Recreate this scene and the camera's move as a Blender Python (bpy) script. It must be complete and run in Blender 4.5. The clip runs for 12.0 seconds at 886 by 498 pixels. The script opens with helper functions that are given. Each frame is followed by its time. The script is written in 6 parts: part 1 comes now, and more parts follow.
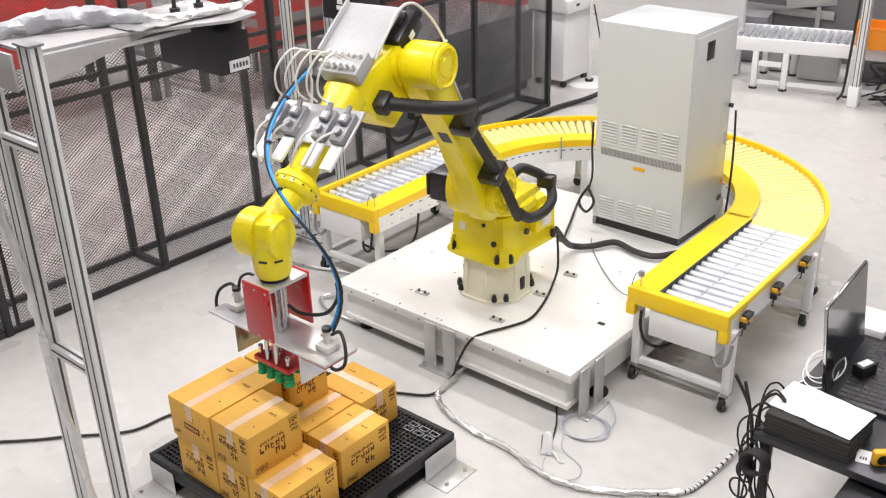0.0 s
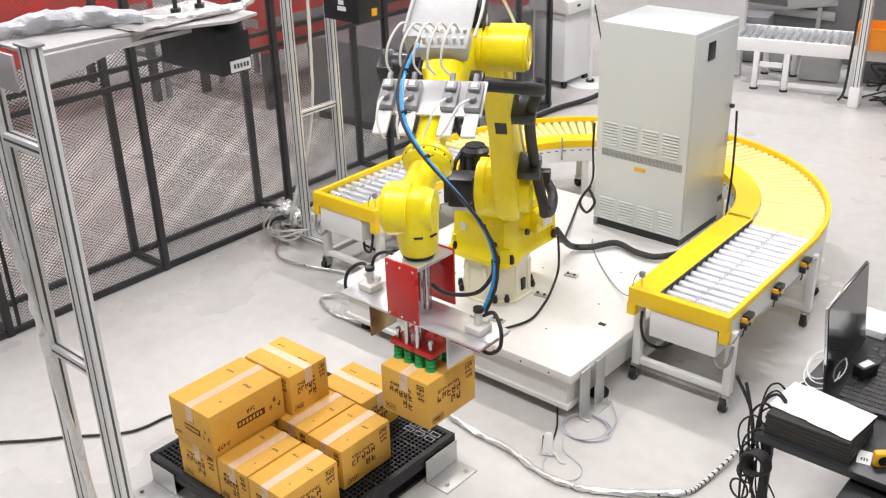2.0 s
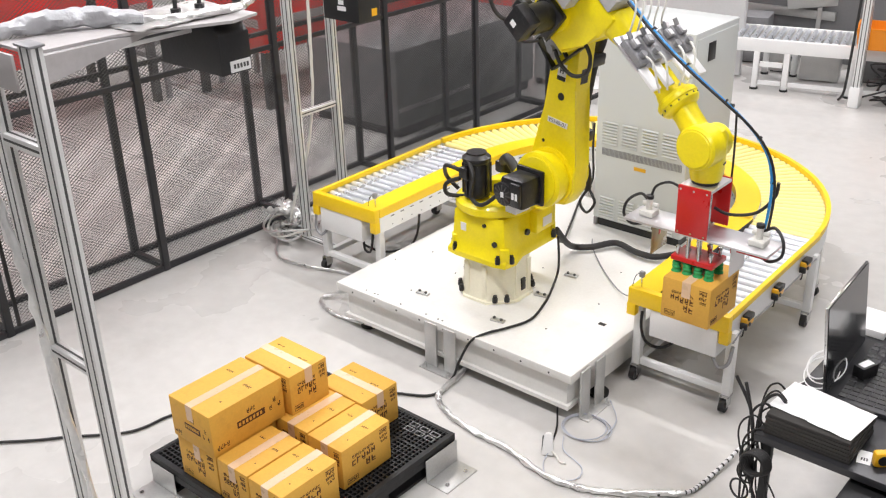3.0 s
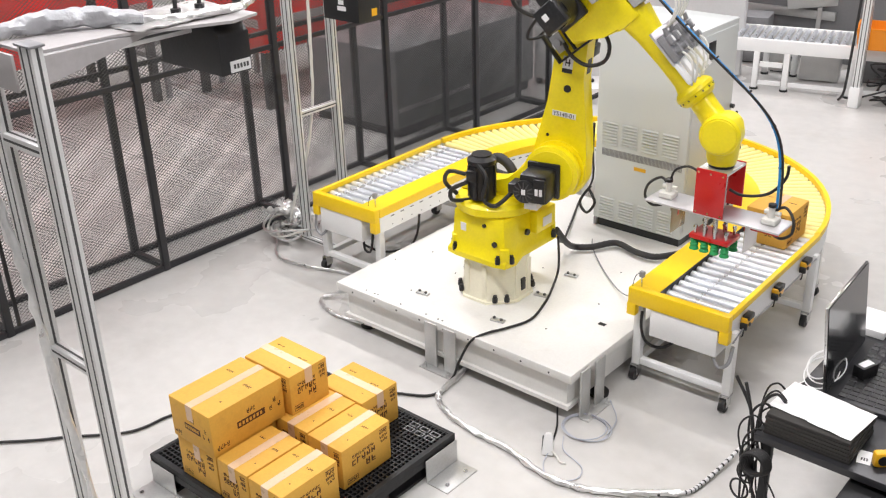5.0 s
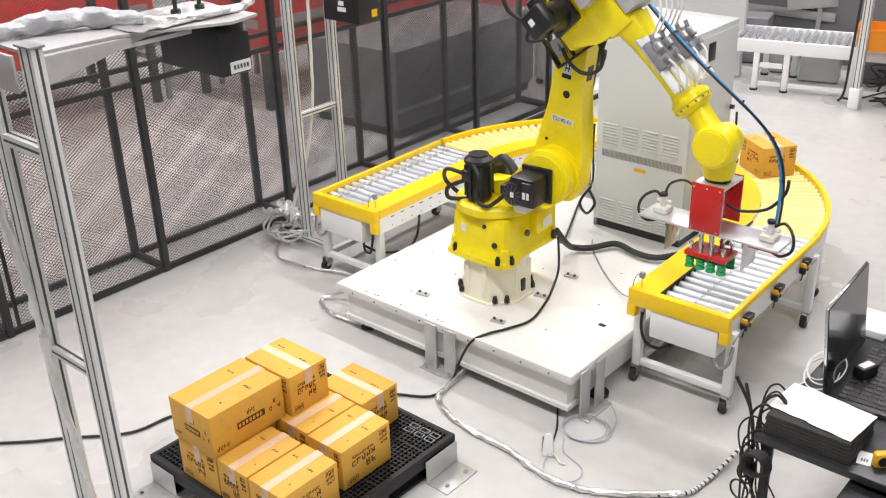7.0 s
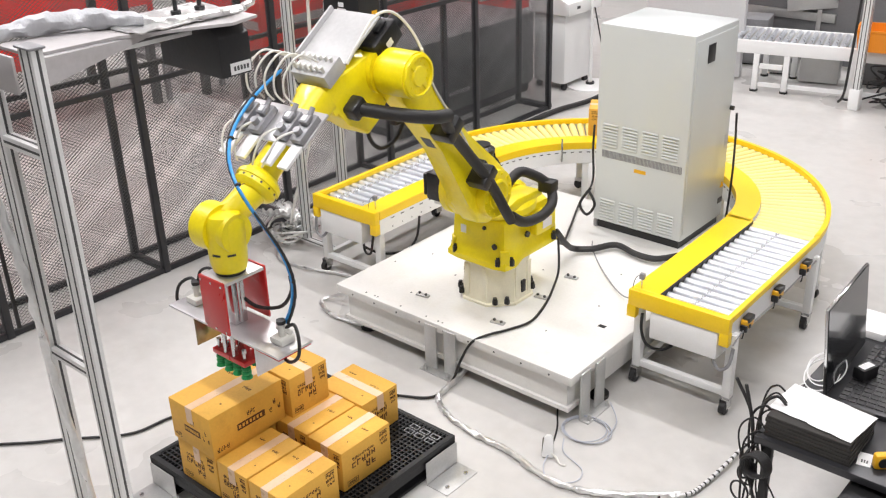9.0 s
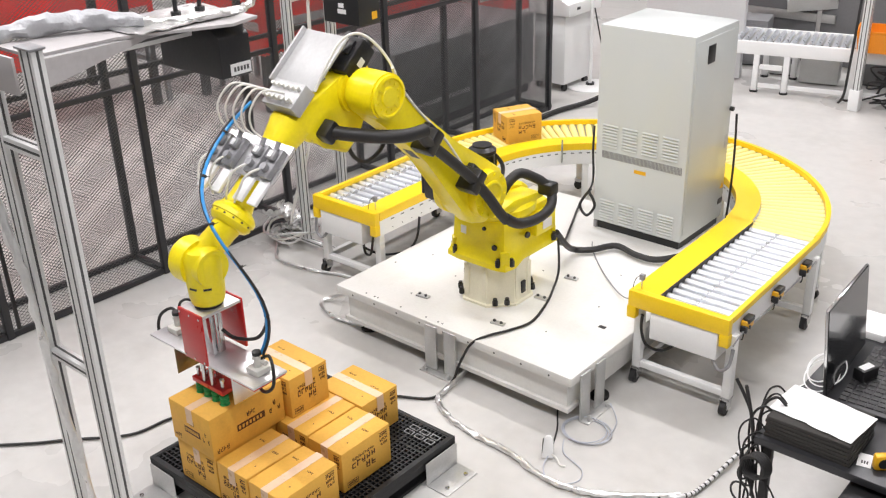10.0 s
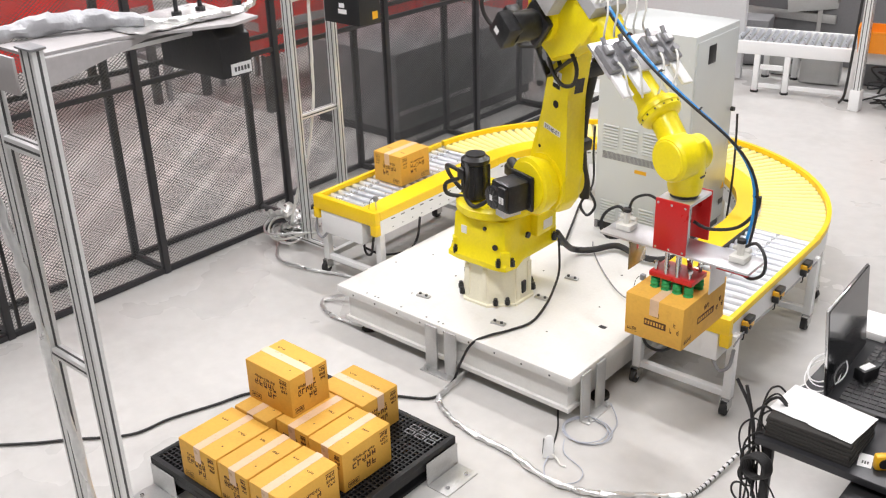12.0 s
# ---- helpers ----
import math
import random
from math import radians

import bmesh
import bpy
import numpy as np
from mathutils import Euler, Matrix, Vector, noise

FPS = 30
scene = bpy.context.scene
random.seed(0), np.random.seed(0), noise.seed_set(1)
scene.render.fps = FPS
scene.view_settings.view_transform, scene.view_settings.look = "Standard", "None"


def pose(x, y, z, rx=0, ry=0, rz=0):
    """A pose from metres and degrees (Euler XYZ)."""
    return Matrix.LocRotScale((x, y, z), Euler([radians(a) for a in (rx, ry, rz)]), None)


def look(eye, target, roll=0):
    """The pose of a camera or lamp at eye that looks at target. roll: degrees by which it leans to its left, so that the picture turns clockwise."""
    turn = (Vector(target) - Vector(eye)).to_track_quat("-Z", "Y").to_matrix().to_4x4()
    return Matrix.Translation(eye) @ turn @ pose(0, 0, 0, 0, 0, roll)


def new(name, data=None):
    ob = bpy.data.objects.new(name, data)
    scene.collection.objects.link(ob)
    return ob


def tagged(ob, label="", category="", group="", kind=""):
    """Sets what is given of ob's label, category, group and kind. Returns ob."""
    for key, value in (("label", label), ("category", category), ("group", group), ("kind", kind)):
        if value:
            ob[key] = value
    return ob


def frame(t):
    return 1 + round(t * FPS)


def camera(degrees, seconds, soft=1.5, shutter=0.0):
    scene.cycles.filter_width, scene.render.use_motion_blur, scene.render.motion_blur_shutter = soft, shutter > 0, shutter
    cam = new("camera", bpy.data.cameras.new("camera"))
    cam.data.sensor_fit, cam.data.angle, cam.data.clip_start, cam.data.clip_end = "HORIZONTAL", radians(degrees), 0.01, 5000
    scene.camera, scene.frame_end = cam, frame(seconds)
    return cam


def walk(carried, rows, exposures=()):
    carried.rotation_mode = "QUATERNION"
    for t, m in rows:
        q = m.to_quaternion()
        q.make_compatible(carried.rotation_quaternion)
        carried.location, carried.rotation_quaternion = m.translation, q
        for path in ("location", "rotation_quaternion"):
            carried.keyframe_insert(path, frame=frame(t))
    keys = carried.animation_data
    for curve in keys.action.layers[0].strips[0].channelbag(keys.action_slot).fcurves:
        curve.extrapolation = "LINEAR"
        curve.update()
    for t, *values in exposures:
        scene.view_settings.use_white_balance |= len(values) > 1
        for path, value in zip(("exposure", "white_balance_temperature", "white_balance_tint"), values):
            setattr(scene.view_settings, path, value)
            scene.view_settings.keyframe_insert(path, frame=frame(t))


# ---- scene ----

from mathutils import geometry

# camera: fixed on a stand, with a very slight sag of the head
EYE = Vector((3.42, -4.39, 3.25))


def aim(yaw, pitch):
    a, b = radians(yaw), radians(pitch)
    d = Vector((math.sin(a) * math.cos(b), math.cos(a) * math.cos(b), -math.sin(b)))
    return look(EYE, EYE + d, -1.72)


cam = camera(48.085, 12.0, soft=1.2)
walk(cam, [
    (0.0, aim(-41.27, 25.56)), (0.8, aim(-41.27, 25.56)), (2.0, aim(-41.318, 25.526)), (6.0, aim(-41.318, 25.526)),
    (6.5, aim(-41.318, 25.49)), (7.0, aim(-41.318, 25.477)), (9.0, aim(-41.318, 25.41)), (10.0, aim(-41.318, 25.363)),
    (12.0, aim(-41.35, 25.363)),
])

# ---- light: a bright hall under assumed rows of ceiling lamps, none in view ----
world = bpy.data.worlds.new("hall_air")
scene.world = world
world.use_nodes = True
world.node_tree.nodes["Background"].inputs[0].default_value = (0.9, 0.95, 1.0, 1)
world.node_tree.nodes["Background"].inputs[1].default_value = 0.2
scene.view_settings.exposure = -0.06
# the last two, at x -8, are added to brighten what stands behind the fence
LAMPS = [(-3.4, -3.0), (-3.4, 2.2), (-3.4, 8.4), (1.2, -3.0), (1.2, 2.2), (1.2, 8.4), (5.8, -3.0), (-8.0, -1.0), (-8.0, 5.2)]
LAMP_Z = 6.6
for lx, ly in LAMPS:
    ld = bpy.data.lights.new("assumed_lamp_light", "AREA")
    ld.shape, ld.size, ld.size_y, ld.energy, ld.color = "RECTANGLE", 2.4, 0.3, 192, (1.0, 0.977, 1.0)
    lo = new("assumed_lamp_light", ld)
    lo.matrix_basis = pose(lx, ly, LAMP_Z - 0.06)


# ---- materials ----
def rgba(c):
    return (c[0], c[1], c[2], 1)


def material(name, col, rough=0.5, metal=0.0, var=0.12, scale=6.0, fine=90.0, bump=0.03, coat=0.0, island=0.0, obrand=0.0, dirt=None, dirt_amount=0.0, glow=0.0):
    m = bpy.data.materials.new(name)
    m.use_nodes = True
    nt = m.node_tree
    b = nt.nodes["Principled BSDF"]
    tc = nt.nodes.new("ShaderNodeTexCoord")
    n1 = nt.nodes.new("ShaderNodeTexNoise")
    n1.inputs["Scale"].default_value, n1.inputs["Detail"].default_value = scale, 5
    n2 = nt.nodes.new("ShaderNodeTexNoise")
    n2.inputs["Scale"].default_value, n2.inputs["Detail"].default_value = fine, 3
    nt.links.new(tc.outputs["Object"], n1.inputs["Vector"])
    nt.links.new(tc.outputs["Object"], n2.inputs["Vector"])
    ad = nt.nodes.new("ShaderNodeMath")
    ad.operation = "ADD"
    nt.links.new(n1.outputs["Fac"], ad.inputs[0])
    nt.links.new(n2.outputs["Fac"], ad.inputs[1])
    mr = nt.nodes.new("ShaderNodeMapRange")
    mr.inputs[1].default_value, mr.inputs[2].default_value = 0.6, 1.4
    mr.inputs[3].default_value, mr.inputs[4].default_value = 1 - var, 1 + var
    nt.links.new(ad.outputs[0], mr.inputs[0])
    hsv = nt.nodes.new("ShaderNodeHueSaturation")
    hsv.inputs["Color"].default_value = rgba(col)
    last = mr.outputs[0]
    for amount, node_type, out in ((island, "ShaderNodeNewGeometry", "Random Per Island"), (obrand, "ShaderNodeObjectInfo", "Random")):
        if amount:
            g = nt.nodes.new(node_type)
            r2 = nt.nodes.new("ShaderNodeMapRange")
            r2.inputs[3].default_value, r2.inputs[4].default_value = 1 - amount, 1 + amount
            nt.links.new(g.outputs[out], r2.inputs[0])
            mu = nt.nodes.new("ShaderNodeMath")
            mu.operation = "MULTIPLY"
            nt.links.new(last, mu.inputs[0])
            nt.links.new(r2.outputs[0], mu.inputs[1])
            last = mu.outputs[0]
    nt.links.new(last, hsv.inputs["Value"])
    colour = hsv.outputs[0]
    if dirt:
        n3 = nt.nodes.new("ShaderNodeTexNoise")
        n3.inputs["Scale"].default_value, n3.inputs["Detail"].default_value, n3.inputs["Roughness"].default_value = scale * 2.3, 8, 0.7
        nt.links.new(tc.outputs["Object"], n3.inputs["Vector"])
        r3 = nt.nodes.new("ShaderNodeMapRange")
        r3.inputs[1].default_value, r3.inputs[2].default_value, r3.inputs[4].default_value = 0.52, 0.75, dirt_amount
        nt.links.new(n3.outputs["Fac"], r3.inputs[0])
        mx = nt.nodes.new("ShaderNodeMix")
        mx.data_type = "RGBA"
        mx.inputs[7].default_value = rgba(dirt)
        nt.links.new(r3.outputs[0], mx.inputs[0])
        nt.links.new(colour, mx.inputs[6])
        colour = mx.outputs[2]
    nt.links.new(colour, b.inputs["Base Color"])
    b.inputs["Metallic"].default_value = metal
    rr = nt.nodes.new("ShaderNodeMapRange")
    rr.inputs[3].default_value, rr.inputs[4].default_value = max(0.02, rough - 0.09), min(1, rough + 0.09)
    nt.links.new(n1.outputs["Fac"], rr.inputs[0])
    nt.links.new(rr.outputs[0], b.inputs["Roughness"])
    b.inputs["Coat Weight"].default_value = coat
    if bump:
        bp = nt.nodes.new("ShaderNodeBump")
        bp.inputs["Strength"].default_value, bp.inputs["Distance"].default_value = 0.5, bump * 0.02
        nt.links.new(n2.outputs["Fac"], bp.inputs["Height"])
        nt.links.new(bp.outputs[0], b.inputs["Normal"])
    if glow:
        b.inputs["Emission Color"].default_value = rgba(col)
        b.inputs["Emission Strength"].default_value = glow
    return m


def clear_material(name, col, rough=0.05):
    m = bpy.data.materials.new(name)
    m.use_nodes = True
    b = m.node_tree.nodes["Principled BSDF"]
    b.inputs["Base Color"].default_value = rgba(col)
    b.inputs["Roughness"].default_value, b.inputs["Transmission Weight"].default_value, b.inputs["IOR"].default_value = rough, 0.85, 1.2
    return m


FLOOR = material("epoxy_floor", (0.585, 0.572, 0.55), 0.29, 0, 0.08, 0.7, 9, 0.02, dirt=(0.45, 0.43, 0.40), dirt_amount=0.5)
WALL = material("hall_wall_paint", (0.58, 0.58, 0.58), 0.7, 0, 0.05, 1.5, 40, 0.05)
CEIL = material("ceiling_panels", (0.86, 0.86, 0.86), 0.8, 0, 0.05, 1.0, 20)
WHITE = material("white_paint", (0.78, 0.77, 0.74), 0.42, 0, 0.04, 3, 60, 0.03, dirt=(0.62, 0.59, 0.53), dirt_amount=0.3)
WHITE2 = material("clean_white_paint", (0.84, 0.84, 0.83), 0.4, 0, 0.03, 4, 80, 0.02)
CABINET = material("cabinet_grey_paint", (0.645, 0.67, 0.66), 0.24, 0, 0.03, 2, 150, 0.015)
CREAM = material("cream_paint", (0.90, 0.86, 0.68), 0.45, 0, 0.05, 6, 80, 0.03)
YELLOW = material("robot_yellow", (0.95, 0.78, 0.006), 0.36, 0, 0.06, 6, 60, 0.08, coat=0.15, dirt=(0.80, 0.60, 0.02), dirt_amount=0.35)
YCONV = material("conveyor_yellow", (0.95, 0.63, 0.005), 0.38, 0, 0.05, 3, 80, 0.03)
YROLL = material("yellow_roller_sleeve", (0.92, 0.78, 0.30), 0.45, 0, 0.05, 6, 50, 0.02, obrand=0.06)
STEEL = material("zinc_roller_steel", (0.82, 0.85, 0.90), 0.30, 0.72, 0.06, 10, 120, 0.02, obrand=0.05)
ALU = material("anodised_aluminium", (0.78, 0.78, 0.77), 0.42, 0.45, 0.06, 4, 160, 0.02)
ALUPLATE = material("milled_aluminium_plate", (0.66, 0.65, 0.66), 0.36, 0.75, 0.06, 6, 120, 0.02)
CHROME = material("polished_steel", (0.6, 0.6, 0.6), 0.18, 1.0, 0.05, 8, 60, 0)
SLOT = material("profile_slot", (0.09, 0.09, 0.09), 0.6, 0.2)
BLACK = material("black_plastic", (0.014, 0.014, 0.015), 0.42, 0, 0.2, 8, 80, 0.05)
MOTOR = material("black_motor_casting", (0.012, 0.012, 0.013), 0.36, 0, 0.25, 12, 90, 0.08, dirt=(0.06, 0.06, 0.06), dirt_amount=0.5)
RUBBER = material("black_rubber_cable", (0.018, 0.017, 0.017), 0.55, 0, 0.2, 20, 120, 0.05)
FENCE = material("fence_dark_grey", (0.028, 0.028, 0.031), 0.45, 0.1, 0.12, 3, 70, 0.03)
MESHM = material("fence_mesh_steel", (0.10, 0.102, 0.102), 0.40, 0.5, 0.15, 5, 90, 0.0)
SLAB = material("machine_charcoal_panel", (0.18, 0.18, 0.185), 0.42, 0, 0.08, 2, 40, 0.03)
REDM = material("red_machine_paint", (0.68, 0.024, 0.018), 0.4, 0, 0.08, 4, 60, 0.03)
RED = material("red_plate_paint", (0.56, 0.012, 0.012), 0.3, 0, 0.06, 8, 90, 0.03, coat=0.2)
GREEN = material("green_suction_rubber", (0.02, 0.34, 0.10), 0.5, 0, 0.1, 20, 90, 0.03)
BLUE = material("blue_air_hose", (0.03, 0.30, 0.72), 0.35, 0, 0.1, 10, 60, 0.0)
PALEHOSE = material("pale_air_hose", (0.72, 0.71, 0.66), 0.4, 0, 0.06, 10, 60, 0.0)
NETCABLE = material("grey_network_cable", (0.50, 0.52, 0.58), 0.45, 0, 0.06, 10, 60, 0.0)
CARD = material("cardboard", (0.77, 0.425, 0.065), 0.66, 0, 0.06, 5, 70, 0.06, obrand=0.05, dirt=(0.60, 0.30, 0.05), dirt_amount=0.5)
TAPE = material("packing_tape", (0.76, 0.53, 0.34), 0.3, 0, 0.06, 12, 60, 0.05)
PRINT = material("carton_print_ink", (0.10, 0.035, 0.012), 0.7, 0, 0.2, 30, 120, 0)
PALLET = material("black_pallet_plastic", (0.006, 0.006, 0.007), 0.5, 0, 0.25, 6, 60, 0.05, dirt=(0.035, 0.035, 0.035), dirt_amount=0.35)
BRACKET = material("galvanised_bracket", (0.55, 0.55, 0.54), 0.4, 0.6, 0.1, 8, 90, 0.03)
PAPER = material("white_paper", (0.86, 0.86, 0.85), 0.8, 0, 0.02, 5, 60, 0.02)
DARKPAD = material("dark_foam_pad", (0.035, 0.032, 0.029), 0.8, 0, 0.15, 12, 90, 0.1)
LAPTOP = material("laptop_charcoal", (0.03, 0.03, 0.033), 0.35, 0.2, 0.1, 8, 120, 0.02)
SCREEN = material("dark_screen_glass", (0.022, 0.023, 0.025), 0.12, 0, 0.05, 3, 30, 0)
FOIL = material("crumpled_foil", (0.78, 0.78, 0.77), 0.3, 0.85, 0.1, 9, 45, 0.6)
COVER = material("dull_cover_sheet", (0.48, 0.48, 0.48), 0.45, 0.1, 0.08, 5, 60, 0.05)
SHEET = material("pale_sheet_metal", (0.47, 0.45, 0.45), 0.45, 0.1, 0.06, 4, 60, 0.03, dirt=(0.36, 0.34, 0.33), dirt_amount=0.4)
WRAP = material("silver_foil_wrap", (0.40, 0.405, 0.42), 0.5, 0.3, 0.14, 7, 30, 0.8)
ORANGE = material("orange_plastic_bin", (0.85, 0.28, 0.01), 0.45, 0, 0.05, 4, 60, 0.02)
AMBER = material("amber_sensor_plastic", (0.80, 0.42, 0.01), 0.4, 0, 0.08, 10, 60, 0.02)
TINTED = material("tinted_guard_plate", (0.40, 0.34, 0.22), 0.25, 0.6, 0.1, 8, 60, 0.02)
GREY = material("grey_casting", (0.30, 0.30, 0.31), 0.45, 0.3, 0.12, 10, 80, 0.04)
LABEL = material("printed_label", (0.80, 0.80, 0.80), 0.5, 0, 0.02, 5, 60, 0)
PINK = material("faded_warning_label", (0.80, 0.58, 0.45), 0.5, 0, 0.05, 20, 60, 0)
LAMPGLOW = material("lamp_diffuser", (1.0, 0.98, 0.95), 0.6, 0, 0.0, 2, 20, 0, glow=5.0)
CLEAR = clear_material("clear_plate", (0.85, 0.87, 0.87), 0.15)


# ---- mesh helpers ----
def part(name, bm, mat, parent=None, label="", smooth=True, at=None):
    me = bpy.data.meshes.new(name)
    bmesh.ops.recalc_face_normals(bm, faces=bm.faces)
    if smooth:
        for f in bm.faces:
            f.smooth = True
        for e in bm.edges:
            if len(e.link_faces) == 2 and e.calc_face_angle(0) > radians(32):
                e.smooth = False
    bm.to_mesh(me)
    bm.free()
    me.materials.append(mat)
    ob = new(name, me)
    if parent is not None:
        ob.parent = parent
    if at is not None:
        ob.matrix_basis = at
    if label:
        tagged(ob, label)
    return ob


def thing(name, at, label, category, group="", kind=""):
    ob = new(name)
    ob.empty_display_size = 0.1
    ob.matrix_basis = at
    return tagged(ob, label, category, group, kind)


def B():
    return bmesh.new()


def block(bm, x0, x1, y0, y1, z0, z1, bev=0.0, m=None, seg=2):
    r = bmesh.ops.create_cube(bm, size=1)
    vs = r["verts"]
    bmesh.ops.scale(bm, vec=(x1 - x0, y1 - y0, z1 - z0), verts=vs)
    bmesh.ops.translate(bm, vec=((x0 + x1) / 2, (y0 + y1) / 2, (z0 + z1) / 2), verts=vs)
    if bev:
        es = {e for v in vs for e in v.link_edges}
        r2 = bmesh.ops.bevel(bm, geom=list(es), offset=bev, segments=seg, profile=0.5, affect="EDGES")
        vs = list({v for f in r2["faces"] for v in f.verts} | {v for v in vs if v.is_valid})
    if m is not None:
        bmesh.ops.transform(bm, matrix=m, verts=vs)
    return vs


def rod(bm, a, b, r, seg=12, r2=None):
    a, b = Vector(a), Vector(b)
    d = b - a
    q = d.to_track_quat("Z", "Y").to_matrix().to_4x4()
    bmesh.ops.create_cone(bm, cap_ends=True, segments=seg, radius1=r, radius2=r if r2 is None else r2, depth=d.length,
                          matrix=Matrix.Translation((a + b) / 2) @ q)


def lathe(bm, profile, seg=24, m=None):
    """profile: (radius, z) pairs turned about z."""
    rings = []
    for r, z in profile:
        rings.append([bm.verts.new((r * math.cos(2 * math.pi * i / seg), r * math.sin(2 * math.pi * i / seg), z)) for i in range(seg)])
    vs = [v for ring in rings for v in ring]
    for a, b in zip(rings, rings[1:]):
        for i in range(seg):
            bm.faces.new((a[i], a[(i + 1) % seg], b[(i + 1) % seg], b[i]))
    for ring in (rings[0], rings[-1]):
        bm.faces.new(ring)
    if m is not None:
        bmesh.ops.transform(bm, matrix=m, verts=vs)


def prism(bm, outline, y0, y1, bev=0.0, m=None):
    """outline: (x, z) points, drawn out along y."""
    a = [bm.verts.new((x, y0, z)) for x, z in outline]
    b = [bm.verts.new((x, y1, z)) for x, z in outline]
    fs = [bm.faces.new(a), bm.faces.new(list(reversed(b)))]
    n = len(a)
    for i in range(n):
        fs.append(bm.faces.new((a[i], b[i], b[(i + 1) % n], a[(i + 1) % n])))
    vs = a + b
    if bev:
        r2 = bmesh.ops.bevel(bm, geom=list({e for f in fs for e in f.edges}), offset=bev, segments=2, profile=0.5, affect="EDGES")
        vs = list({v for f in r2["faces"] for v in f.verts} | {v for v in vs if v.is_valid})
    if m is not None:
        bmesh.ops.transform(bm, matrix=m, verts=vs)


def smooth_path(pts, n=8):
    pts = [Vector(q) for q in pts]
    out = []
    for i in range(len(pts) - 1):
        p0, p1, p2, p3 = pts[max(i - 1, 0)], pts[i], pts[i + 1], pts[min(i + 2, len(pts) - 1)]
        for k in range(n):
            t = k / n
            out.append(0.5 * ((2 * p1) + (p2 - p0) * t + (2 * p0 - 5 * p1 + 4 * p2 - p3) * t * t + (3 * p1 - p0 - 3 * p2 + p3) * t ** 3))
    return out + [pts[-1]]


def tube(bm, pts, r, seg=8, ridges=0.0):
    """A round tube along points; ridges: every other ring is thinner by that share."""
    rings, up = [], Vector((0, 0, 1))
    for i, c in enumerate(pts):
        d = (pts[min(i + 1, len(pts) - 1)] - pts[max(i - 1, 0)]).normalized()
        x = up - d * up.dot(d)
        if x.length < 1e-3:
            x = Vector((1, 0, 0)) - d * d.x
        x.normalize()
        up = x
        y = d.cross(x)
        rad = (r(i / (len(pts) - 1)) if callable(r) else r) * (1 - ridges * (i % 2))
        rings.append([bm.verts.new(c + (x * math.cos(2 * math.pi * k / seg) + y * math.sin(2 * math.pi * k / seg)) * rad) for k in range(seg)])
    for a, b in zip(rings, rings[1:]):
        for k in range(seg):
            bm.faces.new((a[k], a[(k + 1) % seg], b[(k + 1) % seg], b[k]))
    bm.faces.new(rings[0])
    bm.faces.new(rings[-1])


def loft(bm, rings):
    """rings: lists of points, all of one length; closed at both ends."""
    rv = [[bm.verts.new(p) for p in ring] for ring in rings]
    for a, b in zip(rv, rv[1:]):
        n = len(a)
        for k in range(n):
            bm.faces.new((a[k], a[(k + 1) % n], b[(k + 1) % n], b[k]))
    bm.faces.new(rv[0])
    bm.faces.new(rv[-1])


def rounded(w, h, r, n=4):
    """A rounded rectangle as (a, b) points."""
    out = []
    for cx, cy, a0 in ((w / 2 - r, h / 2 - r, 0), (-w / 2 + r, h / 2 - r, 90), (-w / 2 + r, -h / 2 + r, 180), (w / 2 - r, -h / 2 + r, 270)):
        for k in range(n + 1):
            a = radians(a0 + 90 * k / n)
            out.append((cx + r * math.cos(a), cy + r * math.sin(a)))
    return out


# ---- the hall ----
bm = B()
block(bm, -14, 14, -12, 20, -0.25, 0.0)
tagged(part("floor", bm, FLOOR, smooth=False), "pale grey glossy epoxy floor with faint stains", "floor", kind="structure")
# walls and ceiling lie out of view; added pale to bounce fill light
for nm, (x0, x1, y0, y1) in (("wall_north", (-14, 14, 20.0, 20.25)), ("wall_south", (-14, 14, -12.25, -12.0)),
                             ("wall_west", (-14.25, -14.0, -12, 20)), ("wall_east", (14.0, 14.25, -12, 20))):
    bm = B()
    block(bm, x0, x1, y0, y1, 0, 7.2)
    tagged(part(nm, bm, WALL, smooth=False), "unseen plain pale wall, added to close the hall and bounce light", "wall", kind="structure")
bm = B()
block(bm, -14, 14, -12, 20, 7.2, 7.4)
tagged(part("ceiling", bm, CEIL, smooth=False), "unseen plain pale ceiling, added to close the hall and bounce light", "ceiling", kind="structure")
# housings for the assumed lamps, all out of view
for lx, ly in LAMPS:
    lamp = thing("assumed_lamp", pose(lx, ly, LAMP_Z), "assumed long white ceiling lamp, out of view, added to light the hall", "ceiling lamp", "ceiling lamps")
    bm = B()
    block(bm, -1.25, 1.25, -0.19, 0.19, 0.0, 0.08, 0.01)
    part("housing", bm, WHITE2, lamp)
    for sx in (-1, 1):
        bm = B()
        rod(bm, (sx, 0, 0.08), (sx, 0, 7.2 - LAMP_Z), 0.006, 6)
        part("suspension_wire", bm, GREY, lamp)
    bm = B()
    block(bm, -1.2, 1.2, -0.15, 0.15, -0.02, -0.004)
    part("diffuser", bm, LAMPGLOW, lamp, "glowing diffuser")


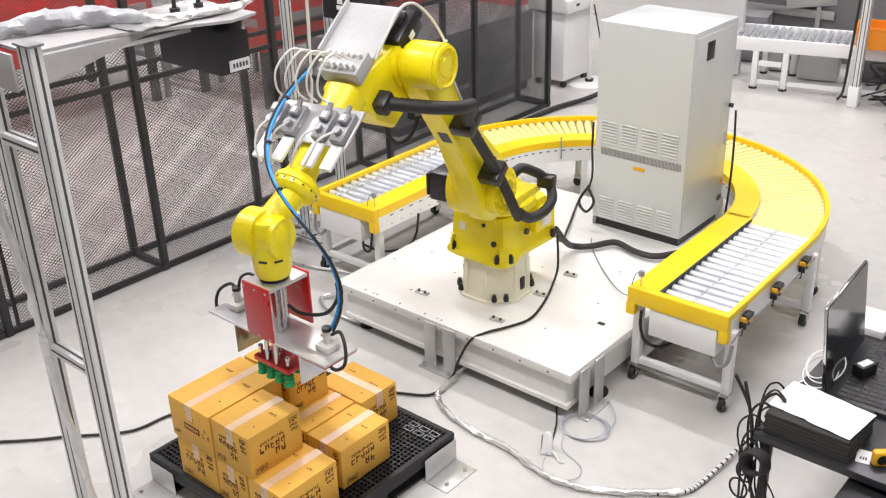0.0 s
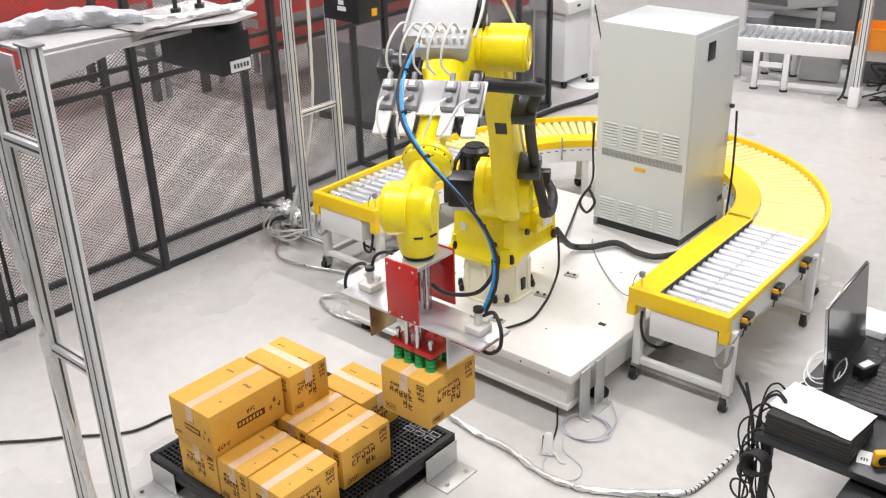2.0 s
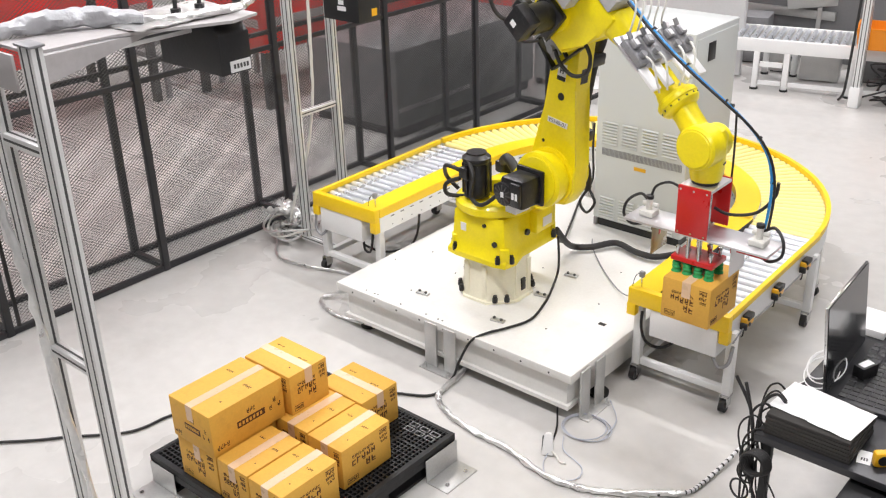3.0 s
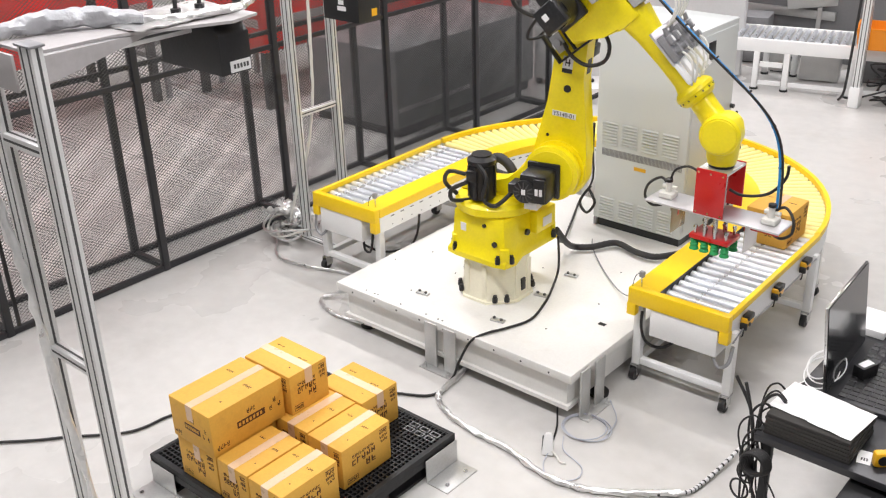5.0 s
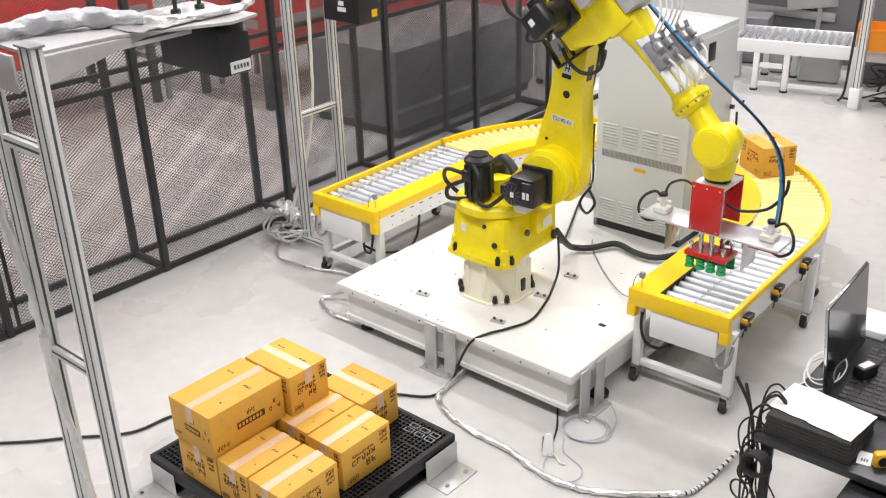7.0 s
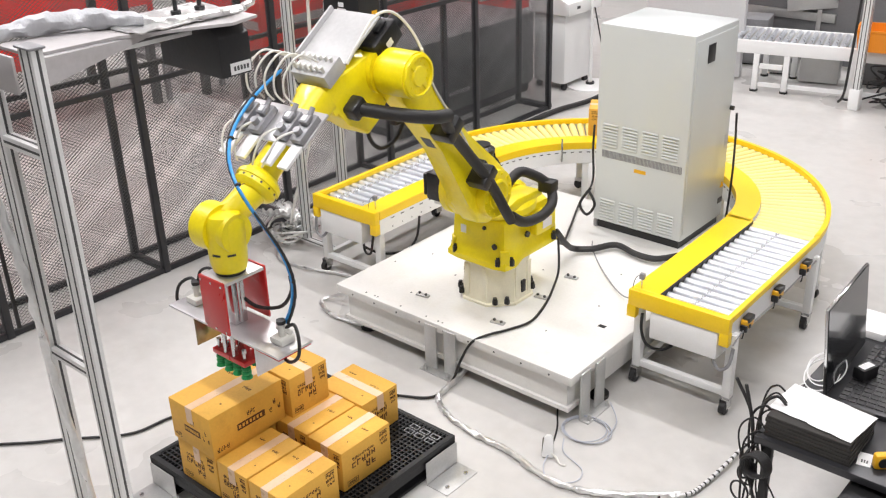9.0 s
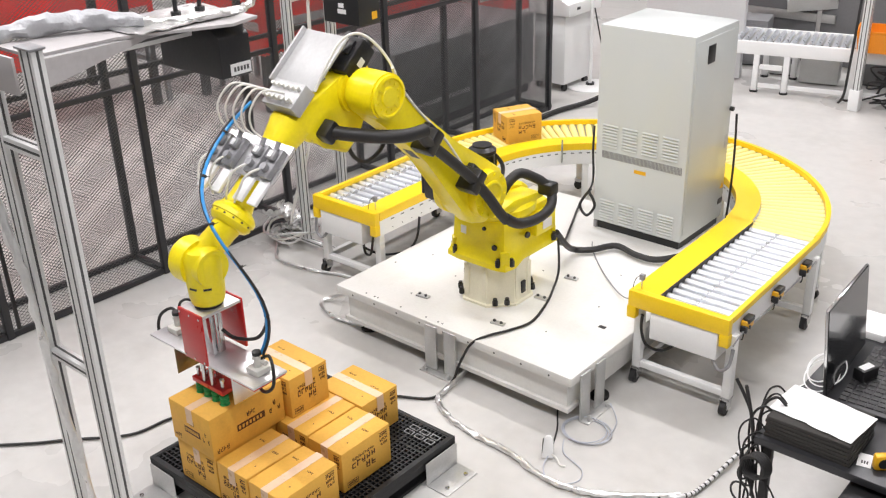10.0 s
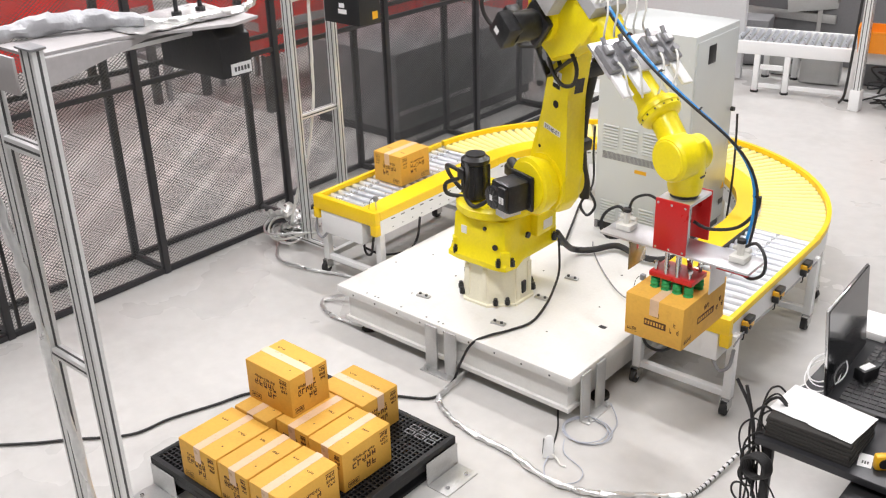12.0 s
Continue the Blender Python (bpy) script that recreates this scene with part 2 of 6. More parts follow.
# ---- fence: two rows of framed mesh, tied together at the floor ----
def mesh_panel(bm, y0, y1, z0, z1, px, pz, w):
    """Flat diagonal strands of expanded metal in the plane x = 0."""
    W, Hh = y1 - y0, z1 - z0
    slope = pz / px
    for sgn in (1, -1):
        n = int((W * slope + Hh) / pz) + 1
        for i in range(1, n):
            c = i * pz
            ya, yb = max(0.0, (c - Hh) / slope), min(W, c / slope)
            if yb - ya < 1e-3:
                continue
            za, zb = c - ya * slope, c - yb * slope
            if sgn < 0:
                A, Bp = (y0 + ya, z0 + za), (y0 + yb, z0 + zb)
            else:
                A, Bp = (y1 - ya, z0 + za), (y1 - yb, z0 + zb)
            h = w / 2
            x0 = 0.0012 * sgn
            vs = [bm.verts.new((x0 + dx, p[0], p[1] + dz)) for p in (A, Bp) for dx, dz in ((-0.0015, -h), (0.0015, -h), (0.0015, h), (-0.0015, h))]
            for k in range(4):
                bm.faces.new((vs[k], vs[(k + 1) % 4], vs[4 + (k + 1) % 4], vs[4 + k]))


FENCE_Y = [-3.23 + 1.22 * i for i in range(7)]
FENCE_H = 2.35
strand = {}
for row, fx in (("front", -2.475), ("rear", -2.87)):
    for i in range(6):
        y0, y1 = FENCE_Y[i], FENCE_Y[i + 1]
        fp = thing("mesh_fence", pose(fx, y0, 0), "dark grey framed panel of diamond mesh fence", "fence", "mesh fence")
        bm = B()
        block(bm, -0.025, 0.025, -0.025, 0.025, 0, FENCE_H, 0.004)
        part("post", bm, FENCE, fp)
        if i == 5:
            bm = B()
            block(bm, -0.025, 0.025, 1.195, 1.245, 0, FENCE_H, 0.004)
            part("post", bm, FENCE, fp)
        for nm, z0, z1 in (("bottom_rail", 0.004, 0.044), ("top_rail", FENCE_H - 0.045, FENCE_H - 0.005)):
            bm = B()
            block(bm, -0.02, 0.02, 0.026, 1.194, z0, z1, 0.004)
            part(nm, bm, FENCE, fp)
        bm = B()
        block(bm, -0.015, 0.015, 0.026, 1.194, 1.405, 1.44, 0.003)
        part("middle_rail", bm, FENCE, fp)
        if "p" not in strand:
            bm = B()
            mesh_panel(bm, 0.026, 1.194, 0.045, FENCE_H - 0.046, 0.036, 0.024, 0.0029)
            ob = part("mesh", bm, MESHM, fp, smooth=False)
            strand["p"] = ob.data
        else:
            ob = new("mesh", strand["p"])
            ob.parent = fp
for y in FENCE_Y:
    tie = thing("floor_tie", pose(-2.6725, y, 0), "dark grey steel tie between two fence rows on the floor", "fence tie", "fence ties")
    bm = B()
    block(bm, -0.17, 0.17, -0.022, 0.022, 0.002, 0.045, 0.004)
    part("bar", bm, FENCE, tie)
# end panels that close the fence at its far end
ep = thing("mesh_fence", pose(-2.475, FENCE_Y[-1] + 0.05, 0, 0, 0, 90), "dark grey framed end panel of mesh fence", "fence", "mesh fence")
bm = B()
mesh_panel(bm, 0.026, 0.37, 0.05, FENCE_H - 0.05, 0.036, 0.024, 0.0029)
part("mesh", bm, MESHM, ep, smooth=False)
bm = B()
block(bm, -0.02, 0.02, 0.0, 0.395, 0.004, 0.045)
part("bottom_rail", bm, FENCE, ep)

# ---- robot platform ----
PZ = 0.315
plat = thing("robot_platform", pose(0, 0, 0), "white painted steel base plate on a beam frame, scuffed and drilled", "platform")
bm = B()
block(bm, -0.87, 0.945, -0.565, 1.6, PZ - 0.055, PZ, 0.006)
part("top_plate", bm, WHITE, plat)
bm = B()
for x0, x1, y0, y1 in ((-0.80, 0.90, -0.53, -0.43), (-0.80, 0.90, 1.45, 1.55), (-0.80, -0.70, -0.43, 1.45), (0.80, 0.90, -0.43, 1.45), (0.0, 0.1, -0.43, 1.45)):
    block(bm, x0, x1, y0, y1, 0.075, PZ - 0.055)
part("beam_frame", bm, WHITE, plat, smooth=False)
bm = B()
for x0, x1, y0, y1 in ((-0.82, 0.92, -0.55, -0.43),):
    block(bm, x0, x1, y0, y1, 0.075, 0.10)
part("lower_flange", bm, WHITE, plat, smooth=False)
for x, y in ((-0.7, -0.45), (0.05, 0.5), (0.8, 1.4), (-0.7, 1.4), (0.9, -0.2)):
    bm = B()
    rod(bm, (x, y, 0), (x, y, 0.02), 0.06, 16)
    rod(bm, (x, y, 0.02), (x, y, 0.09), 0.018, 10)
    part("levelling_foot", bm, RUBBER, plat)
for x, y, rz in ((-0.315, -0.345, 8), (0.285, 0.085, 8), (0.283, 0.42, 8), (0.266, -0.33, 10)):
    bm = B()
    block(bm, -0.045, 0.045, -0.018, 0.018, 0, 0.012, 0.003, m=pose(x, y, PZ, 0, 0, rz))
    lug = part("clamp_lug", bm, BRACKET, plat)
    for dx in (-0.025, 0.025):
        bm = B()
        rod(bm, (x + dx, y, PZ + 0.012), (x + dx, y, PZ + 0.022), 0.009, 8)
        part("stud", bm, SLOT, lug)
bm = B()
rng = random.Random(4)
for k in range(26):
    x, y = rng.uniform(-0.8, 0.88), rng.choice((-0.53, rng.uniform(-0.5, 0.9)))
    if abs(x) < 0.3 and abs(y) < 0.3:
        continue
    rod(bm, (x, y, PZ), (x, y, PZ + 0.0015), 0.006, 8)
block(bm, 0.75, 0.795, 0.0, 0.03, PZ, PZ + 0.0015)
for k in range(9):
    rod(bm, (-0.72 + 0.19 * k, -0.5652, PZ - 0.03), (-0.72 + 0.19 * k, -0.567, PZ - 0.03), 0.006, 8)
tagged(part("bolt_hole", bm, BLACK, plat, smooth=False), kind="stuff")


def anchor_bracket(x, y, rz):
    br = thing("anchor_bracket", pose(x, y, 0, 0, 0, rz), "bare steel angle bracket bolting the platform to the floor", "bracket", "anchor brackets")
    bm = B()
    for s in (-1, 1):
        block(bm, s * 0.075 - 0.045, s * 0.075 + 0.045, -0.012, 0.0, 0.0, 0.30, 0.002)
    part("upright_plate", bm, BRACKET, br)
    bm = B()
    block(bm, -0.125, 0.125, -0.065, -0.012, 0.0, 0.010, 0.002)
    part("foot_plate", bm, BRACKET, br)
    for s in (-1, 1):
        bm = B()
        rod(bm, (s * 0.09, -0.05, 0.01), (s * 0.09, -0.05, 0.03), 0.014, 6)
        rod(bm, (s * 0.09, -0.05, 0.03), (s * 0.09, -0.05, 0.045), 0.007, 8)
        part("anchor_bolt", bm, BRACKET, br)


anchor_bracket(0.02, -0.567, 0)
anchor_bracket(0.949, -0.36, 90)


# ---- roller conveyors ----
RZ = 0.585  # roller top
RAIL = 0.612
CX, CY = -0.04, 1.22
RI0, RI1, RO0, RO1 = 0.94, 1.10, 1.515, 1.545


def leg_frame(parent, x0, x1, y, mat=WHITE2):
    """Two posts, a low crossbar and two castors."""
    for x in (x0, x1):
        bm = B()
        block(bm, x - 0.025, x + 0.025, y - 0.025, y + 0.025, 0.10, 0.50, 0.004)
        leg = part("leg", bm, mat, parent)
        bm = B()
        rod(bm, (x - 0.017, y - 0.03, 0.038), (x + 0.017, y - 0.03, 0.038), 0.038, 16)
        part("castor_wheel", bm, RUBBER, leg)
        bm = B()
        for s in (-1, 1):
            block(bm, x + s * 0.022 - 0.002, x + s * 0.022 + 0.002, y - 0.045, y + 0.015, 0.035, 0.095)
        block(bm, x - 0.026, x + 0.026, y - 0.03, y + 0.026, 0.088, 0.10)
        part("castor_fork", bm, CHROME, leg)
    bm = B()
    block(bm, x0 + 0.026, x1 - 0.026, y - 0.02, y + 0.02, 0.102, 0.142, 0.003)
    part("crossbar", bm, mat, parent)


def straight_conveyor(at, length, mirror, label, leg_out=0.575):
    """Runs along +y from its open end; the wide drive cover lies on the inner side."""
    cv = thing("roller_conveyor", at, label, "conveyor", "conveyor loop")
    s = -1 if mirror else 1
    X = lambda a: s * a

    def blk(bm, a0, a1, y0, y1, z0, z1, bev=0.0):
        u, v = sorted((X(a0), X(a1)))
        block(bm, u, v, y0, y1, z0, z1, bev)

    bm = B()
    blk(bm, 0.0, 0.165, 0.03, length, RAIL - 0.006, RAIL, 0.001)
    blk(bm, 0.0, 0.006, 0.03, length, RAIL - 0.062, RAIL - 0.0065)
    part("drive_cover", bm, YCONV, cv, smooth=False)
    bm = B()
    blk(bm, 0.575, 0.605, 0.03, length, RAIL - 0.035, RAIL + 0.004, 0.004)
    part("outer_rail", bm, YCONV, cv)
    bm = B()
    blk(bm, 0.0, 0.605, -0.02, 0.028, RAIL - 0.095, RAIL + 0.006, 0.004)
    blk(bm, -0.004, 0.05, -0.022, 0.026, RAIL - 0.165, RAIL - 0.09, 0.003)
    blk(bm, 0.555, 0.609, -0.022, 0.026, RAIL - 0.165, RAIL - 0.09, 0.003)
    part("end_plate", bm, YCONV, cv)
    bm = B()
    blk(bm, 0.588, 0.600, 0.03, length, RAIL - 0.165, RAIL - 0.036)
    blk(bm, 0.002, 0.014, 0.03, length, RAIL - 0.175, RAIL - 0.063)
    side = part("side_frame", bm, WHITE2, cv, smooth=False)
    bm = B()
    for k in range(int((length - 0.2) / 0.1)):
        blk(bm, 0.0005, 0.0018, 0.14 + 0.1 * k, 0.175 + 0.1 * k, RAIL - 0.086, RAIL - 0.079)
        blk(bm, 0.0005, 0.0018, 0.15 + 0.1 * k, 0.158 + 0.1 * k, RAIL - 0.15, RAIL - 0.142)
    tagged(part("slot_row", bm, SLOT, side, smooth=False), kind="stuff")
    # dark colour here stands in for the shade under the cover's edge
    bm = B()
    blk(bm, 0.156, 0.1635, 0.03, length, RAIL - 0.12, RAIL - 0.0068)
    part("inner_frame", bm, FENCE, cv, "inner side frame, coloured dark for the shade under the cover", smooth=False)
    # added black strip: the shade in the gaps between rollers, as a solid
    bm = B()
    blk(bm, 0.24, 0.50, 0.05, length - 0.03, RZ - 0.066, RZ - 0.060)
    part("gap_shade_strip", bm, BLACK, cv, "added black strip that gives the roller gaps their shade", smooth=False)
    bm = B()
    blk(bm, 0.14, 0.545, -0.012, 0.30, 0.345, 0.514, 0.006)
    part("motor_box", bm, WHITE2, cv)
    n = int((length - 0.09) / 0.074) + 1
    rollers = B()
    rod(rollers, (X(0.168), 0, RZ - 0.0255), (X(0.574), 0, RZ - 0.0255), 0.0255, 16)
    first = None
    for k in range(n):
        if first is None:
            first = part("roller", rollers, STEEL, cv, "zinc-plated steel roller", at=pose(0, 0.062, 0))
        else:
            ob = new("roller", first.data)
            ob.parent = cv
            ob.matrix_basis = pose(0, 0.062 + 0.074 * k, 0)
    bm = B()
    for k in range(n):
        rod(bm, (X(0.165), 0.062 + 0.074 * k, RZ - 0.027), (X(0.176), 0.062 + 0.074 * k, RZ - 0.027), 0.018, 10)
    tagged(part("roller_end_cap", bm, GREY, cv), kind="stuff")
    x0, x1 = sorted((X(0.042), X(leg_out)))
    leg_frame(cv, x0, x1, 0.06)
    leg_frame(cv, x0, x1, length - 0.06)
    for a in ((0.045, 0.575) if mirror else (0.045,)):
        bm = B()
        blk(bm, a - 0.02, a + 0.02, 0.09, length - 0.09, 0.102, 0.142, 0.003)
        part("long_bar", bm, WHITE2, cv)
    return cv


cvr = straight_conveyor(pose(0.935, 0.03, 0, 0, 0, 1.4), 1.30, False, "roller conveyor with steel rollers, yellow rails and white castor legs", 0.603)
cvl = straight_conveyor(pose(-0.965, -0.07, 0, 0, 0, 0.6), 1.36, True, "powered roller conveyor with steel rollers and yellow end plate, white legs")
for k in range(3):
    y = 0.14 + 0.42 * k
    bm = B()
    block(bm, 0.601, 0.640, y, y + 0.10, RAIL - 0.125, RAIL - 0.065, 0.008)
    sen = part("photo_sensor", bm, AMBER, cvr, "amber photoelectric sensor housing")
    bm = B()
    block(bm, 0.606, 0.648, y + 0.012, y + 0.088, RAIL - 0.082, RAIL - 0.052, 0.006)
    block(bm, 0.606, 0.646, y - 0.012, y + 0.006, RAIL - 0.13, RAIL - 0.09, 0.005)
    rod(bm, (0.642, y + 0.03, RAIL - 0.105), (0.648, y + 0.03, RAIL - 0.105), 0.012, 10)
    tube(bm, smooth_path([(0.63, y - 0.01, RAIL - 0.12), (0.635, y - 0.03, RAIL - 0.15), (0.625, y - 0.02, RAIL - 0.165)], 4), 0.004, 6)
    part("sensor_cover", bm, BLACK, sen)
bm = B()
tube(bm, smooth_path([(0.63, 0.0, RAIL - 0.15), (0.628, 0.14, RAIL - 0.12), (0.625, 0.5, RAIL - 0.14), (0.625, 0.95, RAIL - 0.13), (0.62, 1.28, RAIL - 0.13)], 5), 0.005, 6)
part("sensor_cable", bm, GREY, cvr)

# the half-round curve with tapered yellow rollers
curve = thing("curved_roller_conveyor", pose(CX, CY, 0), "half-round conveyor curve with pale yellow tapered rollers and yellow rails", "conveyor", "conveyor loop")


def ring_band(bm, r0, r1, z0, z1, a0=3.0, a1=177.0, n=72):
    prev = None
    first = None
    for i in range(n + 1):
        a = radians(a0 + (a1 - a0) * i / n)
        c, s = math.cos(a), math.sin(a)
        q = [bm.verts.new((r * c, r * s, z)) for r, z in ((r0, z0), (r1, z0), (r1, z1), (r0, z1))]
        if prev:
            for k in range(4):
                bm.faces.new((prev[k], prev[(k + 1) % 4], q[(k + 1) % 4], q[k]))
        else:
            first = q
        prev = q
    bm.faces.new(first)
    bm.faces.new(prev)


A0, A1 = 4.0, 176.5
bm = B()
ring_band(bm, RI0, RI1, RAIL - 0.006, RAIL, A0, A1)
ring_band(bm, RI0, RI0 + 0.006, RAIL - 0.055, RAIL - 0.0065, A0, A1)
part("inner_rail", bm, YCONV, curve)
bm = B()
ring_band(bm, RO0, RO1, RAIL - 0.035, RAIL + 0.004, A0, A1)
part("outer_rail", bm, YCONV, curve)
bm = B()
ring_band(bm, RO0 + 0.012, RO1 - 0.006, RAIL - 0.165, RAIL - 0.036, A0, A1)
ring_band(bm, RI0 + 0.002, RI0 + 0.014, RAIL - 0.175, RAIL - 0.056, A0, A1)
side = part("side_frame", bm, WHITE2, curve)
bm = B()
for k in range(44):
    block(bm, RI0 + 0.0002, RI0 + 0.0018, -0.013, 0.013, RAIL - 0.084, RAIL - 0.076, m=pose(0, 0, 0, 0, 0, 6 + 3.9 * k))
tagged(part("slot_row", bm, SLOT, side, smooth=False), kind="stuff")
nroll = 66
base = None
for k in range(nroll):
    a = A0 + (A1 - A0) * (k + 0.5) / nroll
    if base is None:
        bm = B()
        rod(bm, (RI1 + 0.004, 0, RZ - 0.024), (RO0 - 0.003, 0, RZ - 0.029), 0.0225, 12, 0.0285)
        base = part("tapered_roller", bm, YROLL, curve, "pale yellow tapered roller", at=pose(0, 0, 0, 0, 0, a))
    else:
        ob = new("tapered_roller", base.data)
        ob.parent = curve
        ob.matrix_basis = pose(0, 0, 0, 0, 0, a)
for a in (18, 55, 92, 128, 162):
    for r in (RI0 + 0.03, RO0 - 0.01):
        x, y = r * math.cos(radians(a)), r * math.sin(radians(a))
        bm = B()
        block(bm, -0.025, 0.025, -0.025, 0.025, 0.10, 0.46, 0.004, m=pose(x, y, 0, 0, 0, a))
        leg = part("leg", bm, WHITE2, curve)
        bm = B()
        rod(bm, (x, y - 0.017, 0.038), (x, y + 0.017, 0.038), 0.038, 14)
        part("castor_wheel", bm, RUBBER, leg)
        bm = B()
        block(bm, x - 0.026, x + 0.026, y - 0.026, y + 0.026, 0.07, 0.10)
        part("castor_fork", bm, CHROME, leg)
    bm = B()
    block(bm, RI0 + 0.06, RO0 - 0.04, -0.02, 0.02, 0.42, 0.46, 0.003, m=pose(0, 0, 0, 0, 0, a))
    part("crossbar", bm, WHITE2, curve)
for a in (70, 112, 140):
    bm = B()
    block(bm, RI0 - 0.012, RI0 - 0.001, -0.007, 0.007, RAIL - 0.15, RAIL + 0.04, 0.002, m=pose(0, 0, 0, 0, 0, a))
    part("sensor_bracket", bm, CHROME, curve)

for cv, s in ((cvr, 1), (cvl, -1)):
    bm = B()
    tube(bm, smooth_path([(s * 0.07, 0.03, 0.46), (s * 0.075, 0.02, 0.36), (s * 0.11, 0.03, 0.27), (s * 0.19, 0.06, 0.25), (s * 0.26, 0.12, 0.30), (s * 0.30, 0.2, 0.36)], 7), 0.009, 8)
    part("drive_cable", bm, RUBBER, cv)
    bm = B()
    tube(bm, smooth_path([(s * 0.50, 0.02, 0.36), (s * 0.56, 0.0, 0.29), (s * 0.615, 0.0, 0.33), (s * 0.625, 0.02, 0.43)], 7), 0.010, 8)
    part("drive_cable", bm, GREY, cv)
bm = B()
tube(bm, smooth_path([(0.01, 0.42, 0.45), (0.012, 0.38, 0.30), (-0.02, 0.30, 0.22), (-0.16, 0.2, 0.19), (-0.30, 0.16, 0.22)], 8), 0.009, 8)
part("drive_cable", bm, RUBBER, cvl)

# small photo-eyes on wire stalks at both open ends
for x, y in ((0.99, 0.06), (-1.02, -0.02)):
    eye = thing("photo_eye", pose(x, y, RAIL), "small photo-eye on a bent steel stalk clamped to the conveyor", "sensor", "photo-eyes")
    bm = B()
    rod(bm, (0, 0, 0), (0, 0, 0.07), 0.005, 8)
    part("stalk", bm, CHROME, eye)
    bm = B()
    block(bm, -0.014, 0.014, -0.012, 0.012, 0.065, 0.10, 0.003)
    part("head", bm, GREY, eye)
    bm = B()
    tube(bm, smooth_path([(-0.01, 0, 0.09), (-0.03, -0.02, 0.07), (-0.04, -0.03, 0.0), (-0.03, -0.04, -0.08)], 5), 0.002, 5)
    part("lead", bm, RUBBER, eye)


# ---- controller cabinet ----
cab = thing("controller_cabinet", pose(-0.06, 1.2, PZ), "tall light grey robot controller cabinet with louvres, on a dark plinth", "cabinet")
CWX, CDY, CHZ = 0.69, 0.60, 1.455
bm = B()
block(bm, 0.0, CWX, 0.0, CDY, 0.058, CHZ, 0.012)
part("body", bm, CABINET, cab)
bm = B()
block(bm, 0.02, CWX - 0.02, 0.02, CDY - 0.02, 0.0, 0.059)
part("plinth", bm, BLACK, cab, "dark recessed plinth")
bm = B()
block(bm, 0.004, 0.03, 0.003, 0.03, 0.0, 0.057, 0.003)
part("corner_foot", bm, GREY, cab)
bm = B()
block(bm, CWX + 0.0005, CWX + 0.006, 0.02, CDY - 0.02, 0.11, CHZ - 0.04, 0.002)
door = part("door", bm, CABINET, cab)
bm = B()
block(bm, CWX + 0.006, CWX + 0.012, 0.165, 0.26, CHZ - 0.205, CHZ - 0.085, 0.003)
part("display_window", bm, BLACK, door, "black recessed window")
bm = B()
rod(bm, (CWX + 0.006, CDY - 0.03, 0.86), (CWX + 0.03, CDY - 0.03, 0.86), 0.016, 12)
part("lock_knob", bm, BLACK, door)
bm = B()
prism(bm, [(0.0, 0.0), (0.05, 0.0), (0.025, 0.045)], CWX + 0.006, CWX + 0.008, m=pose(0, 0, 0) )
bmesh.ops.transform(bm, matrix=Matrix(((0, 1, 0, 0), (1, 0, 0, 0.525), (0, 0, 1, 0.29), (0, 0, 0, 1))), verts=bm.verts)
part("warning_label", bm, AMBER, door, smooth=False)
bm = B()
block(bm, CWX + 0.006, CWX + 0.008, 0.51, 0.575, 0.175, 0.215)
part("rating_label", bm, SLOT, door, smooth=False)
bm = B()
block(bm, CWX + 0.006, CWX + 0.008, 0.53, 0.575, 0.585, 0.675)
part("info_label", bm, COVER, door, smooth=False)
for col in range(4):
    for rw in range(8):
        for z0 in (0.62, 0.07):
            bm = B()
            x0 = 0.055 + col * 0.152
            z = z0 + rw * 0.0215
            prism(bm, [(0.0, 0.0), (-0.010, 0.003), (-0.010, 0.006), (0.0, 0.013)], x0, x0 + 0.118)
            bmesh.ops.transform(bm, matrix=Matrix(((0, 1, 0, 0), (1, 0, 0, 0.0), (0, 0, 1, z), (0, 0, 0, 1))), verts=bm.verts)
            part("louvre", bm, CABINET, cab, smooth=False)
for k in range(60):
    bm = B()
    block(bm, 0.055 + 0.0102 * k, 0.055 + 0.0102 * k + 0.0055, -0.003, 0.0, 0.54, 0.592)
    part("vent_slot", bm, GREY, cab, smooth=False)
bm = B()
block(bm, 0.31, 0.40, -0.002, 0.0, 0.478, 0.504)
part("yellow_label", bm, AMBER, cab, smooth=False)


# ---- pallet on its locating brackets ----
PTOP = 0.17
PX0, PX1, PY0, PY1 = -0.455, 0.65, -2.29, -1.19
pal = thing("plastic_pallet", pose(PX0, PY0, 0), "black plastic grid pallet, dusty", "pallet")
PW, PD = PX1 - PX0, PY1 - PY0
nb = 42
bar_mesh = {}
for axis in ("x", "y"):
    run, across = (PD, PW) if axis == "x" else (PW, PD)
    for i in range(nb + 1):
        edge = i in (0, nb)
        w = 0.022 if edge else (0.014 if i in (8, 21, 34) else 0.007)
        at = min(max(across * i / nb, w / 2), across - w / 2)
        top = PTOP - (0.0 if edge else 0.003) - (0.0 if axis == "x" else 0.001)
        key = (axis, w)
        m_at = pose(at, 0, 0) if axis == "x" else pose(0, at, 0)
        if key not in bar_mesh:
            bm = B()
            if axis == "x":
                block(bm, -w / 2, w / 2, 0.0, run, PTOP - 0.035, top)
            else:
                block(bm, 0.001, run - 0.001, -w / 2, w / 2, PTOP - 0.034, top)
            bar_mesh[key] = part("deck_bar", bm, PALLET, pal, smooth=False, at=m_at).data
        else:
            ob = new("deck_bar", bar_mesh[key])
            ob.parent = pal
            ob.matrix_basis = m_at
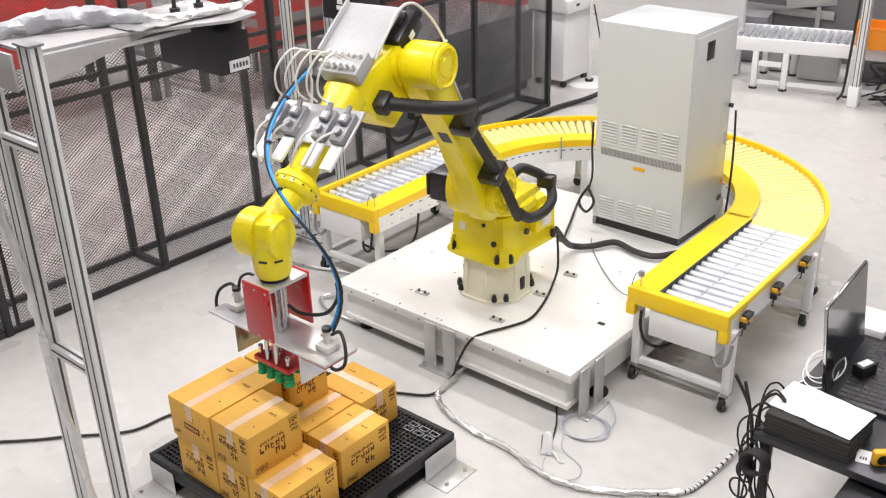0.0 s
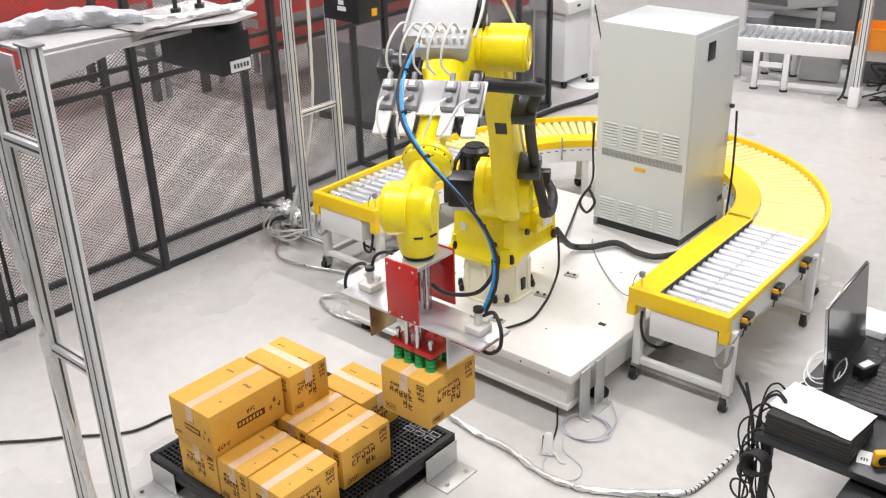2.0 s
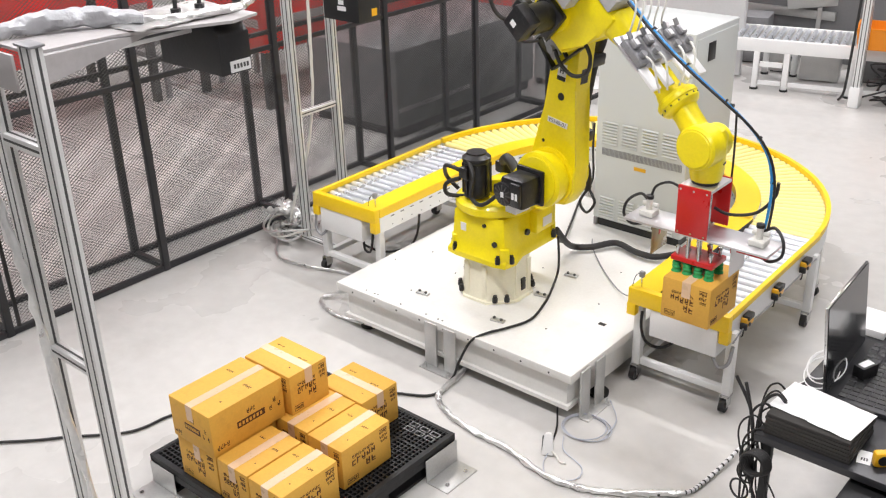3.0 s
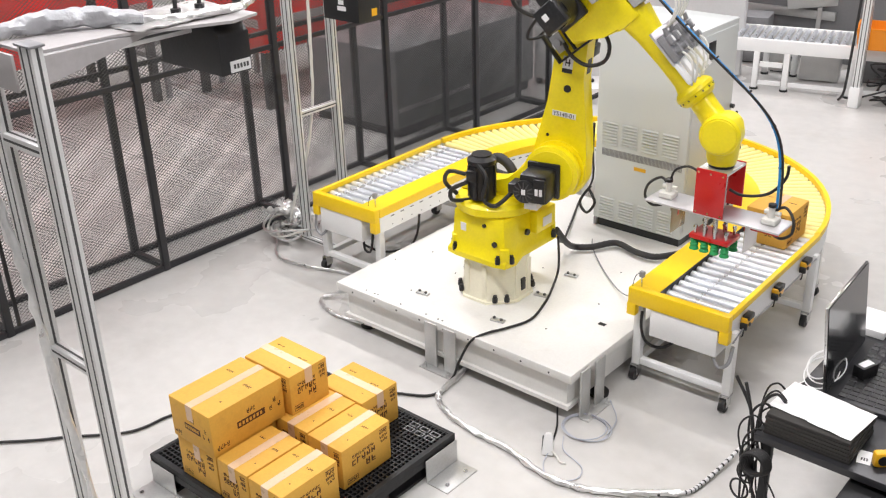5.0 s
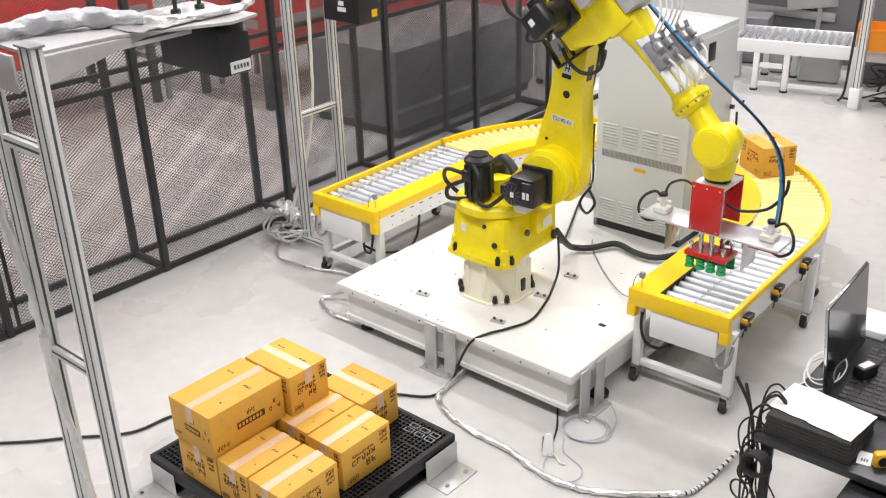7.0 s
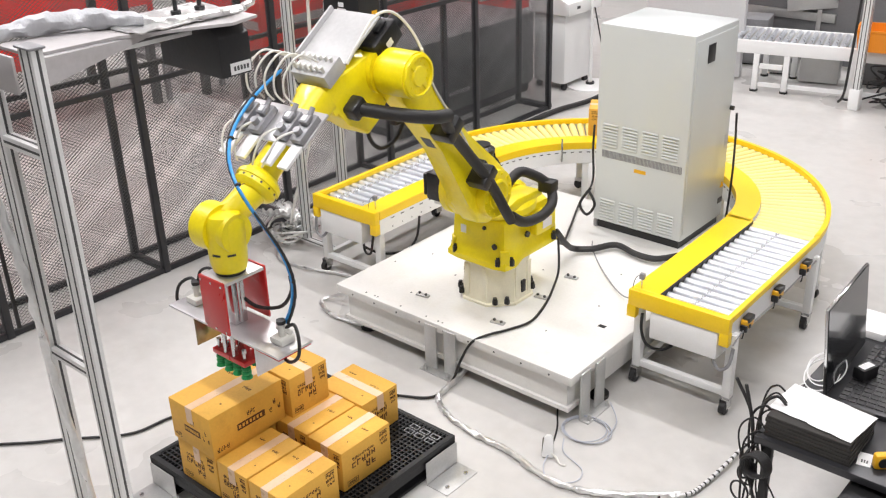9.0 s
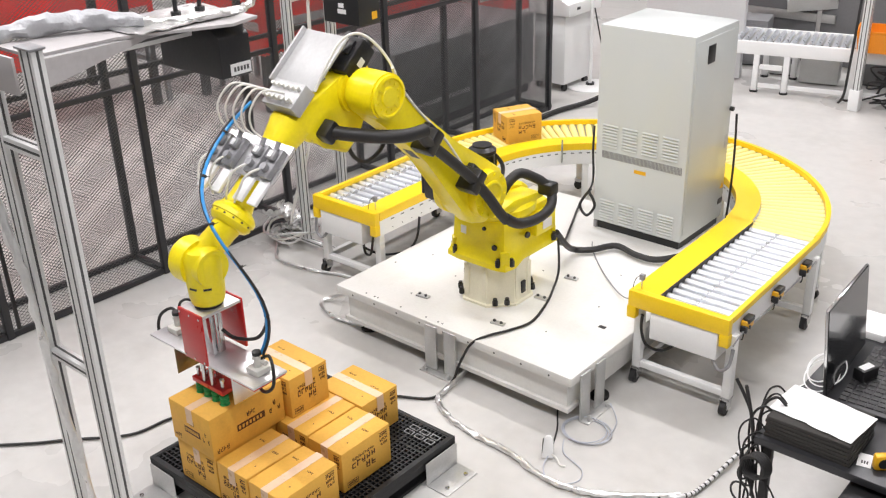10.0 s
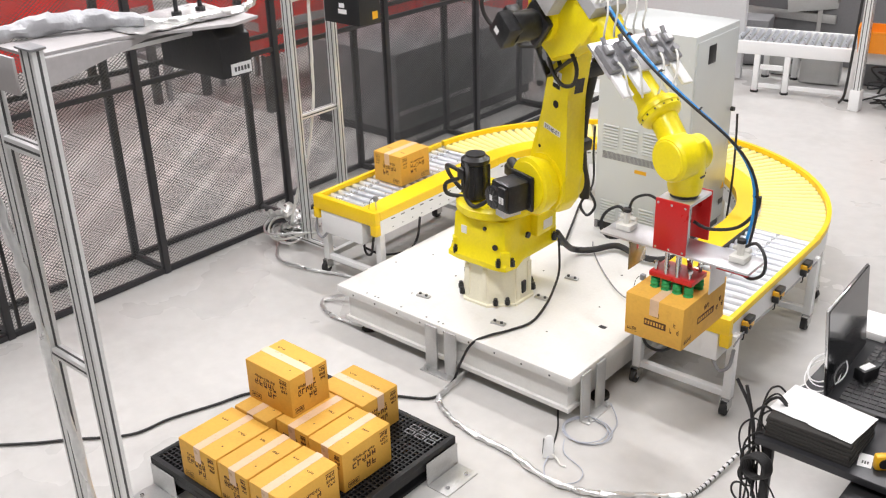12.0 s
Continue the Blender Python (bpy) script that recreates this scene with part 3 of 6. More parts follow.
for cx in (0.10, PW / 2, PW - 0.10):
    bm = B()
    block(bm, cx - 0.075, cx + 0.075, 0.012, PD - 0.012, 0.0, 0.019, 0.004)
    runner = part("runner", bm, PALLET, pal)
    for cy in (0.10, PD / 2, PD - 0.10):
        bm = B()
        block(bm, cx - 0.075, cx + 0.075, cy - 0.075, cy + 0.075, 0.02, PTOP - 0.036, 0.01)
        part("foot_block", bm, PALLET, runner)
bm = B()
block(bm, 0.0, PW, 0.0, 0.012, PTOP - 0.075, PTOP - 0.036)
block(bm, PW - 0.012, PW, 0.012, PD, PTOP - 0.075, PTOP - 0.036)
block(bm, 0.0, 0.012, 0.012, PD, PTOP - 0.075, PTOP - 0.036)
part("edge_band", bm, PALLET, pal, smooth=False)
bm = B()
for k in range(3):
    for j in range(2):
        y = PD - 0.06 - 0.045 * j
        x = PW - 0.24 + 0.07 * k
        for (x0, x1, y0, y1) in ((x, x + 0.055, y, y + 0.004), (x, x + 0.055, y - 0.03, y - 0.026), (x, x + 0.004, y - 0.03, y), (x + 0.051, x + 0.055, y - 0.03, y)):
            block(bm, x0, x1, y0, y1, PTOP - 0.004, PTOP + 0.001)
tagged(part("raised_frame", bm, GREY, pal, smooth=False), kind="stuff")


def pallet_stop(at, length):
    st = thing("pallet_stop", at, "folded galvanised steel stop bolted to the floor at a pallet corner", "floor stop", "pallet stops")
    bm = B()
    block(bm, 0, length, -0.004, 0.0, 0.0, 0.135, 0.001)
    part("upright", bm, BRACKET, st)
    bm = B()
    block(bm, 0, length, -0.14, -0.005, 0.0, 0.006, 0.001)
    ft = part("base_plate", bm, BRACKET, st)
    for k in (0.2, 0.8):
        bm = B()
        rod(bm, (length * k, -0.1, 0.006), (length * k, -0.1, 0.014), 0.012, 6)
        part("bolt", bm, CHROME, ft)


pallet_stop(pose(PX1 + 0.008, PY1 - 0.24, 0, 0, 0, 90), 0.24)
pallet_stop(pose(PX0 - 0.0, PY0 - 0.004, 0), 0.20)


# ---- cartons ----
def carton(x0, x1, y0, y1, z0, h, long_axis, style, label):
    """A taped shipping carton; long_axis: the way its tape runs."""
    sx, sy = x1 - x0, y1 - y0
    c = thing("carton", pose((x0 + x1) / 2, (y0 + y1) / 2, z0), label, "carton", "cartons")
    ex, ey = sx / 2 - 0.002, sy / 2 - 0.002
    bm = B()
    block(bm, -ex, ex, -ey, ey, 0.0, h, 0.006)
    for v in bm.verts:
        v.co += Vector((noise.noise(v.co * 9 + Vector((x0, y0, 0))), noise.noise(v.co * 9 + Vector((y1, 3, x0))), 0)) * 0.002
    part("body", bm, CARD, c)
    bm = B()
    if long_axis == "y":
        block(bm, -0.0012, 0.0012, -ey + 0.004, ey - 0.004, h - 0.0003, h + 0.0008)
    else:
        block(bm, -ex + 0.004, ex - 0.004, -0.0012, 0.0012, h - 0.0003, h + 0.0008)
    part("flap_seam", bm, PRINT, c, smooth=False)
    bm = B()
    w = 0.024
    if long_axis == "y":
        block(bm, -w, w, -ey - 0.0012, ey + 0.0012, h + 0.0002, h + 0.0014)
        for s in (-1, 1):
            block(bm, -w, w, s * (ey + 0.0007) - 0.0006, s * (ey + 0.0007) + 0.0006, h - 0.085, h + 0.0002)
    else:
        block(bm, -ex - 0.0012, ex + 0.0012, -w, w, h + 0.0002, h + 0.0014)
        for s in (-1, 1):
            block(bm, s * (ex + 0.0007) - 0.0006, s * (ex + 0.0007) + 0.0006, -w, w, h - 0.085, h + 0.0002)
    part("tape", bm, TAPE, c, "translucent packing tape", smooth=False)
    bm = B()
    rng = random.Random(int(x0 * 1000) + int(y1 * 77))

    def mark(face, u0, u1, v0, v1):
        e = 0.0009
        if face == "y-":
            block(bm, u0, u1, -ey - e, -ey + 0.0004, v0, v1)
        elif face == "y+":
            block(bm, u0, u1, ey - 0.0004, ey + e, v0, v1)
        elif face == "x+":
            block(bm, ex - 0.0004, ex + e, u0, u1, v0, v1)
        elif face == "x-":
            block(bm, -ex - e, -ex + 0.0004, u0, u1, v0, v1)
        else:
            block(bm, u0, u1, v0, v1, h - 0.0004, h + 0.0006)

    def glyphs(face, u0, u1, v0, v1, n):
        """Illegible lettering as strokes."""
        w = (u1 - u0) / n
        hh = v1 - v0
        for i in range(n):
            a = u0 + w * i + w * 0.12
            b = a + w * 0.7
            mark(face, a, a + w * 0.2, v0 + hh * rng.uniform(0, 0.3), v1 - hh * rng.uniform(0, 0.3))
            c0 = v0 + hh * rng.uniform(0.1, 0.75)
            mark(face, a + w * 0.14, b, c0, c0 + hh * 0.2)
            if rng.random() < 0.6:
                mark(face, a + w * 0.2, b, v0, v0 + hh * 0.14)
            if rng.random() < 0.7:
                mark(face, b - w * 0.2, b, v0 + hh * rng.uniform(0.2, 0.4), v1)

    def frame_mark(face, u0, u1, v0, v1, t=0.0025):
        for q in ((u0, u1, v0, v0 + t), (u0, u1, v1 - t, v1), (u0, u0 + t, v0 + t, v1 - t), (u1 - t, u1, v0 + t, v1 - t)):
            mark(face, *q)

    for face, half in (("x+", ey), ("y-", ex), ("x-", ey), ("y+", ex)):
        wide = half * 2
        if style == "plain":
            glyphs(face, -wide * 0.30, wide * 0.16, h * 0.655, h * 0.735, 9)
            glyphs(face, -wide * 0.32, wide * 0.18, h * 0.47, h * 0.63, 5)
            glyphs(face, -wide * 0.04, wide * 0.18, h * 0.27, h * 0.44, 2)
            glyphs(face, wide * 0.27, wide * 0.43, h * 0.79, h * 0.88, 3)
            glyphs(face, wide * 0.27, wide * 0.43, h * 0.68, h * 0.76, 4)
            glyphs(face, wide * 0.29, wide * 0.43, h * 0.58, h * 0.65, 3)
            mark(face, wide * 0.27, wide * 0.43, h * 0.895, h * 0.91)
            frame_mark(face, -wide * 0.42, -wide * 0.20, h * 0.08, h * 0.21, 0.002)
            glyphs(face, -wide * 0.40, -wide * 0.22, h * 0.105, h * 0.185, 9)
        else:
            mark(face, -wide * 0.16, wide * 0.22, h * 0.36, h * 0.52)
            glyphs(face, -wide * 0.02, wide * 0.10, h * 0.60, h * 0.72, 3)
            glyphs(face, -wide * 0.45, -wide * 0.28, h * 0.10, h * 0.22, 4)
            for k in range(3):
                glyphs(face, wide * (0.28 + 0.06 * k), wide * (0.325 + 0.06 * k), h * (0.35 + 0.16 * (k % 2)), h * (0.47 + 0.16 * (k % 2)), 1)
    glyphs("top", -sx * 0.36, -sx * 0.2, sy * 0.2, sy * 0.24, 3)
    mark("top", sx * 0.28, sx * 0.31, -sy * 0.24, -sy * 0.22)
    glyphs("top", sx * 0.18, sx * 0.36, sy * 0.12, sy * 0.16, 4)
    tagged(part("printing", bm, PRINT, c, smooth=False), "dark brown printing", kind="stuff")
    if style != "plain":
        bm = B()
        for face, half in (("x+", ey), ("y-", ex)):
            wide = half * 2
            e = 0.0016
            n = 7
            for i in range(n):
                u0 = -wide * 0.14 + wide * 0.34 * i / n
                q = (u0, u0 + wide * 0.028, h * 0.40, h * 0.48)
                if face == "x+":
                    block(bm, ex, ex + e, *q)
                else:
                    block(bm, q[0], q[1], -ey - e, -ey, q[2], q[3])
        part("reversed_lettering", bm, CARD, c, smooth=False)
    return c


BH = 0.225
z1, z2 = PTOP, PTOP + BH
one = "tape-sealed brown cardboard carton with dark printing"
carton(-0.20, 0.095, -2.27, -1.935, z1, BH, "y", "plain", one + ", lower layer on the pallet")
carton(0.10, 0.325, -2.27, -1.93, z1, BH, "y", "plain", one + ", lower layer on the pallet")
carton(0.33, 0.565, -2.27, -1.925, z1, BH, "y", "plain", one + ", lower layer on the pallet")
carton(-0.20, 0.05, -1.925, -1.56, z1, BH, "y", "plain", one + ", lower layer on the pallet")
carton(0.055, 0.292, -1.87, -1.535, z1, BH, "y", "plain", one + ", lower layer on the pallet")
carton(0.297, 0.535, -1.875, -1.54, z1, BH, "y", "plain", one + ", lower layer on the pallet")
carton(0.0, 0.33, -1.53, -1.265, z1, BH, "x", "plain", one + ", lower layer on the pallet")
carton(-0.205, 0.135, -1.82, -1.565, z2, BH, "x", "plain", one + ", upper layer of the stack")
carton_p = carton(0.105, 0.375, -2.27, -1.955, z2, BH, "y", "plain", "brown cardboard carton lifted off the stack by the robot")
carton_t = carton(-0.215, 0.10, -2.275, -1.83, z2, BH, "y", "band", "large tape-sealed brown carton with a dark printed name band")


# ---- aluminium gantries that hold the vision boxes ----
def profile(bm_body, bm_slot, x0, x1, y0, y1, z0, z1, axis="z"):
    """A slotted extrusion: a body with dark grooves on the four long faces."""
    block(bm_body, x0, x1, y0, y1, z0, z1, 0.003)
    g, e = 0.0045, 0.0006
    if axis == "z":
        n = max(1, round((x1 - x0) / 0.04))
        for k in range(n):
            c = x0 + (x1 - x0) * (k + 0.5) / n
            for y in (y0, y1):
                block(bm_slot, c - g, c + g, y - e, y + e, z0 + 0.001, z1 - 0.001)
        n = max(1, round((y1 - y0) / 0.04))
        for k in range(n):
            c = y0 + (y1 - y0) * (k + 0.5) / n
            for x in (x0, x1):
                block(bm_slot, x - e, x + e, c - g, c + g, z0 + 0.001, z1 - 0.001)
    elif axis == "x":
        for y in (y0, y1):
            block(bm_slot, x0, x1, y - e, y + e, (z0 + z1) / 2 - g, (z0 + z1) / 2 + g)
        block(bm_slot, x0, x1, (y0 + y1) / 2 - g, (y0 + y1) / 2 + g, z1 - e, z1 + e)
    else:
        for x in (x0, x1):
            block(bm_slot, x - e, x + e, y0, y1, (z0 + z1) / 2 - g, (z0 + z1) / 2 + g)
        block(bm_slot, (x0 + x1) / 2 - g, (x0 + x1) / 2 + g, y0, y1, z1 - e, z1 + e)


def profile_part(name, parent, *dims, axis="z"):
    a, s = B(), B()
    profile(a, s, *dims, axis=axis)
    ob = part(name, a, ALU, parent)
    part("groove", s, SLOT, ob, smooth=False)
    return ob


def vision_box(at, label, long_x, deep_y, high, mount=0.05):
    vb = thing("vision_box", at, label, "camera", "vision boxes")
    bm = B()
    h2 = high / 2
    prism(bm, [(-long_x / 2, -h2), (long_x / 2, -h2), (long_x / 2, h2 * 0.55), (long_x / 2 - 0.06, h2), (-long_x / 2, h2)], -deep_y / 2, deep_y / 2, 0.006)
    part("housing", bm, BLACK, vb)
    bm = B()
    block(bm, -0.05, 0.05, -deep_y / 2 + 0.02, deep_y / 2 - 0.02, h2, h2 + mount, 0.001)
    part("mount", bm, GREY, vb)
    return vb


gl = thing("sensor_gantry", pose(0.597, -2.988, 0), "slotted aluminium mast with a side arm, wrapped cables", "gantry", "sensor gantries")
profile_part("mast", gl, -0.055, 0.025, -0.02, 0.02, 0.0, 2.558)
profile_part("mast", gl, -0.36, -0.28, -0.02, 0.02, 0.0, 2.525)
for z in (0.55, 1.42, 2.22):
    profile_part("crossbar", gl, -0.28, -0.055, -0.02, 0.02, z - 0.02, z + 0.02, axis="x")
profile_part("arm", gl, -0.145, -0.065, 0.025, 0.61, 2.472, 2.512, axis="y")
bm = B()
outline = [(-0.295, 0.03), (-0.072, 0.03), (-0.065, 0.32), (0.095, 0.665), (0.065, 0.795), (-0.315, 0.795)]
low, top = ([bm.verts.new((x, y, z)) for x, y in outline] for z in (2.5135, 2.5235))
bm.faces.new(low), bm.faces.new(top)
for i in range(6):
    bm.faces.new((low[i], low[(i + 1) % 6], top[(i + 1) % 6], top[i]))
part("arm_plate", bm, SHEET, gl, "pale carrier plate", smooth=False)
bm = B()
block(bm, -0.062, 0.030, -0.027, 0.027, 2.559, 2.567, 0.002)
part("end_cap", bm, GREY, gl)
bm = B()
vs = [(-0.05, 0.034, 2.511), (-0.05, 0.47, 2.511), (-0.05, 0.022, 2.415)]
a = [bm.verts.new(v) for v in vs]
b = [bm.verts.new((v[0] - 0.006, v[1], v[2])) for v in vs]
bm.faces.new(a), bm.faces.new(b)
for i in range(3):
    bm.faces.new((a[i], a[(i + 1) % 3], b[(i + 1) % 3], b[i]))
part("gusset_plate", bm, SHEET, gl, smooth=False)
bm = B()
block(bm, -0.46, -0.15, 0.0, 0.01, 2.39, 2.51, 0.001)
part("back_plate", bm, SHEET, gl)
bm = B()
for x in (-0.32, -0.015):
    block(bm, x - 0.07, x + 0.07, -0.09, 0.09, 0.0, 0.008)
part("foot_plate", bm, BRACKET, gl)
wrap = thing("wrapped_cable_bundle", pose(0.50, -2.95, 2.558), "cable bundle wrapped in silver foil, lying on the gantry arm", "cable bundle")
bm = B()
pts = smooth_path([(-0.25, -0.03, -0.02), (-0.20, 0.08, 0.0), (-0.16, 0.21, 0.006), (-0.08, 0.33, 0.0), (0.0, 0.41, -0.012)], 9)
tube(bm, pts, lambda s: 0.018 + 0.016 * math.sin(s * math.pi) + 0.005 * noise.noise(Vector((s * 17, 2, 5))), 14)
for v in bm.verts:
    v.co += Vector((noise.noise(v.co * 28), noise.noise(v.co * 28 + Vector((5, 5, 5))), noise.noise(v.co * 28 + Vector((9, 1, 4))))) * 0.012
part("foil_wrap", bm, WRAP, wrap)
bm = B()
pts = smooth_path([(-0.02, 0.40, -0.018), (0.05, 0.49, -0.018), (0.10, 0.60, -0.012), (0.14, 0.70, -0.006), (0.145, 0.76, 0.02), (0.12, 0.80, 0.07)], 9)
tube(bm, pts, lambda s: 0.014 + 0.004 * noise.noise(Vector((s * 13, 7, 2))), 10)
for v in bm.verts:
    v.co += Vector((noise.noise(v.co * 35), noise.noise(v.co * 35 + Vector((5, 5, 5))), 0.4 * noise.noise(v.co * 35 + Vector((9, 1, 4))))) * 0.012
part("foil_wrap", bm, FOIL, wrap)
foam = thing("foil_sheet", pose(0.47, -2.42, 2.520), "crumpled white foil sheet lying on the gantry arm", "foil")
bm = B()
bmesh.ops.create_grid(bm, x_segments=14, y_segments=36, size=0.5)
for v in bm.verts:
    v.co = Vector((v.co.x * 0.26, v.co.y * 0.42, 0))
    v.co.z = 0.014 + 0.008 * noise.noise(v.co * 16) + 0.005 * noise.noise(v.co * 40)
bmesh.ops.solidify(bm, geom=bm.faces[:], thickness=0.004)
part("sheet", bm, FOIL, foam)
for y in (0.03, 0.13):
    bm = B()
    rod(bm, (0.0, y, 0.0), (0.0, y, 0.16), 0.008, 8)
    rod(bm, (0.0, y, 0.0), (0.0, y, 0.03), 0.018, 8)
    part("cable_gland", bm, BLACK, foam)
vb1 = vision_box(pose(0.463, -2.286, 2.417), "black vision camera housing with a white label hung from the gantry", 0.354, 0.133, 0.185, 0.004)
bm = B()
block(bm, 0.1775, 0.180, -0.03, 0.058, -0.085, -0.045)
lb = part("label_plate", bm, LABEL, vb1, "white label", smooth=False)
bm = B()
for k in range(5):
    block(bm, 0.1801, 0.1807, -0.017 + 0.014 * k, -0.008 + 0.014 * k, -0.073, -0.057)
part("lettering_bar", bm, SLOT, lb, smooth=False)
bm = B()
tube(bm, smooth_path([(0.24, -3.03, 2.5), (0.20, -3.05, 2.3), (0.23, -3.04, 2.0), (0.30, -3.03, 1.7), (0.34, -3.03, 1.3), (0.42, -3.03, 0.9), (0.46, -3.03, 0.4), (0.48, -3.05, 0.02)], 8), lambda s: 0.016 + 0.008 * noise.noise(Vector((s * 30, 1, 1))), 8)
for v in bm.verts:
    v.co += Vector((noise.noise(v.co * 30), noise.noise(v.co * 30 + Vector((5, 5, 5))), 0)) * 0.012
gw = thing("wrapped_mast_cable", pose(0, 0, 0), "foil-wrapped cable running down the gantry mast", "cable")
part("foil_wrap", bm, FOIL, gw)
bm = B()
tube(bm, smooth_path([(0.20, -3.05, 2.45), (0.17, -3.06, 2.2), (0.19, -3.05, 1.9), (0.2, -3.05, 1.5)], 8), 0.008, 7)
part("core", bm, RUBBER, gw)

gr = thing("sensor_gantry", pose(-1.93, 0.13, 0), "slotted aluminium two-legged mast beside the conveyor", "gantry", "sensor gantries")
profile_part("mast", gr, -0.04, 0.04, -0.02, 0.02, 0.10, 2.6)
profile_part("mast", gr, -0.04, 0.04, 0.38, 0.42, 0.10, 2.6)
for z in (1.05, 1.9):
    profile_part("crossbar", gr, -0.02, 0.02, 0.02, 0.38, z - 0.02, z + 0.02, axis="y")
profile_part("foot_bar", gr, -0.28, 0.30, -0.02, 0.02, 0.06, 0.10, axis="x")
profile_part("foot_bar", gr, -0.28, 0.30, 0.38, 0.42, 0.06, 0.10, axis="x")
profile_part("arm", gr, 0.04, 0.62, 0.18, 0.22, 2.10, 2.18, axis="x")
for x in (-0.25, 0.28):
    for y in (0.0, 0.4):
        bm = B()
        rod(bm, (x, y, 0.0), (x, y, 0.012), 0.028, 14)
        rod(bm, (x, y, 0.012), (x, y, 0.085), 0.008, 8)
        part("levelling_foot", bm, CHROME, gr)
vb2 = vision_box(pose(-1.49, 0.33, 1.90), "black vision camera housing with a small yellow label", 0.34, 0.20, 0.26)
bm = B()
block(bm, 0.171, 0.1725, 0.02, 0.07, -0.10, -0.05)
part("yellow_label", bm, AMBER, vb2, smooth=False)
bm = B()
block(bm, -0.03, 0.05, -0.102, -0.1005, -0.06, -0.03)
block(bm, -0.02, 0.03, -0.102, -0.1005, -0.02, 0.01)
part("lettering_bar", bm, LABEL, vb2, smooth=False)


# ---- floor cables ----
def cable(name, pts, r, mat, label, crumple=0.0, n=8, seg=8):
    ob = thing(name, pose(0, 0, 0), label, "cable")
    bm = B()
    tube(bm, smooth_path(pts, n), r, seg)
    if crumple:
        for v in bm.verts:
            v.co += Vector((noise.noise(v.co * 32), noise.noise(v.co * 32 + Vector((5, 5, 5))), 0.5 * noise.noise(v.co * 32 + Vector((2, 8, 1))))) * crumple
            v.co.z = max(v.co.z, 0.002)
    part("sheath", bm, mat, ob)
    return ob


fo = cable("foil_wrapped_hose", [(0.162, -0.469, 0.05), (0.18, -0.685, 0.02), (0.208, -0.814, 0.02), (0.346, -0.905, 0.02), (0.547, -0.951, 0.02), (0.829, -0.965, 0.02), (1.086, -1.019, 0.02), (1.28, -1.0, 0.02), (1.478, -0.897, 0.02), (1.70, -0.72, 0.02)], 0.016, FOIL, "foil-wrapped cable bundle lying in a bend on the floor", 0.012, 12, 9)
st = cable("striped_hose", [(1.56, -0.84, 0.016), (1.718, -0.70, 0.016), (1.753, -0.571, 0.016), (1.773, -0.365, 0.03), (1.80, -0.157, 0.06), (1.95, -0.2, 0.25), (2.10, -0.45, 0.6)], 0.010, LABEL, "white hose bound with black spiral bands on the floor", 0.0, 10, 8)
pts = smooth_path([(1.56, -0.84, 0.016), (1.718, -0.70, 0.016), (1.753, -0.571, 0.016), (1.773, -0.365, 0.03), (1.80, -0.157, 0.06), (1.95, -0.2, 0.25), (2.10, -0.45, 0.6)], 10)
for k in range(2, len(pts) - 2, 2):
    bm = B()
    tube(bm, [pts[k], pts[k] * 0.45 + pts[k + 1] * 0.55], 0.0108, 8)
    part("black_band", bm, RUBBER, st)
cable("platform_cable", [(-0.30, -1.12, 0.012), (-0.195, -1.037, 0.012), (0.003, -0.934, 0.012), (0.17, -0.82, 0.012), (0.165, -0.64, 0.03), (0.19, -0.60, 0.14), (0.26, -0.575, 0.29), (0.315, -0.494, 0.326), (0.374, -0.366, 0.326), (0.419, -0.204, 0.326), (0.364, 0.018, 0.326), (0.29, 0.20, 0.326), (0.265, 0.30, 0.42), (0.235, 0.33, 0.62)], 0.008, RUBBER, "black cable running over the platform edge onto the floor")
cable("floor_cable", [(-1.8, -3.0, 0.012), (-1.486, -2.725, 0.012), (-1.262, -2.515, 0.012), (-1.142, -2.38, 0.012), (-0.911, -2.136, 0.012), (-0.864, -1.908, 0.012), (-0.775, -1.658, 0.012), (-0.712, -1.46, 0.012), (-0.55, -1.25, 0.012), (-0.30, -1.12, 0.012)], 0.008, RUBBER, "black cable lying on the floor past the pallet")
cable("foil_cable", [(-2.298, 0.192, 0.10), (-2.142, -0.006, 0.02), (-1.932, -0.159, 0.02), (-1.672, -0.139, 0.02), (-1.376, -0.05, 0.02), (-1.0, 0.0, 0.02)], 0.010, FOIL, "foil-wrapped cable on the floor by the gantry foot", 0.008, 10)
cable("foil_cable", [(-0.85, -0.28, 0.12), (-0.991, -0.31, 0.10), (-1.15, -0.34, 0.04), (-1.195, -0.42, 0.02), (-1.05, -0.50, 0.02), (-0.851, -0.505, 0.02), (-0.512, -0.44, 0.02), (-0.239, -0.38, 0.02)], 0.013, FOIL, "foil-wrapped cable looping under the platform edge", 0.008, 10)
cable("conduit", [(0.22, 0.33, 0.66), (0.18, 0.50, 0.50), (0.10, 0.72, 0.36), (0.189, 0.80, 0.352), (0.286, 0.953, 0.352), (0.464, 0.911, 0.352), (0.61, 0.93, 0.352), (0.72, 1.10, 0.352)], 0.021, RUBBER, "thick black cable conduit lying on the platform")
cable("thin_wire", [(0.10, 0.95, 0.33), (0.187, 0.827, 0.325), (0.429, 0.586, 0.325), (0.70, 0.36, 0.35), (0.93, 0.2, 0.47)], 0.004, GREY, "thin grey wire from the platform to the conveyor")
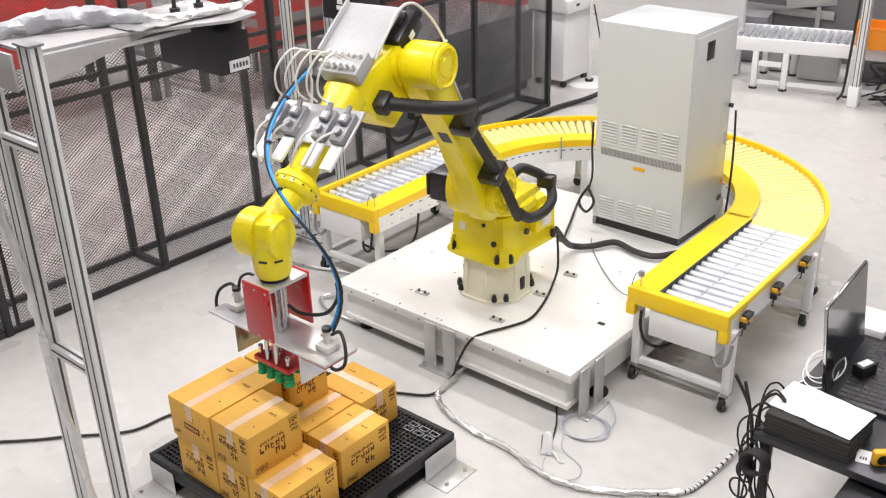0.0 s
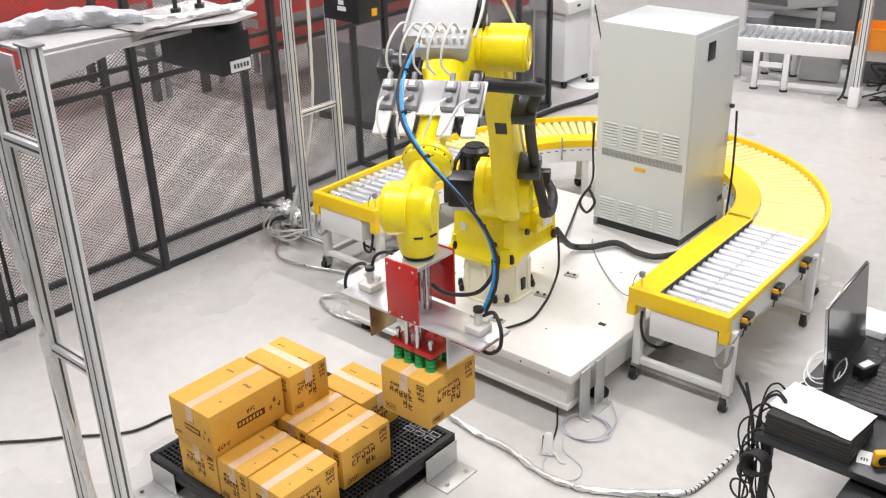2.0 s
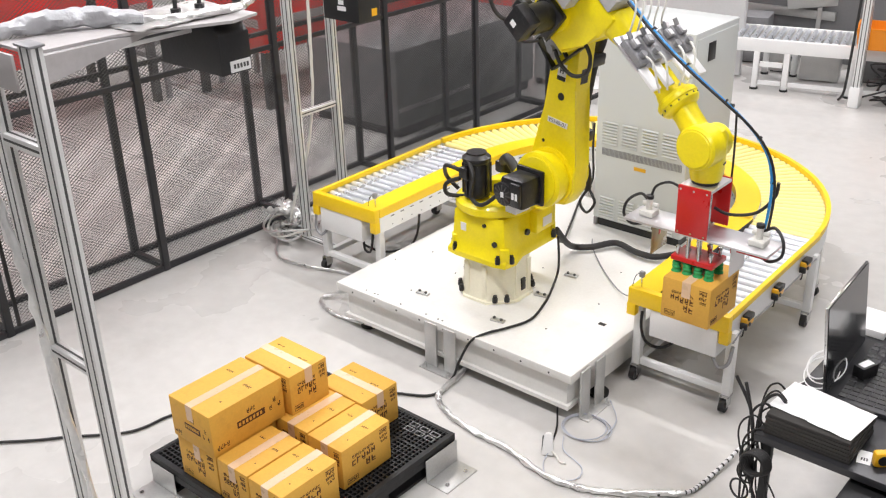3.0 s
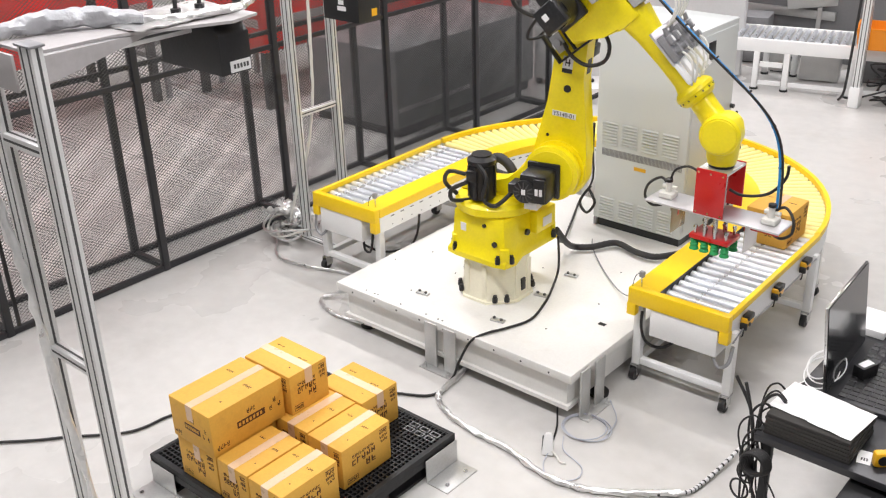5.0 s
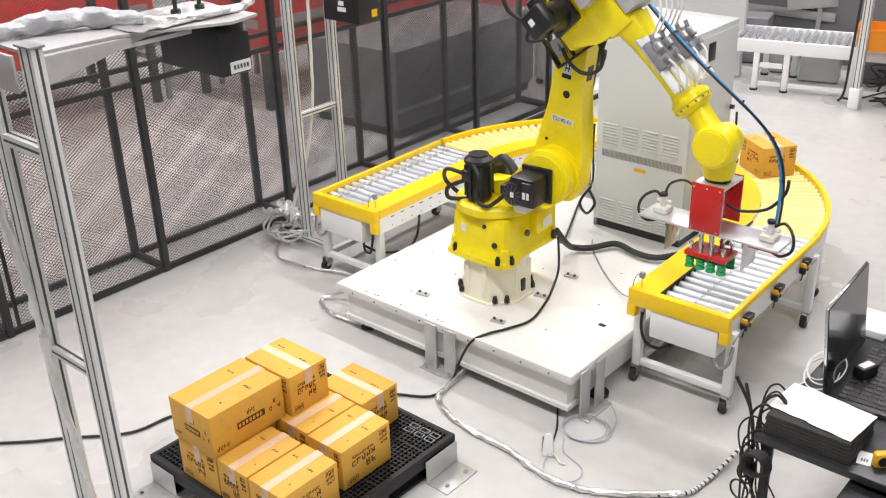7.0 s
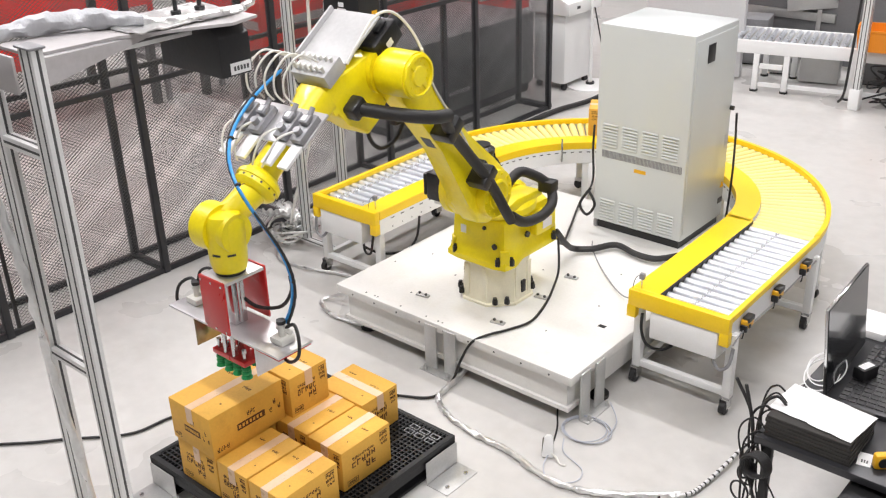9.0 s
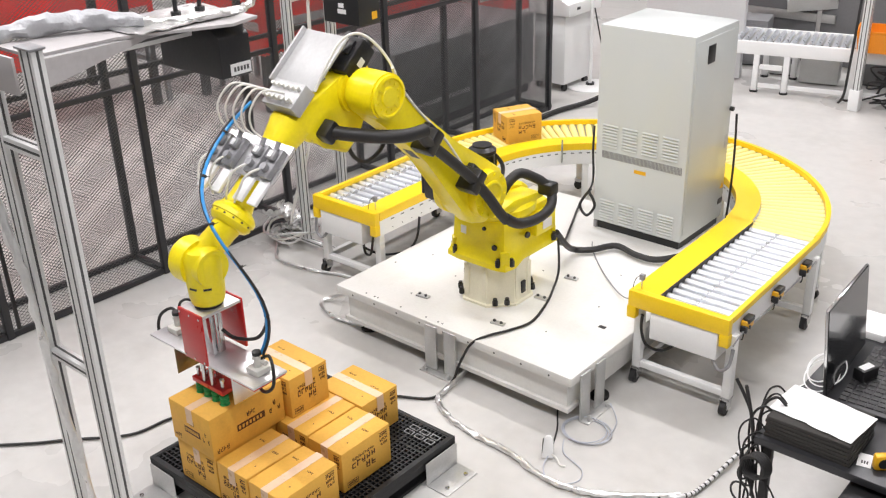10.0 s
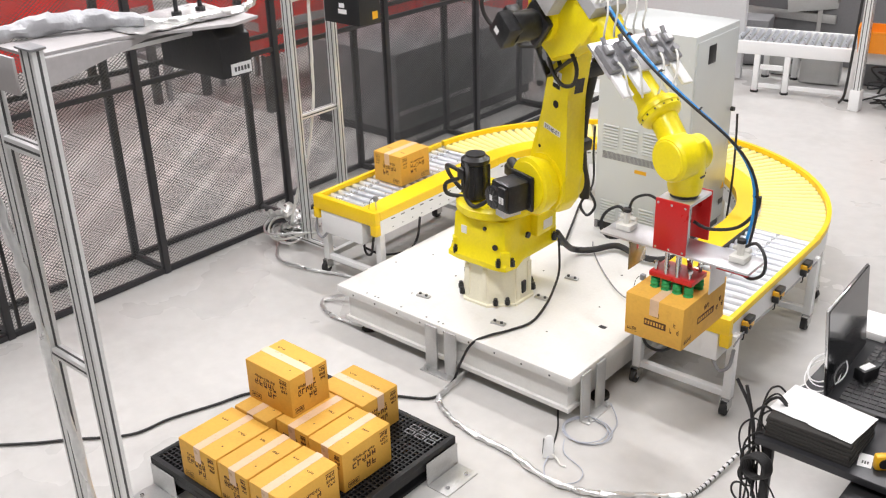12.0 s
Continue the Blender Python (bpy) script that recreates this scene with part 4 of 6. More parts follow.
cable("hanging_cable", [(-0.10, 1.24, 1.05), (-0.13, 1.28, 0.85), (-0.20, 1.40, 0.55), (-0.33, 1.45, 0.35), (-0.15, 1.05, 0.335), (0.02, 0.7, 0.38), (0.16, 0.40, 0.60)], 0.008, RUBBER, "black cable hanging down the cabinet's side")
cable("hanging_cable", [(-0.06, 1.16, 0.62), (-0.12, 1.12, 0.50), (-0.05, 1.10, 0.44), (0.0, 1.12, 0.52), (-0.07, 1.15, 0.60)], 0.010, RUBBER, "looped black cable at the cabinet's foot")
cable("back_cable", [(-2.33, 3.40, 0.03), (-2.322, 4.03, 0.03), (-2.20, 4.45, 0.05), (-1.9, 4.7, 0.2), (-1.7, 4.6, 0.1), (-1.4, 4.2, 0.04), (-1.0, 3.6, 0.04)], 0.028, RUBBER, "thick black cable along the floor behind the fence end")
cable("cabinet_edge_cable", [(0.665, 1.815, 1.13), (0.672, 1.82, 0.95), (0.676, 1.82, 0.72), (0.672, 1.815, 0.50), (0.665, 1.81, 0.335)], 0.008, RUBBER, "black cable running down the cabinet's back edge")
coil = thing("cable_coil", pose(1.035, -0.54, 0.0), "loose coil of pale grey network cable on the floor", "cable")
bm = B()
for k, (rx, ry, off) in enumerate(((0.128, 0.112, 0.0), (0.134, 0.118, 0.008), (0.122, 0.12, -0.008))):
    loop = [Vector((rx * math.cos(2 * math.pi * i / 40) + off, ry * math.sin(2 * math.pi * i / 40) + off * 0.6, 0.006 + 0.006 * k)) for i in range(41)]
    tube(bm, loop, 0.0035, 6)
part("cable_turn", bm, NETCABLE, coil)
bm = B()
tube(bm, smooth_path([(0.125, 0.02, 0.01), (0.09, 0.17, 0.01), (-0.02, 0.28, 0.03)], 8), 0.0035, 6)
tube(bm, smooth_path([(-0.05, -0.14, 0.008), (0.02, -0.24, 0.008), (0.17, -0.30, 0.008), (0.20, -0.40, 0.008), (0.10, -0.48, 0.008), (0.0, -0.40, 0.008), (-0.03, -0.28, 0.03)], 8), 0.0035, 6)
part("tail", bm, NETCABLE, coil)
jb = thing("power_plug", pose(1.005, -0.86, 0, 0, 0, 28), "white power plug block tipped up on the floor", "plug")
lean = pose(0, 0, 0.004, -24, 0, 0)
bm = B()
prism(bm, [(-0.03, 0.0), (0.03, 0.0), (0.024, 0.10), (0.012, 0.118), (-0.012, 0.118), (-0.024, 0.10)], -0.016, 0.016, 0.005, m=lean)
body = part("body", bm, WHITE2, jb)
bm = B()
block(bm, -0.031, -0.026, -0.012, 0.012, 0.02, 0.10, 0.002, m=lean)
part("side_strip", bm, SLOT, body)
bm = B()
tube(bm, smooth_path([(0.02, 0.0, 0.03), (0.05, -0.02, 0.02), (0.07, -0.05, 0.006), (0.10, -0.06, 0.006)], 6), 0.006, 7)
part("lead", bm, PALEHOSE, jb)
cable("drop_wire", [(0.80, -0.46, 0.20), (0.82, -0.50, 0.02), (0.90, -0.62, 0.008), (0.965, -0.76, 0.008), (0.98, -0.82, 0.06)], 0.005, RUBBER, "thin black wire from the platform to the junction box")
ff = thing("foil_heap", pose(-2.13, 0.15, 0.0), "crumpled foil heap round cables at the gantry foot", "foil")
rng = random.Random(11)
for k in range(6):
    bm = B()
    bmesh.ops.create_grid(bm, x_segments=11, y_segments=9, size=0.5)
    for v in bm.verts:
        q = Vector((v.co.x * 0.24, v.co.y * 0.18, 0))
        q.z = 0.03 * noise.noise(q * 22 + Vector((k * 7, 0, 0))) + 0.02 * noise.noise(q * 50 + Vector((0, k * 5, 0))) + 1.1 * q.x * q.x
        v.co = q
    bmesh.ops.transform(bm, matrix=pose(rng.uniform(-0.10, 0.12), rng.uniform(-0.08, 0.12), 0.09 + 0.03 * k, rng.uniform(-35, 35), rng.uniform(-35, 35), 60 * k), verts=bm.verts)
    for v in bm.verts:
        v.co.z = max(v.co.z, 0.003)
    bmesh.ops.solidify(bm, geom=bm.faces[:], thickness=0.002)
    part("foil_fold", bm, FOIL, ff, smooth=False)
for k in range(4):
    bm = B()
    r = 0.11 + 0.03 * k
    pts = [Vector((r * math.cos(a) * 1.2, r * math.sin(a), 0.05 + 0.03 * k + 0.03 * math.sin(2 * a + k))) for a in [radians(30 * n + 40 * k) for n in range(11)]]
    tube(bm, smooth_path(pts, 4), 0.009, 7)
    for v in bm.verts:
        v.co += Vector((noise.noise(v.co * 40), noise.noise(v.co * 40 + Vector((5, 5, 5))), 0)) * 0.006
    part("cable_loop", bm, FOIL if k % 2 else PALEHOSE, ff)
cable("taped_riser", [(-2.14, 0.15, 0.15), (-2.09, 0.21, 0.42), (-2.02, 0.28, 0.70), (-1.97, 0.33, 1.1), (-1.95, 0.34, 1.5), (-1.95, 0.35, 1.88)], 0.011, PALEHOSE, "pale taped cable rising from the heap along the mast", 0.006)


# ---- operator's table ----
TZ = 0.72
tab = thing("work_table", pose(2.13, -0.98, 0), "small dark work table crowded with electronics", "table")
bm = B()
block(bm, 0.0, 1.15, 0.0, 1.35, TZ - 0.035, TZ, 0.004)
part("tabletop", bm, LAPTOP, tab)
for x in (0.05, 1.10):
    for y in (0.05, 1.30):
        bm = B()
        block(bm, x - 0.018, x + 0.018, y - 0.018, y + 0.018, 0.0, TZ - 0.036, 0.003)
        part("leg", bm, BLACK, tab)
bm = B()
block(bm, 0.07, 1.08, 0.035, 0.065, 0.12, 0.15)
part("stretcher", bm, GREY, tab)
pads = thing("foam_pad_stack", pose(2.155, -0.95, TZ), "stack of dark brown foam pads on the table edge", "pad stack")
for k in range(6):
    bm = B()
    block(bm, 0.0 + 0.004 * (k % 2), 0.36 - 0.004 * (k % 3), 0.0, 0.28 + 0.003 * (k % 2), 0.017 * k, 0.017 * k + 0.0155, 0.003)
    part("pad", bm, DARKPAD, pads)
for k, (dx, dy, rz) in enumerate(((-0.01, 0.0, -4), (0.165, -0.02, -6))):
    sh = thing("paper_sheet", pose(2.155 + dx, -0.90 + dy, TZ + 0.103 + 0.0012 * k, 0, 0, rz), "blank white paper sheet lying on the foam pads", "paper", "paper sheets")
    bm = B()
    bmesh.ops.create_grid(bm, x_segments=8, y_segments=8, size=0.5)
    for v in bm.verts:
        v.co = Vector((v.co.x * 0.185 + 0.09, v.co.y * 0.235 + 0.12, 0.004 * noise.noise(v.co * 3 + Vector((k, 0, 0))) + 0.003))
    bmesh.ops.solidify(bm, geom=bm.faces[:], thickness=0.001)
    part("sheet", bm, PAPER, sh)
lap = thing("laptop", pose(2.262, -0.568, TZ, 0, 0, 3), "open dark grey laptop with its screen off", "laptop")
bm = B()
block(bm, 0.0, 0.40, 0.0, 0.60, 0.0, 0.026, 0.006)
part("base", bm, LAPTOP, lap)
lid = B()
block(lid, -0.014, 0.0, 0.0, 0.56, 0.0, 0.42, 0.004, m=pose(0.004, 0, 0.03, 0, -6, 0))
lid = part("lid", lid, CHROME, lap, "thin silver-edged lid")
bm = B()
block(bm, 0.0005, 0.003, 0.006, 0.554, 0.006, 0.414, m=pose(0.004, 0, 0.03, 0, -6, 0))
part("screen", bm, SCREEN, lid, "switched-off glossy screen", smooth=False)
key = None
for r in range(6):
    for c in range(15):
        if key is None:
            bm = B()
            block(bm, 0.0, 0.033, 0.0, 0.031, 0.0, 0.005, 0.001, seg=1)
            kb = part("key", bm, BLACK, lap, at=pose(0.05, 0.03, 0.0265))
            key = kb.data
        else:
            kb = new("key", key)
            kb.parent = lap
            kb.matrix_basis = pose(0.05 + 0.0385 * r, 0.03 + 0.0365 * c, 0.0265)
ad = thing("power_adapter", pose(2.34, -0.30, TZ + 0.057, 0, 0, 70), "black power adapter with a white label", "adapter")
bm = B()
block(bm, -0.05, 0.05, -0.03, 0.03, -0.03, 0.03, 0.006)
part("body", bm, BLACK, ad)
bm = B()
block(bm, -0.035, 0.035, -0.018, 0.018, 0.0302, 0.0312)
part("label_plate", bm, LABEL, ad, smooth=False)
cs = thing("equipment_case", pose(2.52, -1.02, 0), "black equipment case standing under the table edge", "case")
bm = B()
block(bm, 0.0, 0.5, -0.12, 0.20, 0.30, 0.66, 0.02)
part("shell", bm, BLACK, cs)
for x in (0.06, 0.44):
    for y in (-0.1, 0.18):
        bm = B()
        rod(bm, (x, y, 0.0), (x, y, 0.30), 0.015, 8)
        part("stand_leg", bm, BLACK, cs)
tg = thing("paper_tag", pose(2.545, -0.86, TZ, 0, 0, 12), "small white paper tag lying on the table", "tag")
bm = B()
block(bm, -0.027, 0.027, -0.045, 0.045, 0.0, 0.002)
sheet = part("tag", bm, PAPER, tg, smooth=False)
bm = B()
for k in range(3):
    block(bm, -0.012 + 0.010 * k, -0.006 + 0.010 * k, -0.025, -0.005, 0.002, 0.0026)
part("lettering_bar", bm, SLOT, sheet, smooth=False)
tm = thing("tape_measure", pose(2.612, -0.872, TZ, 0, 0, 40), "yellow and black tape measure on the table", "tape measure")
bm = B()
block(bm, -0.035, 0.035, -0.02, 0.02, 0.0, 0.07, 0.014)
part("case", bm, AMBER, tm)
bm = B()
rod(bm, (0, -0.022, 0.036), (0, 0.022, 0.036), 0.022, 18)
part("hub", bm, BLACK, tm)
wb = thing("white_box", pose(2.38, 0.06, TZ), "white cardboard box behind the laptop", "box")
bm = B()
block(bm, 0.0, 0.30, 0.0, 0.22, 0.0, 0.05, 0.003)
part("body", bm, PAPER, wb)
wb2 = thing("white_box", pose(2.13, 0.10, TZ), "flat white box on the table by the laptop", "box")
bm = B()
block(bm, 0.0, 0.16, 0.0, 0.22, 0.0, 0.04, 0.003)
part("body", bm, PAPER, wb2)
wc = thing("white_cable_loops", pose(2.17, -0.42, TZ), "white cable in loose loops on the table", "cable")
bm = B()
for k, (r, cx, cy) in enumerate(((0.10, 0.02, 0.0), (0.085, 0.0, 0.05), (0.11, 0.03, 0.03))):
    loop = [Vector((cx + r * 0.7 * math.cos(2 * math.pi * i / 30), cy + r * math.sin(2 * math.pi * i / 30), 0.012 + 0.01 * k + 0.03 * (1 + math.sin(2 * math.pi * i / 30)))) for i in range(31)]
    tube(bm, loop, 0.0032, 6)
tube(bm, smooth_path([(-0.02, -0.1, 0.03), (-0.05, -0.25, 0.04), (-0.03, -0.38, 0.08), (-0.04, -0.42, -0.05)], 8), 0.0032, 6)
part("cable_turn", bm, PAPER, wc)
rng = random.Random(11)
for k in range(9):
    x0, y0 = 2.13 + rng.uniform(-0.03, 0.05), -0.93 + rng.uniform(-0.04, 0.20)
    x1, y1 = 2.16 + rng.uniform(-0.07, 0.08), -0.98 + rng.uniform(-0.08, 0.08)
    zt = rng.uniform(TZ - 0.05, TZ + 0.16)
    cable("table_cable", [(x0 + 0.05, y0 + 0.05, zt - 0.08), (x0, y0, zt), (x0 - 0.05, y0 - 0.01, zt - 0.12), (x1, y1, TZ - 0.35 + rng.uniform(-0.1, 0.1)), (x1 + rng.uniform(-0.06, 0.06), y1 + rng.uniform(-0.06, 0.06), 0.25), (x1 + rng.uniform(-0.2, 0.2), y1 + rng.uniform(-0.2, 0.2), 0.008)], rng.uniform(0.004, 0.0065), RUBBER, "black cable hanging in a tangle from the table")
for k in range(6):
    bm = B()
    c = Vector((2.11 + rng.uniform(-0.02, 0.02), -0.95 + rng.uniform(-0.03, 0.03), TZ - 0.16 - 0.03 * k))
    tl, tw = rng.uniform(0, 3.1), rng.uniform(0.035, 0.07)
    loop = [c + Vector((tw * math.cos(2 * math.pi * i / 24) * math.cos(tl), tw * math.cos(2 * math.pi * i / 24) * math.sin(tl), 1.1 * tw * math.sin(2 * math.pi * i / 24))) for i in range(25)]
    tube(bm, loop, 0.005, 6)
    lp = thing("cable_loop", pose(0, 0, 0), "tied loop of black cable hanging at the table corner", "cable", "cable loops")
    part("cable_turn", bm, RUBBER, lp)

for top in ((2.005, -0.93, 0.93), (2.05, -0.93, 0.915)):
    cable("upright_cable", [(2.13, -0.95, 0.50), (2.115, -0.945, 0.66), (2.085, -0.935, 0.80), top], 0.0075, RUBBER, "stiff black cable end standing up beside the table")
hung = thing("cable_coil", pose(2.15, -0.99, 0.585), "coil of black cable hung under the table corner", "cable")
for k in range(5):
    bm = B()
    loop = [Vector((0.05 * math.cos(2 * math.pi * i / 24) + 0.004 * k, -0.02 + 0.008 * k, (0.052 + 0.002 * k) * math.sin(2 * math.pi * i / 24))) for i in range(25)]
    tube(bm, loop, 0.0085, 7)
    part("cable_turn", bm, RUBBER, hung)


# ---- behind the fence ----
slab = thing("charcoal_machine", pose(-4.3, 2.36, 0), "long low charcoal machine housing behind the fence", "machine")
bm = B()
block(bm, 0.0, 1.25, 0.0, 2.25, 0.10, 0.88, 0.01)
part("housing", bm, SLAB, slab)
bm = B()
block(bm, 0.05, 1.22, 0.05, 2.2, 0.0, 0.10)
part("plinth", bm, FENCE, slab)
bm = B()
block(bm, 1.251, 1.262, 0.02, 1.1, 0.27, 0.31)
part("edge_strip", bm, BRACKET, slab)


def red_machine(at, w, d, h, label):
    rm = thing("red_machine", at, label, "machine", "red machines")
    bm = B()
    block(bm, 0, w, 0, d, h * 0.42, h, 0.03)
    part("body", bm, REDM, rm)
    bm = B()
    prism(bm, [(w * 0.2, h), (w * 0.8, h), (w * 0.62, h * 1.35), (w * 0.35, h * 1.35)], d * 0.2, d * 0.7, 0.02)
    part("column", bm, REDM, rm)
    bm = B()
    block(bm, w * 0.04, w * 0.96, -0.012, 0.0, h * 0.60, h * 0.66)
    block(bm, w, w + 0.012, d * 0.04, d * 0.96, h * 0.60, h * 0.66)
    part("trim_strip", bm, BRACKET, rm)
    for x in (0.08, w - 0.08):
        for y in (0.08, d - 0.08):
            bm = B()
            block(bm, x - 0.04, x + 0.04, y - 0.04, y + 0.04, 0, h * 0.42)
            part("leg", bm, FENCE, rm)


red_machine(pose(-6.1, 2.2, 0), 1.3, 2.4, 1.5, "red painted machine tool body on dark legs")
red_machine(pose(-5.7, 4.9, 0), 1.6, 1.5, 1.35, "red painted machine with a stepped column")
red_machine(pose(-7.6, -0.6, 0), 1.5, 2.4, 1.7, "red painted machine frame behind the fence")
for x, y, w in ((-6.95, 1.85, 0.8), (-6.95, 2.6, 0.8)):
    tr = thing("steel_trestle", pose(x, y, 0), "low bare steel trestle behind the fence", "trestle", "steel trestles")
    bm = B()
    block(bm, 0, w, 0, 0.05, 0.42, 0.48)
    block(bm, 0, w, 0.55, 0.60, 0.42, 0.48)
    block(bm, 0, 0.05, 0.05, 0.55, 0.42, 0.48)
    block(bm, w - 0.05, w, 0.05, 0.55, 0.42, 0.48)
    part("top_frame", bm, GREY, tr)
    for a in (0.03, w - 0.03):
        for b2 in (0.03, 0.57):
            bm = B()
            block(bm, a - 0.025, a + 0.025, b2 - 0.025, b2 + 0.025, 0, 0.42)
            part("leg", bm, GREY, tr)
dk = thing("dark_cabinet", pose(-6.8, -3.4, 0), "tall dark grey switch cabinet behind the fence", "cabinet")
bm = B()
block(bm, 0, 0.9, 0, 2.2, 0.1, 2.6, 0.01)
part("body", bm, SLAB, dk)
bm = B()
block(bm, 0.05, 0.85, 0.05, 2.15, 0.0, 0.1)
part("plinth", bm, FENCE, dk)

# white standing terminal and pole by the fence end
ter = thing("white_terminal", pose(-3.12, 4.72, 0), "white floor-standing console with rounded top", "console")
bm = B()
block(bm, 0.0, 0.42, 0.0, 0.55, 0.08, 0.86, 0.02)
part("column", bm, WHITE2, ter)
bm = B()
prism(bm, [(-0.05, 0.86), (0.50, 0.86), (0.50, 1.00), (0.36, 1.03), (0.22, 1.30), (-0.05, 1.34)], -0.05, 0.60, 0.015)
hd = part("head", bm, WHITE2, ter)
bm = B()
block(bm, 0.501, 0.504, 0.10, 0.16, 0.92, 0.95)
part("badge", bm, SLOT, hd)
for x in (0.02, 0.36):
    for y in (0.06, 0.48):
        bm = B()
        rod(bm, (x, y, 0.04), (x + 0.04, y, 0.04), 0.04, 12)
        part("castor_wheel", bm, RUBBER, ter)
bs = thing("pole_stand", pose(-2.60, 5.10, 0), "white pole stand on a round base plate", "stand")
bm = B()
lathe(bm, [(0.27, 0.0), (0.27, 0.012), (0.25, 0.022), (0.05, 0.026)], 36)
part("base_plate", bm, WHITE2, bs)
bm = B()
rod(bm, (0, 0, 0.026), (0, 0, 1.2), 0.022, 12)
part("pole", bm, WHITE2, bs)
bm = B()
rod(bm, (0, 0, 0.026), (0, 0, 0.05), 0.05, 14)
part("collar", bm, BLACK, bs)
bm = B()
tube(bm, smooth_path([(0.03, 0, 0.9), (0.10, 0.05, 0.5), (0.16, 0.1, 0.1), (0.3, 0.2, 0.02)], 8), 0.008, 6)
part("lead", bm, RUBBER, bs)
pn = thing("beige_partition", pose(-2.6, 6.3, 0), "pale beige partition panel", "partition")
bm = B()
block(bm, 0, 1.25, 0, 0.06, 0.02, 2.2, 0.004)
part("panel", bm, WALL, pn)

# machine and far conveyor line behind the cabinet
mc = thing("grey_machine", pose(-2.35, 7.5, 0), "grey machine housing with steel shelves behind the cabinet", "machine")
bm = B()
block(bm, 0, 2.3, 0, 0.9, 0.0, 1.25, 0.01)
part("housing", bm, SLAB, mc)
for z in (0.5, 0.75, 1.0):
    bm = B()
    block(bm, 0.1, 1.6, -0.04, 0.0, z, z + 0.10, 0.004)
    part("shelf_front", bm, BRACKET, mc)
fl = thing("white_conveyor_line", pose(-1.305, 5.885, 0, 0, 0, 14), "white-framed roller line on square legs in the back of the hall", "conveyor")
LW = 2.9
bm = B()
block(bm, 0, LW, 0.0, 0.05, 0.42, 0.56, 0.004)
block(bm, 0, LW, 0.65, 0.70, 0.42, 0.56, 0.004)
part("side_rail", bm, WHITE2, fl)
first = None
for k in range(int(LW / 0.085)):
    if first is None:
        bm = B()
        rod(bm, (0.05, 0.05, 0.535), (0.05, 0.65, 0.535), 0.028, 10)
        first = part("roller", bm, STEEL, fl, "steel roller")
    else:
        ob = new("roller", first.data)
        ob.parent = fl
        ob.matrix_basis = pose(0.085 * k, 0, 0)
for x in (0.30, 0.62, 1.28, 2.0, 2.7):
    for y in (0.025, 0.675):
        bm = B()
        block(bm, x - 0.03, x + 0.03, y - 0.025, y + 0.025, 0.02, 0.42, 0.003)
        leg = part("leg", bm, WHITE2, fl)
        bm = B()
        rod(bm, (x, y, 0), (x, y, 0.02), 0.045, 12)
        part("foot_pad", bm, BLACK, leg)
bm = B()
block(bm, 0.34, 0.58, 0.0, 0.04, 0.06, 0.10)
block(bm, 0.34, 0.58, 0.0, 0.04, 0.26, 0.31)
block(bm, 0.66, 1.24, 0.0, 0.04, 0.06, 0.10)
block(bm, 1.32, 1.96, 0.0, 0.04, 0.06, 0.10)
part("low_rail", bm, WHITE2, fl)
fp2 = thing("aluminium_pole", pose(0.105, 5.94, 0), "tall slotted aluminium pole with a white wrapped foot", "pole")
profile_part("mast", fp2, -0.04, 0.04, -0.04, 0.04, 0.0, 3.0)
bm = B()
block(bm, -0.055, 0.055, -0.055, 0.055, 0.0, 0.22, 0.01)
part("foot_wrap", bm, PAPER, fp2)
bm = B()
tube(bm, smooth_path([(-0.06, -0.03, 1.6), (-0.07, -0.05, 1.0), (-0.09, -0.04, 0.5), (-0.12, 0.0, 0.15), (-0.2, 0.1, 0.02)], 8), 0.014, 7)
part("lead", bm, RUBBER, fp2)
ob2 = thing("orange_bin", pose(0.23, 6.34, 0.565, 0, 0, 14), "orange plastic tote on the far roller line", "bin")
bm = B()
rings = []
for z, s in ((0.0, 0.92), (0.20, 1.0), (0.205, 1.03), (0.225, 1.03)):
    rings.append([(a * s, b2 * s, z) for a, b2 in rounded(0.62, 0.42, 0.03)])
for z, s in ((0.225, 0.97), (0.02, 0.88)):
    rings.append([(a * s, b2 * s, z) for a, b2 in rounded(0.62, 0.42, 0.03)])
loft(bm, rings)
part("shell", bm, ORANGE, ob2)
bm = B()
block(bm, 0.05, 0.13, -0.216, -0.2135, 0.07, 0.12)
part("label_plate", bm, LABEL, ob2, smooth=False)
sb = thing("steel_box", pose(-0.75, 6.55, 0, 0, 0, 14), "dull steel control box under the far line", "box")
bm = B()
block(bm, 0, 0.42, 0, 0.30, 0.02, 0.30, 0.006)
part("body", bm, BRACKET, sb)
for x, y, w, d, h, m, lab in ((-1.18, 6.72, 0.30, 0.30, 0.34, BRACKET, "bare steel control box under the far roller line"), (-0.20, 6.85, 0.34, 0.26, 0.30, SLAB, "dark grey control box under the far roller line"), (-1.75, 6.9, 0.4, 0.4, 0.55, GREY, "grey steel pedestal behind the far roller line")):
    cbx = thing("control_box", pose(x, y, 0, 0, 0, 14), lab, "box", "control boxes")
    bm = B()
    block(bm, 0, w, 0, d, 0.015, h, 0.006)
    body = part("body", bm, m, cbx)
    bm = B()
    block(bm, 0.03, w - 0.03, -0.004, 0.0, 0.05, h - 0.04, 0.001)
    part("door", bm, m, body)
    bm = B()
    block(bm, w - 0.06, w - 0.05, -0.012, -0.004, h * 0.45, h * 0.6, 0.002)
    part("latch", bm, BLACK, body)
    bm = B()
    block(bm, 0.02, w - 0.02, 0.02, d - 0.02, 0.0, 0.015)
    part("foot", bm, BLACK, cbx)
